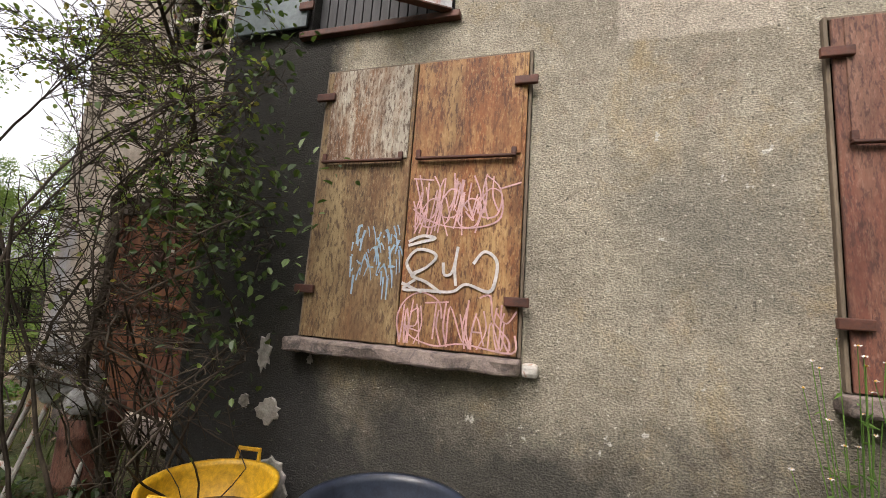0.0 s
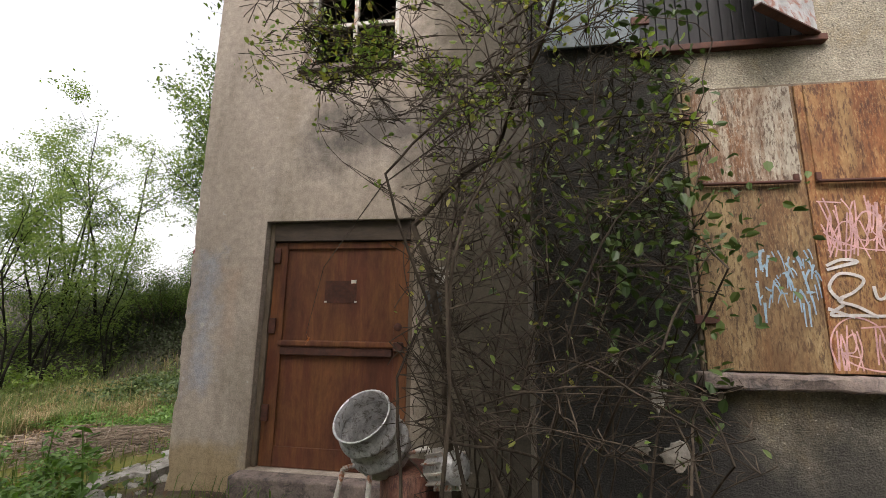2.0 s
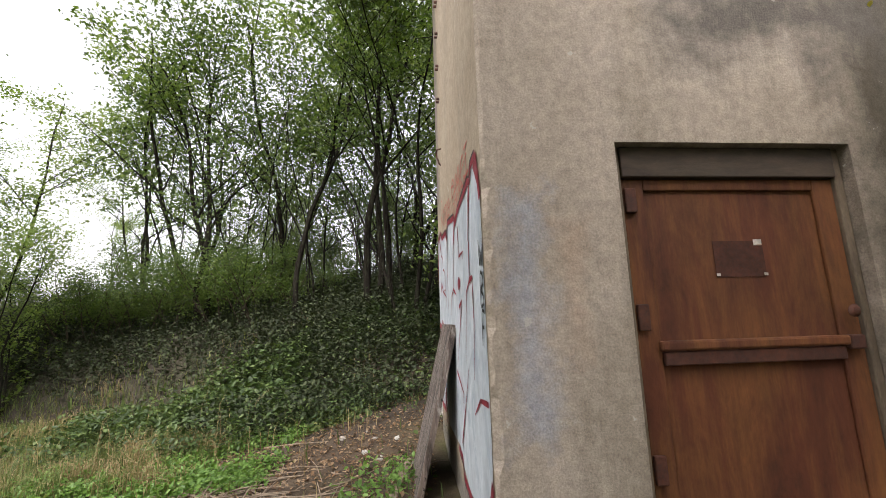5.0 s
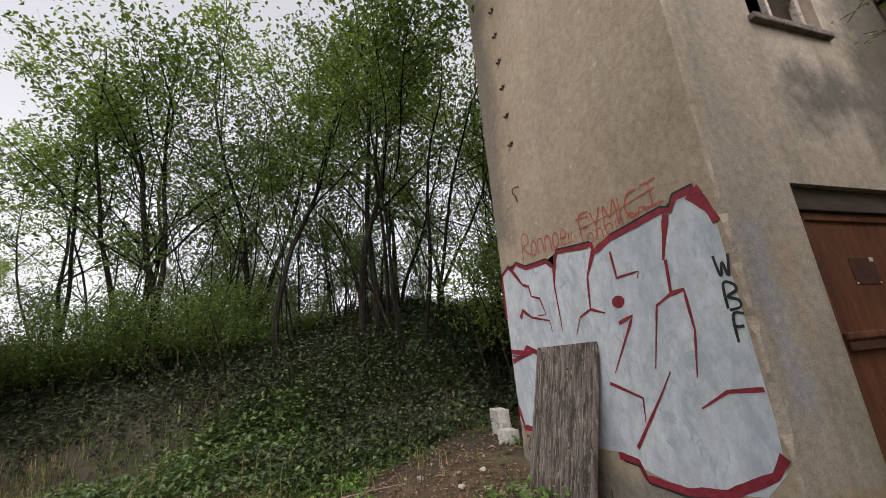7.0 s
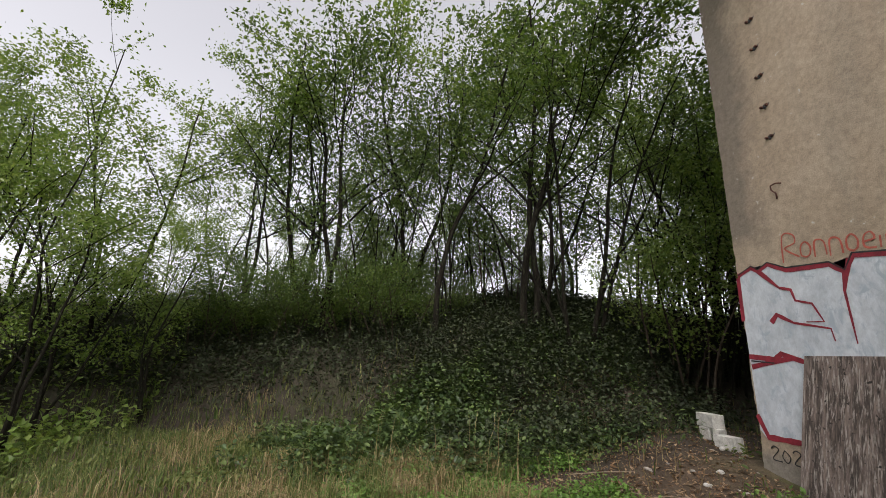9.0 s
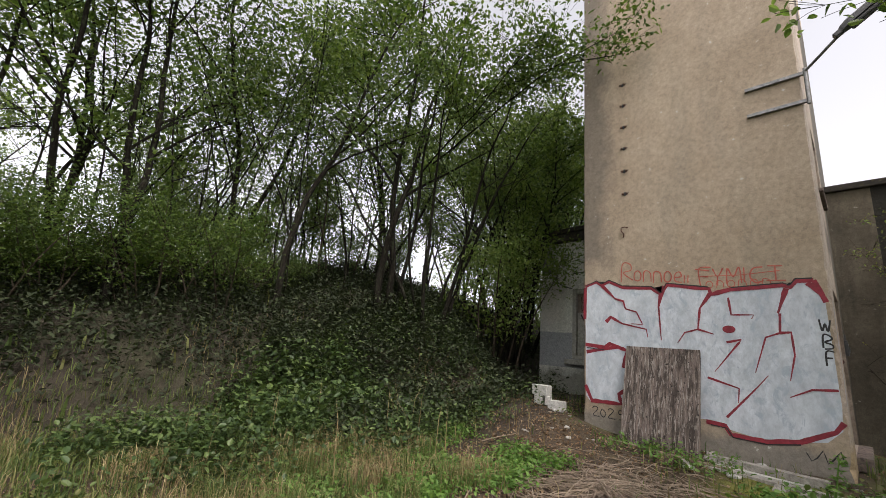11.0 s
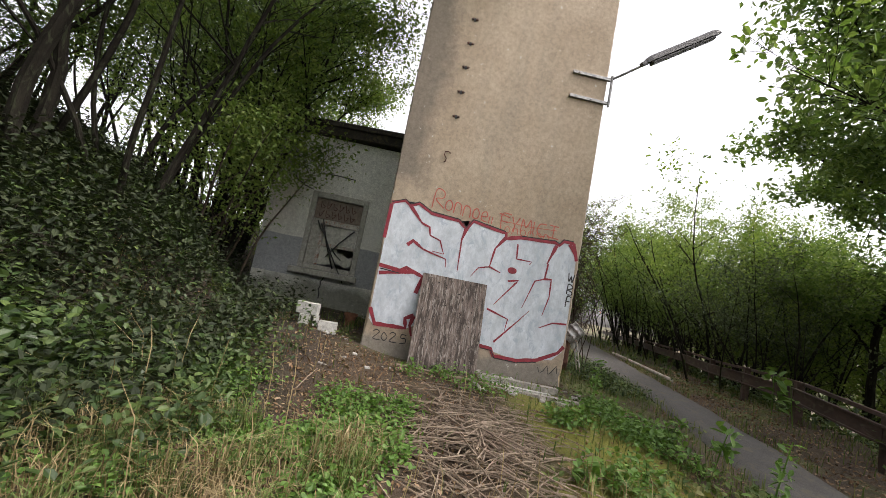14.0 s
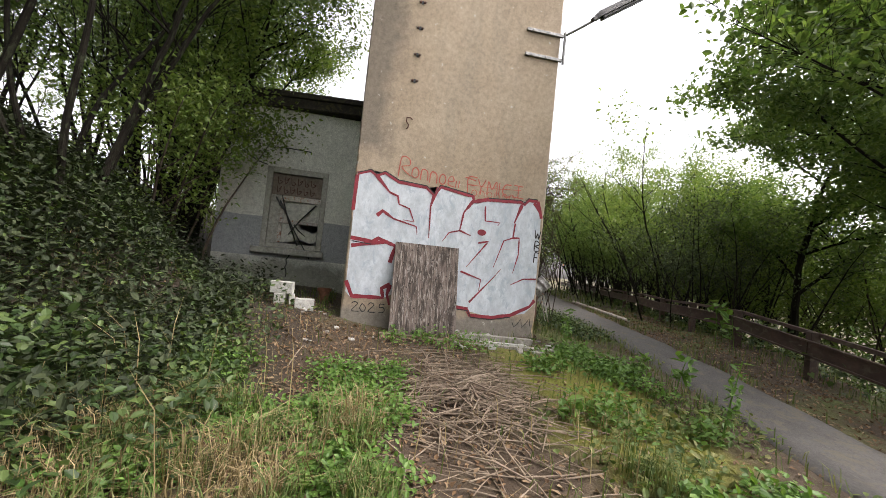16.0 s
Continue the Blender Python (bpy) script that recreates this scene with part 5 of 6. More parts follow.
# ---- scrap by the door ----
def keg(place, m):
    k = holder("beer_keg")
    k.matrix_basis = m
    prof = [(0.235, 0.0), (0.25, 0.02), (0.25, 0.13), (0.275, 0.15), (0.275, 0.19), (0.25, 0.21), (0.25, 0.36), (0.275, 0.38), (0.275, 0.42), (0.25, 0.44), (0.25, 0.56), (0.262, 0.575),
            (0.255, 0.585), (0.242, 0.575), (0.242, 0.45), (0.262, 0.41), (0.262, 0.39), (0.242, 0.36), (0.242, 0.21), (0.262, 0.18), (0.242, 0.13), (0.235, 0.03), (0.0005, 0.03)]
    part("shell", lathe(prof, 40), M["keg"], k, smooth=True)
    part("foot_ring", lathe([(0.2, -0.03), (0.21, -0.03), (0.21, 0.01), (0.2, 0.01)], 32), M["keg"], k)
    return tagged(k, "dented open steel keg tipped over scrap", "keg")


KEG_AXIS = Vector((-0.22, -0.66, 0.72)).normalized()
keg("", Matrix.Translation(Vector((1.99, -1.1, 1.0)) - KEG_AXIS * 0.35) @ KEG_AXIS.to_track_quat('Z', 'X').to_matrix().to_4x4() @ Matrix.Scale(0.6, 4))


def red_drum():
    d = holder("scrap_drum", (2.2, -0.86, GZ(2.2, -0.86) - 0.02))
    part("drum", lathe([(0.16, 0), (0.16, 0.15), (0.172, 0.17), (0.16, 0.19), (0.16, 0.42), (0.17, 0.44), (0.16, 0.46), (0.16, 0.6), (0.0005, 0.6)], 28), M["shut_red"], d, smooth=True)
    part("bung", lathe([(0.03, 0.6), (0.03, 0.615), (0.0005, 0.615)], 12, pose(0.1, 0, 0)), M["rust_dark"], d)
    return tagged(d, "dark red rusted drum below the keg", "drum")


red_drum()


def motor():
    d = holder("electric_motor")
    d.matrix_basis = pose(2.36, -0.98, GZ(2.42, -0.62) + 0.62, 70, 20, 30)
    part("body", lathe([(0.05, -0.02), (0.075, 0.0), (0.075, 0.22), (0.04, 0.24), (0.0005, 0.24)], 24), M["keg"], d)
    for k in range(12):
        part("fin", one_box((0.074, -0.004, 0.02), (0.098, 0.004, 0.2), 0, pose(0, 0, 0, 0, 0, 30 * k)), M["white_paint"], d)
    return tagged(d, "ribbed grey motor casing on the scrap heap", "motor")


motor()


def chair_frame():
    c = tagged(holder("chair_frame", (2.0, -1.12, GZ(2.0, -1.12))), "white tubular chair frame under the keg", "chair")
    for pts in ([(-0.22, -0.02, 0), (-0.12, 0.1, 0.62)], [(0.05, -0.08, 0), (0.02, 0.12, 0.66)], [(-0.12, 0.1, 0.62), (0.02, 0.12, 0.66), (0.3, 0.25, 0.7)], [(0.32, 0.1, 0.0), (0.3, 0.25, 0.7)], [(-0.18, 0.03, 0.25), (0.04, -0.02, 0.25)]):
        s = Soup()
        s.tube(pts, [0.014] * len(pts), 8)
        o = new("tube", s.mesh("tube", M["white_paint"]))
        o.parent = c


chair_frame()


def tub(name, x, y, z, r, h, m, inside, label, handle):
    t = tagged(holder(name, (x, y, z)), label, "tub")
    part("body", lathe([(r * 0.78, 0), (r * 0.98, h * 0.95), (r * 1.04, h * 0.96), (r * 1.05, h), (r * 0.98, h), (r * 0.95, h * 0.95), (r * 0.86, h * 0.5), (r * 0.86, h * 0.5)], 44), M[m], t, smooth=True)
    part("contents", lathe([(r * 0.9, h * 0.7), (r * 0.5, h * 0.73), (r * 0.2, h * 0.76), (0.0005, h * 0.74)], 30), M[inside], t, "muddy contents")
    if handle:
        for a in (100, 280):
            s = Soup()
            ca, sa = math.cos(radians(a)), math.sin(radians(a))
            s.tube([(r * ca - 0.06 * sa, r * sa + 0.06 * ca, h * 0.97), (r * ca * 1.05 - 0.055 * sa, r * sa * 1.05 + 0.055 * ca, h + 0.05), (r * ca * 1.05 + 0.055 * sa, r * sa * 1.05 - 0.055 * ca, h + 0.05), (r * ca + 0.06 * sa, r * sa - 0.06 * ca, h * 0.97)], [0.012] * 4, 8)
            o = new("handle", s.mesh("handle", M[m]))
            o.parent = t


tub("mortar_tub", 3.58, -1.28, GZ(3.58, -1.28) - 0.01, 0.27, 0.54, "yellow", "mud", "yellow plastic tub half full of mud", True)
tub("mortar_tub", 4.42, -1.3, GZ(4.42, -1.3) - 0.01, 0.33, 0.6, "blue_black", "mud", "blue black plastic tub beside the wall", False)
tagged(part("rubble", lumpy((3.05, -1.1, 0.0), (3.4, -0.96, 0.5), 0.05, 8, 0.09), M["stone"]), "broken pale masonry lump at the wall corner", "rubble", "slabs at the wall")


# ---- guard rail along the path ----
def guard_rail():
    g = tagged(holder("guard_rail", (0, 0, 0)), "rusty brown guard rail on short posts beside the path", "railing")
    x = -7.0
    k = 0
    while x < 26:
        y = rail_line(x)
        post = part("post", one_box((-0.06, -0.06, -0.3), (0.06, 0.06, 0.72), 0.006), M["rail"], g)
        post.matrix_basis = pose(x, y, GZ(x, y), 0, 0, -21)
        x2 = x + 1.9
        a, b = Vector((x, y + 0.08, GZ(x, y) + 0.36)), Vector((x2, rail_line(x2) + 0.08, GZ(x2, rail_line(x2)) + 0.36))
        d = (b - a).normalized()
        m = Matrix.Translation(a) @ d.to_track_quat('X', 'Z').to_matrix().to_4x4()
        bm = bmesh.new()
        L = (b - a).length - 0.01
        box(bm, (0, -0.02, 0.0), (L, 0.02, 0.24), 0.006)
        box(bm, (0, 0.021, 0.0), (L, 0.05, 0.03), 0.004)
        box(bm, (0, 0.021, 0.21), (L, 0.05, 0.24), 0.004)
        bm.transform(m)
        part("rail", bm, M["rail"], g)
        bm = one_box((0, -0.03, 0.3), (L, 0.03, 0.36), 0.006)
        bm.transform(Matrix.Translation((0, -0.16, 0)) @ m)
        part("top_rail", bm, M["rail"], g)
        x = x2
        k += 1


guard_rail()
s = Soup()
s.tube([(9.5, path_right(9.5) - 0.3, GZ(9.5, path_right(9.5) - 0.3) + 0.05), (6.5, path_right(6.5) - 0.35, GZ(6.5, path_right(6.5) - 0.35) + 0.05), (3.4, path_right(3.4) - 0.5, GZ(3.4, path_right(3.4) - 0.5) + 0.05)], [0.045, 0.045, 0.045], 8)
tagged(new("fallen_pole", s.mesh("fallen_pole", M["white_paint"])), "pale fallen pole lying along the path", "pole")


# ---- trees ----
def grow(rng, soup, tips, start, direction, length, radius, level, gravity=0.0, wander=0.25, sides=6, kids=(5, 8), reach=1.0, step=0.0, rise=(0.1, 0.9), steer=None):
    """A limb that bends as it grows and forks into thinner ones; the outer ends are kept for the leaves."""
    n = max(4, int(length / step)) if step else (max(3, int(length / 0.35)) if level < 2 else 4)
    p, d = Vector(start), Vector(direction).normalized()
    pts, rad = [p.copy()], [radius]
    for i in range(n):
        d = (d + Vector((rng.gauss(0, wander), rng.gauss(0, wander), rng.gauss(0, wander) * 0.6 - gravity)) * 0.35).normalized()
        if steer:
            d = steer(p + d * (length / n) * 2, d)
        p = p + d * (length / n)
        pts.append(p.copy())
        rad.append(max(0.0022, radius * (1 - 0.8 * (i + 1) / n)))
    soup.tube(pts, rad, sides if level == 0 else (5 if level == 1 else 3))
    if level >= 2:
        tips += [(pts[j], length) for j in range(1, len(pts))]
        return pts
    for k in range(rng.randint(*kids)):
        t = rng.uniform(0.3 if level == 0 else 0.15, 1.0)
        i = min(n - 1, int(t * n))
        a = rng.uniform(0, 2 * math.pi)
        out = Vector((math.cos(a), math.sin(a), rng.uniform(*rise)))
        dd = (d * 0.5 + out).normalized()
        grow(rng, soup, tips, pts[i], dd, length * reach * rng.uniform(0.26, 0.46) * (1.3 - 0.55 * t), rad[i] * 0.55, level + 1, gravity, wander * 1.2, sides, kids, 1.0, step, rise, steer)
    return pts


def tree_meshes(name, seed, height, radius, stems, leaf_count, leaf_size, bark, leafm, lean=0.12, low=0.0, kids=(6, 9), gravity=0.0, clump=0.28, flat=0.8, reach=1.0, rise=(0.1, 0.9)):
    rng, nrg = random.Random(seed), np.random.default_rng(seed)
    wood, tips = Soup(), []
    for s in range(stems):
        a = rng.uniform(0, 6.28)
        off = 0.16 * (stems - 1) * rng.random()
        grow(rng, wood, tips, (off * math.cos(a), off * math.sin(a), -0.25), (lean * math.cos(a), lean * math.sin(a), 1), height * rng.uniform(0.75, 1.0), radius * rng.uniform(0.65, 1), 0, gravity, 0.2, 7, kids, reach, 0.0, rise)
    tips = [t for t in tips if t[0].z > low * height]
    idx = nrg.integers(0, len(tips), leaf_count)
    base = np.array([tips[i][0] for i in idx])
    centres = base + nrg.normal(0, clump, (leaf_count, 3)) * np.array([1, 1, flat])
    crown = Soup()
    crown.leaves(nrg, centres, leaf_size, 0.55, 0.35, 0.45)
    return wood.mesh(name + "_trunk", bark), crown.mesh(name + "_crown", leafm)


def plant_tree(meshes, x, y, turn, scale, label, group="", name="tree", sink=0.05, z=None):
    t = holder(name)
    t.matrix_basis = pose(x, y, (GZ(x, y) if z is None else z) - sink, 0, 0, turn) @ Matrix.Scale(scale, 4)
    for n, me in zip(("trunk", "crown"), meshes):
        o = new(n, me)
        o.parent = t
    return tagged(t, label, "tree" if name == "tree" else "shrub", group)


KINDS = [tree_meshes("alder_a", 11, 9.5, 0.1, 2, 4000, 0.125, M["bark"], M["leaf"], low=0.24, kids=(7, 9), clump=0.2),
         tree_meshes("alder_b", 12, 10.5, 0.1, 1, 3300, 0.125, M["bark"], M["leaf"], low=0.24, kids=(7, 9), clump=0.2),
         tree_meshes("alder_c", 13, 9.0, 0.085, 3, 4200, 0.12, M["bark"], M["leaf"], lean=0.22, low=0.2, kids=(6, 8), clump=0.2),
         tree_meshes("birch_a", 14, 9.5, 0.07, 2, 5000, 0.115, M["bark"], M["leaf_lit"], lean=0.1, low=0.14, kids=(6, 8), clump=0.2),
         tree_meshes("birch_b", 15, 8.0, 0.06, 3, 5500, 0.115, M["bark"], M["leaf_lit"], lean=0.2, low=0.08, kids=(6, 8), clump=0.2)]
SHRUBS = [tree_meshes("willow_a", 16, 4.2, 0.04, 8, 7000, 0.1, M["twig"], M["leaf_lit"], lean=0.3, low=0.06, kids=(4, 6), clump=0.3),
          tree_meshes("willow_b", 17, 3.4, 0.035, 9, 7000, 0.095, M["twig"], M["leaf"], lean=0.45, low=0.05, kids=(4, 6), clump=0.3)]
rng = random.Random(77)
BANK = "trees on the wooded bank"
spots = []
for x, y in ((-0.4, 7.4), (0.9, 8.6), (-1.9, 8.2), (-2.9, 9.7), (-4.4, 9.0), (-5.4, 10.2), (-6.9, 10.6),
             (2.2, 11.5), (-3.6, 13), (6.5, 8.5), (5.5, 13), (9, 11), (2.7, 6.7), (5.6, 7.2)):
    spots.append((x + rng.uniform(-.3, .3) - (1.0 if x < 1.5 else 0.0), y + rng.uniform(-.3, .3)))
for i, (x, y) in enumerate(spots):
    k = (0, 4, 1, 3, 0, 2, 3, 1, 4)[i % 9]
    plant_tree(KINDS[k], x, y, rng.uniform(0, 360), rng.uniform(0.85, 1.12), "slim multi-stemmed woodland tree with green summer leaves", BANK)
for i, (x, y) in enumerate(((5, 8.6), (6.2, 10.5), (7.2, 8), (8, 10), (9.5, 8.6), (10, 12.5), (12, 10), (6.5, 12.5), (8.5, 14), (12.5, 14), (15, 11.5), (10.8, 7.0), (13.5, 7.5))):
    plant_tree(KINDS[(0, 3, 2, 4)[i % 4]], x, y, rng.uniform(0, 360), rng.uniform(0.9, 1.15), "slim multi-stemmed woodland tree with green summer leaves", BANK)
for i in range(7):
    x, y = -14 + 4.6 * i + rng.uniform(-.6, .6), rng.uniform(17, 24)
    plant_tree(KINDS[(3, 4)[i % 2]], x, y, rng.uniform(0, 360), rng.uniform(0.5, 0.72), "light green tree deeper in the wood", BANK)
for i, (x, y) in enumerate(((1.9, 6.6), (-0.6, 10.2), (-4, 11.5), (-7.5, 11.5), (6, 6.5), (-2.4, 11))):
    plant_tree(SHRUBS[i % 2], x, y, rng.uniform(0, 360), rng.uniform(0.7, 1.1), "thin-stemmed green thicket between the trees", "thicket on the bank", "shrub")
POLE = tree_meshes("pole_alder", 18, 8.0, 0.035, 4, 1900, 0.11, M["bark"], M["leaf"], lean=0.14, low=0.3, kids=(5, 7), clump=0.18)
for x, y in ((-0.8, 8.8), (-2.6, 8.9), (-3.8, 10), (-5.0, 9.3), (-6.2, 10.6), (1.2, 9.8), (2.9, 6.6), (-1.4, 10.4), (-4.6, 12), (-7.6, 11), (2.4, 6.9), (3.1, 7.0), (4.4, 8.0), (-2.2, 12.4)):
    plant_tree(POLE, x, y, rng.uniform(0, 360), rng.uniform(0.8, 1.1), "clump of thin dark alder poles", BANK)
WEST = "light green trees beyond the clearing"
for i, (x, y) in enumerate(((-10.5, 8.6), (-12, 6.4), (-14.5, 3.0), (-16, 6.5), (-13.5, 10), (-18, 1), (-17.5, 4), (-20, 8), (-18, -3), (-22, -1), (-10, 13.5), (-23, 5), (-16, 12))):
    plant_tree(KINDS[(3, 4, 3, 4, 0)[i % 5]], x, y, rng.uniform(0, 360), rng.uniform(0.62, 0.95), "slender light green young tree", WEST)
for i, (x, y) in enumerate(((-12.5, 4.5), (-13, 0.8), (-15.5, 1.6), (-11.5, 8.6), (-16.5, -0.8), (-19, 3), (-18, 6))):
    plant_tree(SHRUBS[i % 2], x, y, rng.uniform(0, 360), rng.uniform(0.75, 1.15), "dense bright green willow scrub", "scrub at the clearing", "shrub")
for i, (x, y, sc) in enumerate(((-9.2, 5.2, 0.5), (-9.8, 6.6, 0.58), (-10.6, 5.4, 0.6), (-8.6, 7.4, 0.5), (-11.2, 7.4, 0.65))):
    plant_tree(KINDS[3 + i % 2], x, y, 70 * i, sc, "slender light green young tree", WEST)
SOUTH = "trees beyond the guard rail"
for i, (x, y) in enumerate(((12, -12.5), (16, -13), (20, -12), (15, -17), (8, -15.5), (24, -14), (20, -18), (3, -16), (-3, -15), (28, -17), (12, -21), (-9, -12), (-4, -10.5), (-14, -8), (30, -11), (26, -8))):
    plant_tree(KINDS[(3, 0, 4, 1)[i % 4]], x, y, rng.uniform(0, 360), rng.uniform(0.6, 0.85), "green tree on the slope below the path", SOUTH)
for i, (x, y) in enumerate(((-6.5, 9.5), (-8.2, 9.6), (-4.6, 10.2), (-9.8, 10.2), (-2.4, 9.4), (-0.4, 9.2))):
    plant_tree(SHRUBS[1], x, y, rng.uniform(0, 360), rng.uniform(0.38, 0.55), "low green scrub along the bank", "low scrub on the bank", "shrub")
HAZEL = [tree_meshes("hazel_a", 41, 5.2, 0.035, 10, 6500, 0.082, M["bark"], M["leaf_lit"], lean=0.3, low=0.3, kids=(6, 8), clump=0.2),
         tree_meshes("hazel_b", 42, 4.8, 0.03, 11, 6500, 0.08, M["bark"], M["leaf_big"], lean=0.33, low=0.3, kids=(6, 8), clump=0.2)]
for i in range(11):
    x = 6.2 + 1.6 * i
    y = rail_line(x) - rng.uniform(0.7, 1.5) - (1.3 if i % 3 == 2 else 0)
    plant_tree(HAZEL[i % 2], x, y, rng.uniform(0, 360), (1.2 + 0.05 * i) * rng.uniform(0.75, 1.3), "dense multi-stemmed bush behind the guard rail", "bushes behind the rail", "shrub")
for i, (x, y) in enumerate(((13, -4.6), (16, -5.2), (20, -6.2), (24, -7.5), (12.5, -2.0), (18, -1.5))):
    plant_tree(SHRUBS[(i + 1) % 2], x, y, rng.uniform(0, 360), rng.uniform(1.0, 1.4), "dense light green bush beside the far path", "bushes by the far path", "shrub")
ELDER = tree_meshes("elder", 53, 4.3, 0.034, 11, 5200, 0.075, M["bark"], M["elder"], lean=0.34, low=0.34, kids=(5, 7), clump=0.16)
for x, y, turn, sc in ((4.1, -6.8, 0, 1.0), (2.7, -6.5, 130, 0.9)):
    plant_tree(ELDER, x, y, turn, sc, "dark multi-stemmed bush behind the guard rail", "dark bushes behind the rail", "shrub")
BIG = tree_meshes("hornbeam", 31, 8.5, 0.13, 1, 36000, 0.105, M["bark"], M["leaf_big"], lean=0.08, low=0.1, kids=(12, 15), gravity=0.02, clump=0.2, flat=0.6, reach=1.1, rise=(-0.1, 0.7))
plant_tree(BIG, -1.1, -7.0, 40, 1.25, "large green broad-leaved tree overhanging the path", SOUTH)
plant_tree(BIG, -2.6, -4.3, 200, 0.86, "green broad-leaved tree leaning over the path", SOUTH)
plant_tree(BIG, 2.3, -8.0, 150, 0.95, "green broad-leaved tree beside the guard rail", SOUTH)
plant_tree(BIG, -12.9, 1.9, 80, 1.05, "green tree at the edge of the clearing", WEST)
for x, y in ((15, -3.2), (19, -4.6), (23, -6.3), (17, -10.2), (21, -11.3), (13, -9.6), (12.5, -1.2), (26, -8)):
    plant_tree(KINDS[4 if x % 2 else 3], x, y, rng.uniform(0, 360), rng.uniform(0.65, 0.9), "light green tree along the far path", SOUTH)
for x, y, sc in ((5.4, -8.8, 0.7), (9.2, -9.2, 0.74), (11.8, -8.4, 0.7), (8.2, -10.4, 0.9), (14.0, -11.2, 0.95), (3.2, -8.0, 0.6)):
    plant_tree(KINDS[3 if x > 8.5 else 4], x, y, 47 * x, sc, "light green tree behind the guard rail bushes", SOUTH)
plant_tree(BIG, 6.2, -10.2, 260, 0.8, "green broad-leaved tree behind the bushes", SOUTH)
for i, (x, y) in enumerate(((5.2, -10.6), (8.6, -11.6), (11.5, -13.2), (0.6, -11.5), (15, -14.5), (19, -13.2))):
    plant_tree(HAZEL[i % 2], x, y, rng.uniform(0, 360), rng.uniform(1.15, 1.4), "tall leafy bush on the slope below the rail", "bushes on the slope", "shrub")
for i, (x, y) in enumerate(((-7.4, 9.4), (-6.2, 9.8), (-5.2, 9.0), (-3.9, 8.9), (-8.8, 9.2), (-4.6, 11.4))):
    plant_tree(SHRUBS[1], x, y, rng.uniform(0, 360), rng.uniform(0.5, 0.72), "shady thicket on top of the bank", "thicket on the bank", "shrub")
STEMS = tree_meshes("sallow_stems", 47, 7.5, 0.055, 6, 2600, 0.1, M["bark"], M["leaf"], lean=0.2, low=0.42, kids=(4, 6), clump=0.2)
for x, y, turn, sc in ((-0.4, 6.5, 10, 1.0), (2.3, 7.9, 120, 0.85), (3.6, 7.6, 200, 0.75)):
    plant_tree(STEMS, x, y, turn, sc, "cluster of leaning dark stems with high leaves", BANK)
for i, (x, y) in enumerate(((1.2, -10.8), (4.4, -10.4), (6.0, -9.0), (7.6, -11.4), (0.4, -12.6), (3.4, -13.2), (-2.2, -10.4))):
    plant_tree(SHRUBS[0], x, y, rng.uniform(0, 360), rng.uniform(1.1, 1.5), "bright green willow scrub on the slope", "scrub on the slope", "shrub")
BACK_LIT = tree_meshes("ash_lit", 34, 7.5, 0.09, 2, 11000, 0.11, M["bark"], M["leaf_lit"], lean=0.2, low=0.2, kids=(9, 11), gravity=0.14, clump=0.18)
plant_tree(BACK_LIT, 4.6, 7.2, 20, 0.95, "leafy tree drooping over the annex roof", BANK)


def overhang():
    """A long limb that reaches from the bank over the clearing to the tower."""
    rg, nr = random.Random(5), np.random.default_rng(5)
    t = tagged(holder("tree", (-0.8, 7.3, GZ(-0.8, 7.3) - 0.1)), "leaning tree whose limb overhangs the clearing", "tree", BANK)
    wood, tips = Soup(), []
    grow(rg, wood, [], (0, 0, 0), (0.1, -0.25, 1), 7.5, 0.05, 1, 0.0, 0.12, 7, (0, 0))
    for st, d, L in (((0.2, -0.7, 3.6), (0.0, -1, 0.3), 4.7), ((0.3, -1.2, 4.8), (-0.02, -1, 0.1), 4.0), ((0.0, -0.4, 3.2), (-0.12, -1, 0.5), 4.2)):
        grow(rg, wood, tips, st, d, L, 0.022, 0, 0.03, 0.15, 5, (12, 15))
    ix = nr.integers(0, len(tips), 3800)
    c = np.array([tips[i][0] for i in ix]) + nr.normal(0, 0.13, (3800, 3))
    crown = Soup()
    crown.leaves(nr, c, 0.1, 0.55, 0.4, 0.45)
    for n, me in (("trunk", wood.mesh("overhang_trunk", M["bark"])), ("crown", crown.mesh("overhang_crown", M["leaf"]))):
        o = new(n, me)
        o.parent = t


overhang()


def near_branch():
    """A tree behind the rail whose long limbs reach over the path towards the tower."""
    rg, nr = random.Random(14), np.random.default_rng(14)
    t = tagged(holder("tree", (-3.4, -4.2, GZ(-3.4, -4.2) - 0.1)), "elm behind the rail with long limbs over the path", "tree", SOUTH)
    wood, tips = Soup(), []
    grow(rg, wood, [], (0, 0, 0), (0.05, 0.05, 1), 6.0, 0.07, 1, 0.0, 0.1, 7, (0, 0))
    for st, d, L in (((0.1, 0.2, 3.2), (0.12, 1, 0.32), 3.7), ((0.1, 0.25, 4.0), (-0.05, 1, 0.25), 3.2), ((0.15, 0.2, 3.6), (0.5, 0.8, 0.35), 2.4)):
        grow(rg, wood, tips, st, d, L, 0.024, 0, 0.03, 0.12, 5, (12, 14), 0.75)
    tips = [q for q in tips if q[0].z > 2.7]
    ix = nr.integers(0, len(tips), 2600)
    c = np.array([tips[i][0] for i in ix]) + nr.normal(0, 0.1, (2600, 3))
    crown = Soup()
    crown.leaves(nr, c, 0.085, 0.55, 0.5, 0.45, 0.12, True)
    for n, me in (("trunk", wood.mesh("elm_trunk", M["bark"])), ("crown", crown.mesh("elm_crown", M["leaf_big"]))):
        o = new(n, me)
        o.parent = t


near_branch()


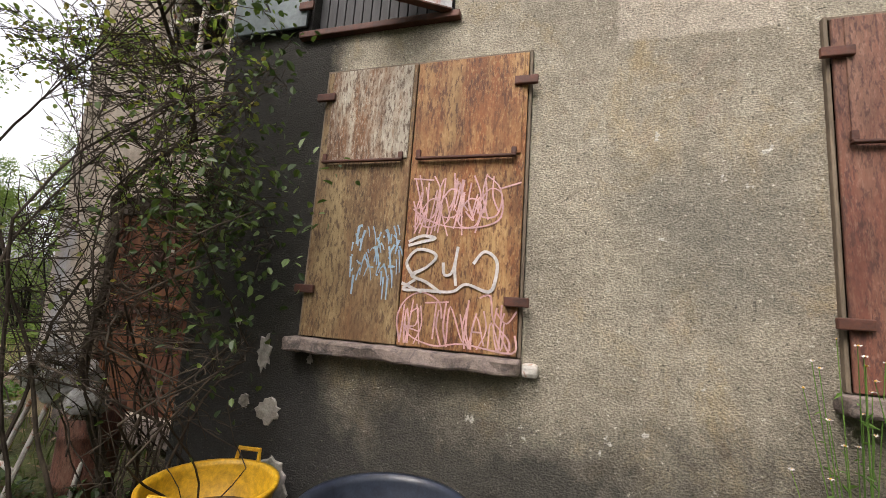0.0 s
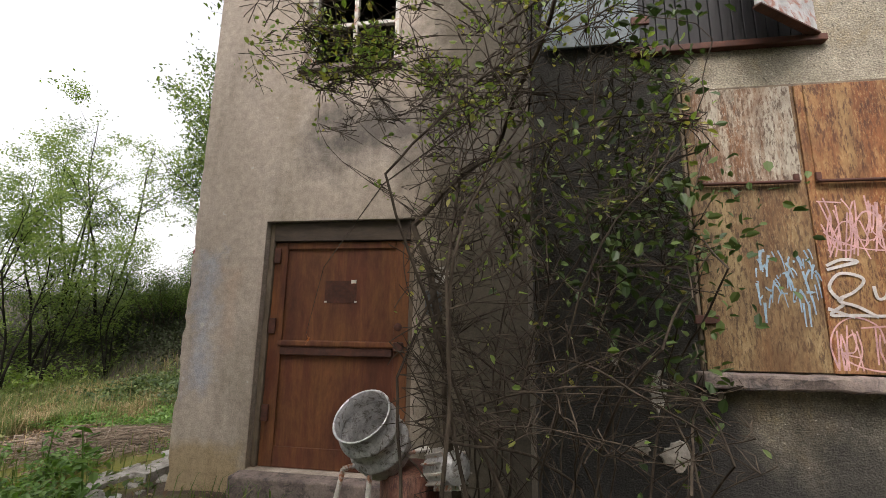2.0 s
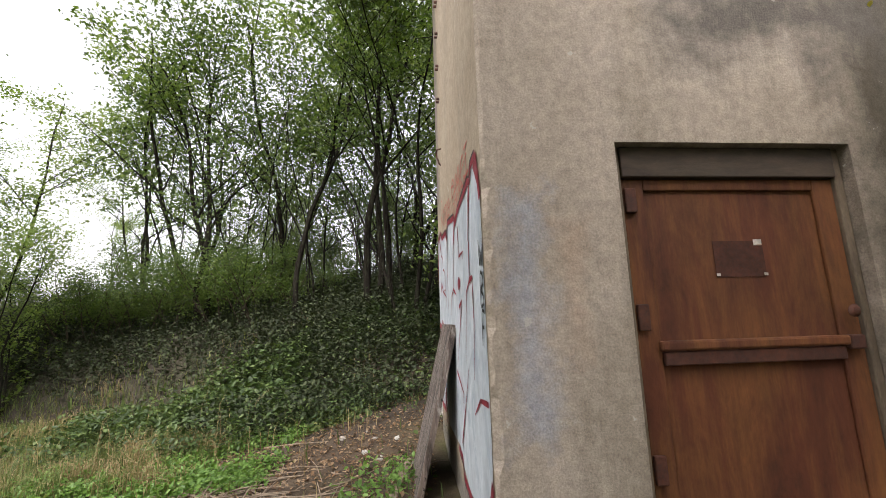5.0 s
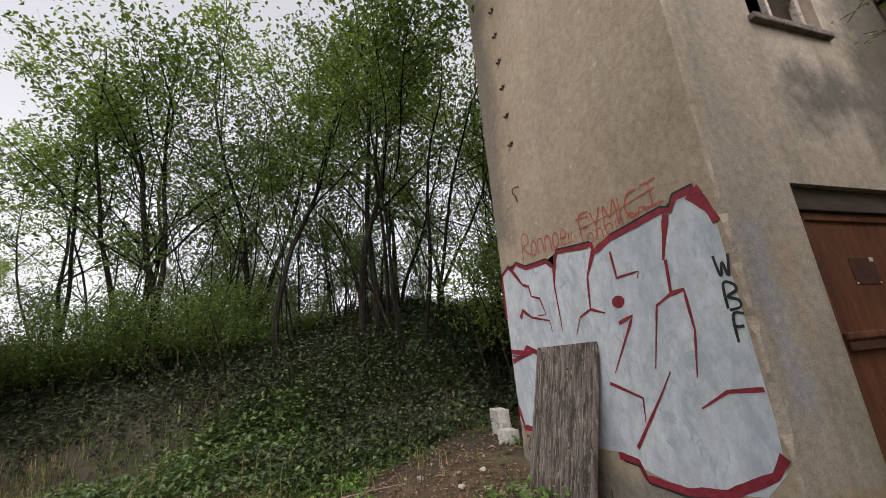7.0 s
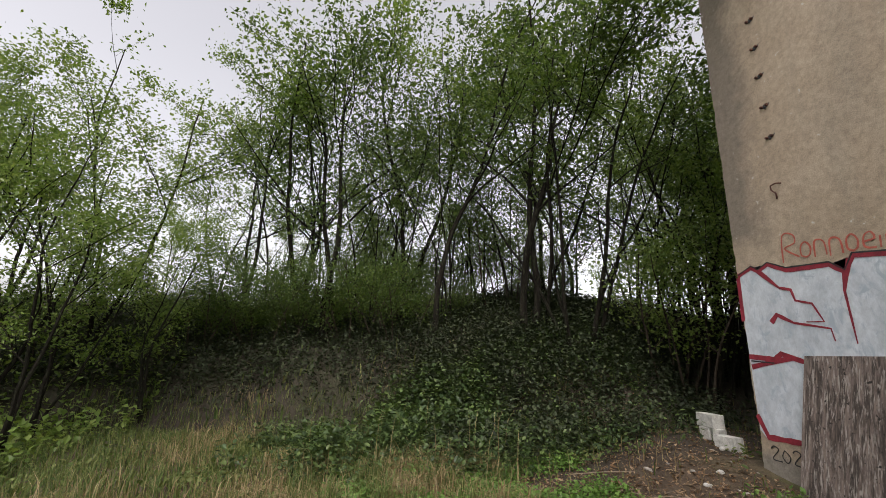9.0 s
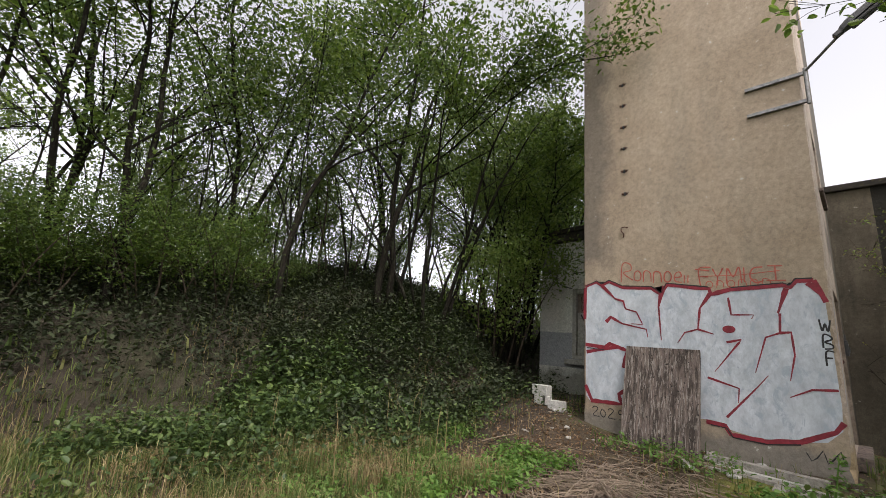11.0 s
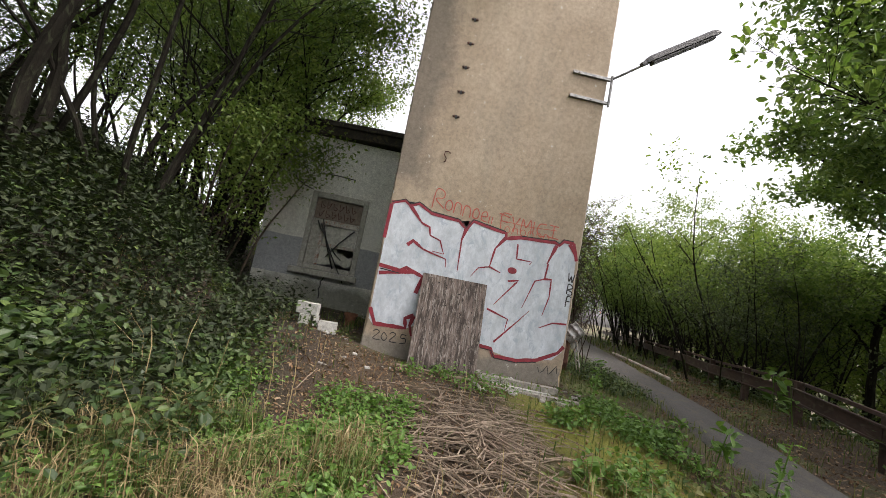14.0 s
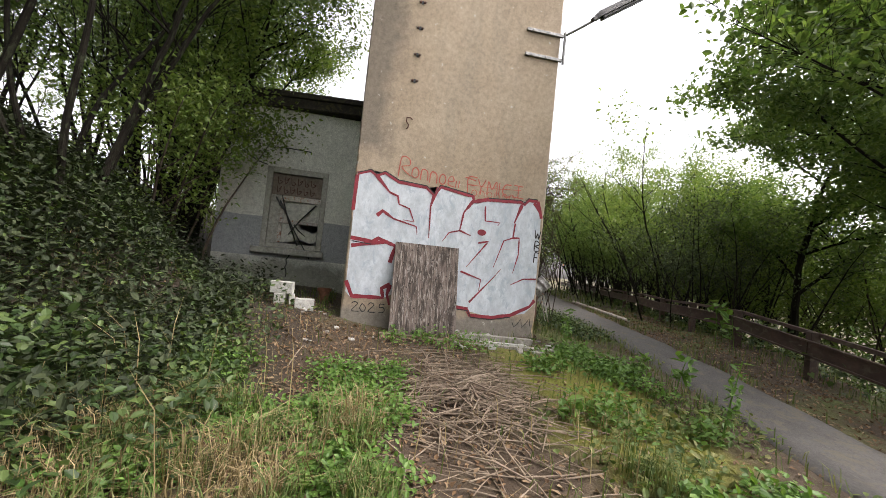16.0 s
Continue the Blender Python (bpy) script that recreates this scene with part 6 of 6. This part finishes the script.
# ---- the bush against the wall ----
def wall_bush():
    rg, nr = random.Random(9), np.random.default_rng(9)
    b = tagged(holder("elder_bush", (2.6, -0.9, GZ(2.6, -0.9))), "tangled half-bare bush with long arching stems against the wall", "bush")

    def steer(p, d):
        """Turns a shoot away from the two walls and from the open side."""
        d = d.copy()
        if p.y > (0.0 - 0.1 if p.x > 0.15 else 0.78):
            d.y = -abs(d.y) - 0.25
        if p.y < -0.75:
            d.y = abs(d.y) + 0.1
        if p.x > 0.15 and p.y > -0.1:
            d.x -= 0.3
        if p.x > 1.05:
            d.x = -abs(d.x) - 0.2
        if p.x < (-0.42 if p.z < 2.5 else (-1.1 if p.z < 2.9 else -1.9)):
            d.x = abs(d.x) + 0.3
        return d.normalized()

    tips, stems = [], []
    for k in range(24):
        x, y = rg.uniform(0.0, 0.8), rg.uniform(-0.4, -0.15)
        if k % 3 == 0:
            x, y = rg.uniform(-0.02, 0.12), rg.uniform(-0.1, 0.5)
        w = Soup()
        grow(rg, w, tips, (x, y, -0.05), (rg.uniform(-0.1, 0.05), rg.uniform(-0.03, 0.03), 1), rg.uniform(2.6, 4.2), rg.uniform(0.0035, 0.009), 0, 0.0, 0.4, 6, (5, 7), 0.3, 0.1, (-0.2, 0.9), steer)
        stems.append(w)
    # the thick leaning stem and the long arching shoots
    for st, d, L, g, r, kk in (((-0.05, -0.05, -0.05), (-0.16, 0.0, 1), 4.3, -0.01, 0.03, (5, 6)), ((-0.1, 0.1, 2.85), (-1, 0.12, 0.42), 1.9, 0.06, 0.008, (6, 8)), ((-0.35, 0.0, 3.1), (-1, 0.2, 0.1), 1.5, 0.12, 0.006, (6, 8)),
                            ((0.1, -0.3, 1.1), (1, -0.15, 0.75), 1.7, 0.3, 0.006, (3, 5)), ((0.2, -0.35, 2.2), (0.9, -0.12, 0.5), 1.4, 0.22, 0.007, (8, 10)), ((0.1, -0.35, 2.9), (0.8, -0.2, 0.4), 1.4, 0.22, 0.007, (8, 10)),
                            ((-0.3, -0.2, 1.3), (0.35, -0.1, -1), 1.2, -0.4, 0.007, (1, 2)), ((0.3, -0.3, 0.4), (0.3, -0.2, 1), 1.4, 0.3, 0.006, (2, 4)), ((0.0, -0.3, 3.0), (-0.5, -0.3, 0.8), 1.2, 0.1, 0.007, (7, 9))):
        w = Soup()
        grow(rg, w, tips, st, d, L, r, 0, g, 0.3, 6, kk, 0.5 if r < 0.02 else 0.4, 0.08, (-0.6, 0.6), steer)
        stems.append(w)
    # thin shoots that arch over the door and hang down
    for k in range(6):
        w = Soup()
        grow(rg, w, tips if k % 2 else [], (rg.uniform(-0.45, -0.05), rg.uniform(-0.35, 0.25), rg.uniform(2.0, 3.4)), (-1, rg.uniform(-0.15, 0.2), rg.uniform(0.35, 0.9)), rg.uniform(1.4, 2.1), 0.0038, 0, rg.uniform(0.25, 0.42), 0.25, 5, (3, 5), 0.55, 0.08, (-0.8, 0.3), steer)
        stems.append(w)
    # fine dark shoots that arch out over the scrap and past the corner of the door
    for k in range(17):
        w = Soup()
        z0 = rg.uniform(0.2, 2.6)
        grow(rg, w, tips if k % 3 else [], (rg.uniform(-0.25, 0.5), rg.uniform(-0.6, -0.15), z0), (rg.uniform(-0.8, 0.5), rg.uniform(-0.35, 0.2), rg.uniform(0.5, 1.4)), rg.uniform(1.2, 2.2), rg.uniform(0.0022, 0.0042), 0, rg.uniform(0.05, 0.3), 0.3, 5, (6, 9), 0.55, 0.07, (-0.6, 0.7), steer)
        stems.append(w)
    for k in range(12):
        w = Soup()
        grow(rg, w, tips if k % 2 else [], (rg.uniform(-0.35, 0.1), rg.uniform(-0.6, 0.2), rg.uniform(2.3, 3.1)), (-1, rg.uniform(-0.25, 0.15), rg.uniform(0.15, 0.8)), rg.uniform(1.0, 1.7), rg.uniform(0.0022, 0.0036), 0, rg.uniform(0.0, 0.15), 0.28, 5, (7, 10), 0.6, 0.07, (-0.4, 0.7), steer)
        stems.append(w)
    for x, y, d, L in ((-0.3, -0.5, (0.02, -0.05, 1), 3.6), (-0.15, -0.62, (-0.04, 0, 1), 3.4), (0.2, -0.6, (-0.3, 0.02, 1), 3.8), (0.35, -0.5, (-0.1, 0.0, 1), 3.9)):
        w = Soup()
        grow(rg, w, tips, (x, y, -0.05), d, L, 0.011, 0, 0.0, 0.22, 6, (7, 10), 0.34, 0.09, (-0.3, 0.8), steer)
        stems.append(w)
    for w in stems:
        o = new("stem", w.mesh("bush_stem", M["twig"]))
        o.parent = b
    keep = [t[0] for t in tips if -0.75 < t[0].y < 0.82 and not (t[0].x > 0.2 and t[0].y > -0.06)]
    wts = np.array([0.15 + max(0, p.z - 1.2) ** 1.5 for p in keep])
    ix = nr.choice(len(keep), 2900, p=wts / wts.sum())
    c = np.array([keep[i] for i in ix]) + nr.normal(0, 0.035, (2900, 3))
    leaves, old, muted = Soup(), Soup(), Soup()
    leaves.leaves(nr, c[:1500], 0.036, 0.62, 0.4, 0.5, 0.12, True)
    old.leaves(nr, c[1500:], 0.034, 0.62, 0.4, 0.5, 0.12, True)
    for cx, cz, n, sx, sz in ((0.88, 2.7, 170, 0.12, 0.25), (0.74, 1.76, 560, 0.25, 0.2), (0.82, 1.45, 110, 0.15, 0.2), (0.55, 2.1, 90, 0.25, 0.25), (0.85, 1.1, 50, 0.12, 0.25)):
        c = nr.normal(0, 1, (n, 3)) * np.array([sx, 0.13, sz]) + np.array([cx, -0.36, cz])
        muted.leaves(nr, c[c[:, 1] < -0.08], 0.048, 0.6, 0.5, 0.55, 0.12, True)
    for n, sp, mm in (("foliage", leaves, M["leaf_lit"]), ("dark_foliage", muted, M["bramble"]), ("yellow_foliage", old, M["autumn"])):
        o = new(n, sp.mesh("bush_" + n, mm))
        o.parent = b


wall_bush()


def hanging_leaf():
    h = tagged(holder("dead_leaf", (1.8, -1.38, 1.38)), "curled orange dead leaf hanging from a twig", "leaf")
    s = Soup()
    s.leaves(np.random.default_rng(2), [(0, 0, 0), (0.004, 0.003, 0.004)], 0.055, 0.45, 1.5, 0.1, 0.3)
    o = new("blade", s.mesh("dead_leaf_blade", M["orange"]))
    o.parent = h
    s = Soup()
    s.tube([(0, 0, 0.02), (0.03, 0.08, 0.35), (0.25, 0.3, 0.85), (0.75, 0.45, 1.3)], [0.0012, 0.002, 0.004, 0.006], 4)
    o = new("twig", s.mesh("dead_leaf_twig", M["twig"]))
    o.parent = h


hanging_leaf()


# ---- ground cover ----
def camera_clear(x, y, r):
    """True away from the walked line."""
    way = ((5.2, -2.9), (3.0, -2.9), (0.4, -2.2), (-2.0, -1.5), (-3.4, -1.3), (-5.8, -0.4), (-6.3, 0.9), (-6.3, 2.0), (-6.1, 2.8))
    for (ax, ay), (bx, by) in zip(way, way[1:]):
        t = max(0, min(1, ((x - ax) * (bx - ax) + (y - ay) * (by - ay)) / ((bx - ax) ** 2 + (by - ay) ** 2)))
        if math.hypot(x - ax - t * (bx - ax), y - ay - t * (by - ay)) < r:
            return False
    return True


def free_ground(x, y, margin=0.05):
    if -0.1 - margin < x < 5 and -0.0 - margin < y < 3.2 + margin:
        return False
    if 2.85 - margin < x < 11.2 and -0.98 - margin < y < 4.2:
        return False
    if 3.36 - margin < x < 5 and 3.1 < y < 6.1 + margin:
        return False
    return not (path_right(x) - margin + 0.12 < y < path_left(x) + margin - 0.12)


def scatter(seed, n, x0, x1, y0, y1, dense, tries=6):
    rg = random.Random(seed)
    out = []
    while len(out) < n and tries:
        tries -= 1
        for _ in range(n):
            x, y = rg.uniform(x0, x1), rg.uniform(y0, y1)
            if rg.random() < dense(x, y) and free_ground(x, y):
                out.append((x, y, GZ(x, y)))
                if len(out) >= n:
                    break
    return out


def patchy(x, y, s=1.0, k=0.0):
    return 0.5 + 0.5 * noise.noise((x * s, y * s, k))


BARE = lambda x, y: smooth01(0, 0.9, min(x + 4.9, 0.5 - x, y - 0.9, 4.2 - y))


def on_bank(x, y):
    return smooth01(0.0, 1.2, y - (4.75 - 0.33 * max(-7.5, min(0.0, x)) + 1.45 * smooth01(-0.6, 2.4, x)))


nr = np.random.default_rng(3)
green = Soup()
roots = scatter(1, 23800, -9.5, 7, -8, 7.5, lambda x, y: max(0, patchy(x, y, 0.7) * 1.5 - 0.35) * (1 - 0.93 * BARE(x, y)) * (1 - 0.85 * on_bank(x, y)) * (0.3 if -4.2 < x < -0.4 and -0.4 < y < 1.4 else 1) * (0.25 if x > -3.4 and y > 3.4 else 1) * (0.12 if rail_line(x) < y < path_right(x) - 0.15 else 1) * (1 if camera_clear(x, y, 0.35) else 0.3))
green.blades(nr, roots, 0.2, 0.009, 0.9)
far = scatter(2, 9000, -26, 20, -14, 14, lambda x, y: 0.6 if abs(x + 1) > 8 or abs(y) > 7 else 0.0)
green.blades(nr, far, 0.35, 0.035, 0.8)
meadow = scatter(7, 12000, -10, -4.2, 2.4, 8, lambda x, y: (0.3 + patchy(x, y, 0.9, 4)) * (1 - 0.9 * on_bank(x, y)) * (1 if camera_clear(x, y, 0.4) else 0.1))
green.blades(nr, meadow, 0.2, 0.011, 0.9)
tagged(new("grass", green.mesh("grass", M["grass"])), "uneven green grass on the clearing", "grass", kind="stuff")
dry = Soup()
roots = scatter(4, 5500, -8.5, -0.8, 0.5, 8, lambda x, y: max(0, patchy(x, y, 0.8, 6) * 2 - 0.9) * (1 - 0.9 * BARE(x, y)) * (1 - 0.8 * on_bank(x, y)) * (0.15 if x > -3.6 and y < 1.6 else 1) * (1 if camera_clear(x, y, 0.5) else 0.1))
dry.blades(nr, roots, 0.36, 0.006, 0.9)
roots = scatter(15, 4200, -5.8, -2.6, 2.5, 5.6, lambda x, y: max(0, patchy(x, y, 1.3, 17) * 2 - 0.7) if camera_clear(x, y, 0.45) else 0.0)
dry.blades(nr, roots, 0.26, 0.006, 1.3)
roots = scatter(5, 60, -5.2, -2.6, 2.9, 5.8, lambda x, y: 1.0 if camera_clear(x, y, 0.9) else 0.0)
dry.blades(nr, roots, 0.85, 0.007, 0.7)
tuft = Soup()
rg = random.Random(6)
for k in range(120):
    x, y = rg.uniform(-5.2, -2.9), rg.uniform(0.6, 5.0)
    if camera_clear(x, y, 0.75) and free_ground(x, y) and not (x > -4.3 and 0.9 < y < 2.5):
        n = rg.randint(25, 60)
        pts = [(x + rg.gauss(0, 0.05), y + rg.gauss(0, 0.05)) for _ in range(n)]
        (tuft if k % 4 else dry).blades(nr, [(a, b, GZ(a, b)) for a, b in pts], rg.uniform(0.22, 0.42), 0.007, 1.1)
tagged(new("grass", tuft.mesh("grass_tufts", M["grass"])), "tufts of long arching grass", "grass", kind="stuff")
tagged(new("dry_grass", dry.mesh("dry_grass", M["straw"])), "tufts of dry straw-coloured grass", "grass", kind="stuff")


def cover(name, seed, n, area, dense, mat, size, rise, label, per=5, width=0.65, stalk=True):
    """Low leafy plants: each root carries a few leaves at growing heights, on a thin stalk."""
    rg = np.random.default_rng(seed)
    rt = np.array(scatter(seed, n, *area, dense))
    h = rise * rg.uniform(0.35, 1.2, len(rt))
    cs = []
    for k in range(per):
        f = (k + 1) / per
        cs.append(rt + np.stack([rg.normal(0, 0.07, len(rt)), rg.normal(0, 0.07, len(rt)), h * f], 1))
    lv = Soup()
    lv.leaves(rg, np.concatenate(cs), size, width, 0.1, 0.75, 0.1, n < 4000)
    if stalk:
        st = rt[::3]
        lv.blades(rg, st, rise, 0.007, 0.35)
    return tagged(new(name, lv.mesh(name, mat)), label, "undergrowth", kind="stuff")


cover("brambles", 51, 15000, (-12, 5, 3.4, 13), lambda x, y: on_bank(x, y) * (0.35 + patchy(x, y, 0.6, 3)) * (0.2 if x > -1.2 and y < 5 else 1), M["bank_leaf"], 0.085, 0.5, "bramble thicket covering the bank, leaves coloured dark for canopy shade", 6)
cover("brambles", 52, 1500, (-6.2, -2.2, 3.7, 6.5), lambda x, y: max(0, patchy(x, y, 1.1, 31) * 1.9 - 0.75) * (0.25 if y < 4.5 else 1) if camera_clear(x, y, 1.2) else 0, M["bramble"], 0.066, 0.45, "bramble and young leaves on the lower bank", 7)
cover("brambles", 62, 900, (-4.4, -2.4, 4.9, 6.6), lambda x, y: 0.3 + 0.7 * patchy(x, y, 1.4, 8), M["bramble"], 0.085, 0.6, "dark bramble clump at the foot of the bank", 7)
cover("brambles", 60, 1600, (-3.8, 0.2, 3.7, 7.0), lambda x, y: (0.35 + on_bank(x, y) * 0.65) * (0.5 if x > -1 and y < 4.6 else 1), M["bramble"], 0.058, 0.4, "ivy and bramble on the dark soil by the annex", 6)
cover("brambles", 63, 2600, (-3.6, 1.8, 4.2, 7.5), lambda x, y: (0.3 + 0.7 * patchy(x, y, 1.3, 5)) * (0.3 if x > -0.6 and y < 5.2 else 1), M["bank_leaf"], 0.075, 0.5, "bramble and ivy on the foot of the bank, leaves coloured dark for shade", 6)
cover("nettles", 53, 2000, (-4.8, -1.8, 2.3, 4.5), lambda x, y: max(0, patchy(x, y, 1.6, 12) * 2 - 0.75), M["nettle"], 0.046, 0.13, "fresh green low ground plants", 6)
cover("herbs", 54, 1500, (-4.6, -0.6, -1.3, 0.7), lambda x, y: max(0, patchy(x, y, 1.6, 15) * 2 - 0.95) * (1 if camera_clear(x, y, 0.8) else 0), M["nettle"], 0.06, 0.16, "green herbs and moss beside the path", 5)
cover("herbs", 55, 110, (-1.0, -0.3, 0.9, 2.4), lambda x, y: 0.25, M["nettle"], 0.05, 0.13, "small green plants at the wall foot", 5)
cover("herbs", 56, 3200, (-9, 0.2, -1.6, 6), lambda x, y: max(0, patchy(x, y, 0.8, 22) * 2 - 1.0) * (1 - BARE(x, y)), M["grass"], 0.06, 0.12, "scattered broad-leaved weeds in the grass", 5)
cover("herbs", 57, 1500, (0.0, 8, -2.2, -0.9), lambda x, y: 0.5 if camera_clear(x, y, 0.6) else 0, M["bramble"], 0.055, 0.16, "weeds along the wall foot", 5)
cover("weeds", 58, 5000, (-9, 26, -14, -2.5), lambda x, y: 1.0 if y < rail_line(x) - 0.15 else (0.06 if y < path_right(x) - 0.4 else 0), M["bramble"], 0.11, 0.5, "tall weeds below the guard rail", 6)
cover("weeds", 59, 7000, (-26, -8.5, -6, 9), lambda x, y: 0.8, M["leaf_lit"], 0.11, 0.5, "tall light green weeds at the edge of the clearing", 6)

litter = Soup()
rt = scatter(61, 15000, -8, 7, -7, 6.5, lambda x, y: 0.25 + 0.75 * BARE(x, y) + (0.9 if rail_line(x) < y < path_right(x) else 0))
litter.leaves(nr, np.array(rt) + np.array([0, 0, 0.012]), 0.05, 0.6, 0.0, 0.93, 0.12)
rt = scatter(62, 7000, -6.5, 1.5, 2.2, 5.4, lambda x, y: 0.6)
litter.leaves(nr, np.array(rt) + np.array([0, 0, 0.01]), 0.034, 0.6, 0.0, 0.93, 0.12)
tagged(new("leaf_litter", litter.mesh("leaf_litter", M["litter"])), "brown dead leaves strewn on the ground", "leaf litter", kind="stuff")


def stick_pile():
    rg = random.Random(71)
    s = Soup()
    for k in range(640):
        r, a = abs(rg.gauss(0, 0.62)), rg.uniform(0, 6.28)
        x, y = -2.45 + 1.5 * r * math.cos(a), 1.7 + r * 1.0 * math.sin(a)
        L, b = rg.uniform(0.15, 0.8), rg.gauss(0.75, 1.1)
        z = GZ(x, y) + max(0.01, 0.13 * math.exp(-(r / 0.6) ** 2) * rg.random())
        dx, dy = math.cos(b) * L / 2, math.sin(b) * L / 2
        mid = (x + rg.gauss(0, 0.02), y + rg.gauss(0, 0.02), z + rg.uniform(0, 0.03))
        t = rg.uniform(0.0025, 0.007)
        s.tube([(x - dx, y - dy, max(z, GZ(x - dx, y - dy) + 0.008)), mid, (x + dx, y + dy, max(z, GZ(x + dx, y + dy) + 0.008))], [t, t, t * 0.6], 5)
    tagged(new("stick_pile", s.mesh("stick_pile", M["stick"])), "heap of bleached dry sticks on bare ground", "sticks", kind="stuff")


stick_pile()


def broad_plant(x, y, h, n, size, seed, label):
    nrg = np.random.default_rng(seed)
    p = tagged(holder("weed_plant", (x, y, GZ(x, y))), label, "plant", "tall weeds by the path")
    s = Soup()
    top = (nrg.normal(0, 0.08), nrg.normal(0, 0.08), h)
    s.tube([(0, 0, -0.02), (top[0] * 0.4, top[1] * 0.6, h * 0.5), top], [0.008, 0.007, 0.004], 5)
    o = new("stem", s.mesh("weed_stem", M["nettle"]))
    o.parent = p
    f = nrg.uniform(0.25, 1.0, n)
    a = nrg.uniform(0, 6.28, n)
    r = size * 0.7
    c = np.stack([top[0] * f + r * np.cos(a), top[1] * f + r * np.sin(a), h * f], 1)
    lv = Soup()
    lv.leaves(nrg, c, size, 0.5, 0.2, 0.7, 0.1, True)
    o = new("leaves", lv.mesh("weed_leaves", M["nettle"]))
    o.parent = p


def daisy_clump(x, y, h, n, seed):
    rg, nrg = random.Random(seed), np.random.default_rng(seed)
    p = tagged(holder("daisy_plant", (x, y, GZ(x, y))), "tall wild plant with small white flowers against the wall", "plant")
    stalk, heads, eyes = Soup(), Soup(), Soup()
    leaf_at = []
    for k in range(n):
        a, r = rg.uniform(0, 6.28), rg.uniform(0.0, 0.09)
        top = Vector((r * math.cos(a) * 2.4, r * math.sin(a) * 0.9 - 0.02, h * rg.uniform(0.55, 1.0)))
        mid = Vector((r * math.cos(a), r * math.sin(a) * 0.7, top.z * 0.5))
        stalk.tube([(r * 0.4, 0, -0.03), mid, top], [0.003, 0.0025, 0.0015], 4)
        leaf_at += [mid * f for f in (0.5, 0.8, 1.1, 1.4, 1.7)]
        for q in range(8):
            b = q * 0.785
            heads.leaves(nrg, [top + Vector((0.007 * math.cos(b), 0.007 * math.sin(b) - 0.004, 0.002))], 0.011, 0.6, 0.0, 0.9, 0.02)
        eyes.tube([top + Vector((0, -0.004, 0.0)), top + Vector((0, -0.004, 0.005))], [0.005, 0.003], 6)
    leafage = Soup()
    leafage.leaves(nrg, leaf_at, 0.05, 0.25, 0.2, 0.6, 0.1)
    for nm, sp, mm in (("stem", stalk, "nettle"), ("leaves", leafage, "nettle"), ("petals", heads, "white"), ("flower_centre", eyes, "yellow")):
        o = new(nm, sp.mesh("daisy_" + nm, M[mm]))
        o.parent = p


daisy_clump(6.02, -1.06, 1.35, 26, 91)
daisy_clump(6.22, -1.1, 1.2, 22, 92)
for i, (x, y, h, n, sz) in enumerate(((1.0, -4.5, 0.95, 26, 0.2), (0.2, -4.1, 0.7, 22, 0.18), (-2.0, -3.9, 0.95, 40, 0.08), (-3.2, -0.35, 0.75, 60, 0.07), (-2.2, -0.75, 0.5, 30, 0.13), (-1.3, 0.15, 0.5, 40, 0.07), (-1.7, -0.6, 0.35, 30, 0.1),
                                      (-2.9, 0.9, 0.2, 24, 0.12), (-0.35, -0.35, 0.6, 30, 0.09))):
    broad_plant(x, y, h, n, sz, 80 + i, "tall green weed beside the path")
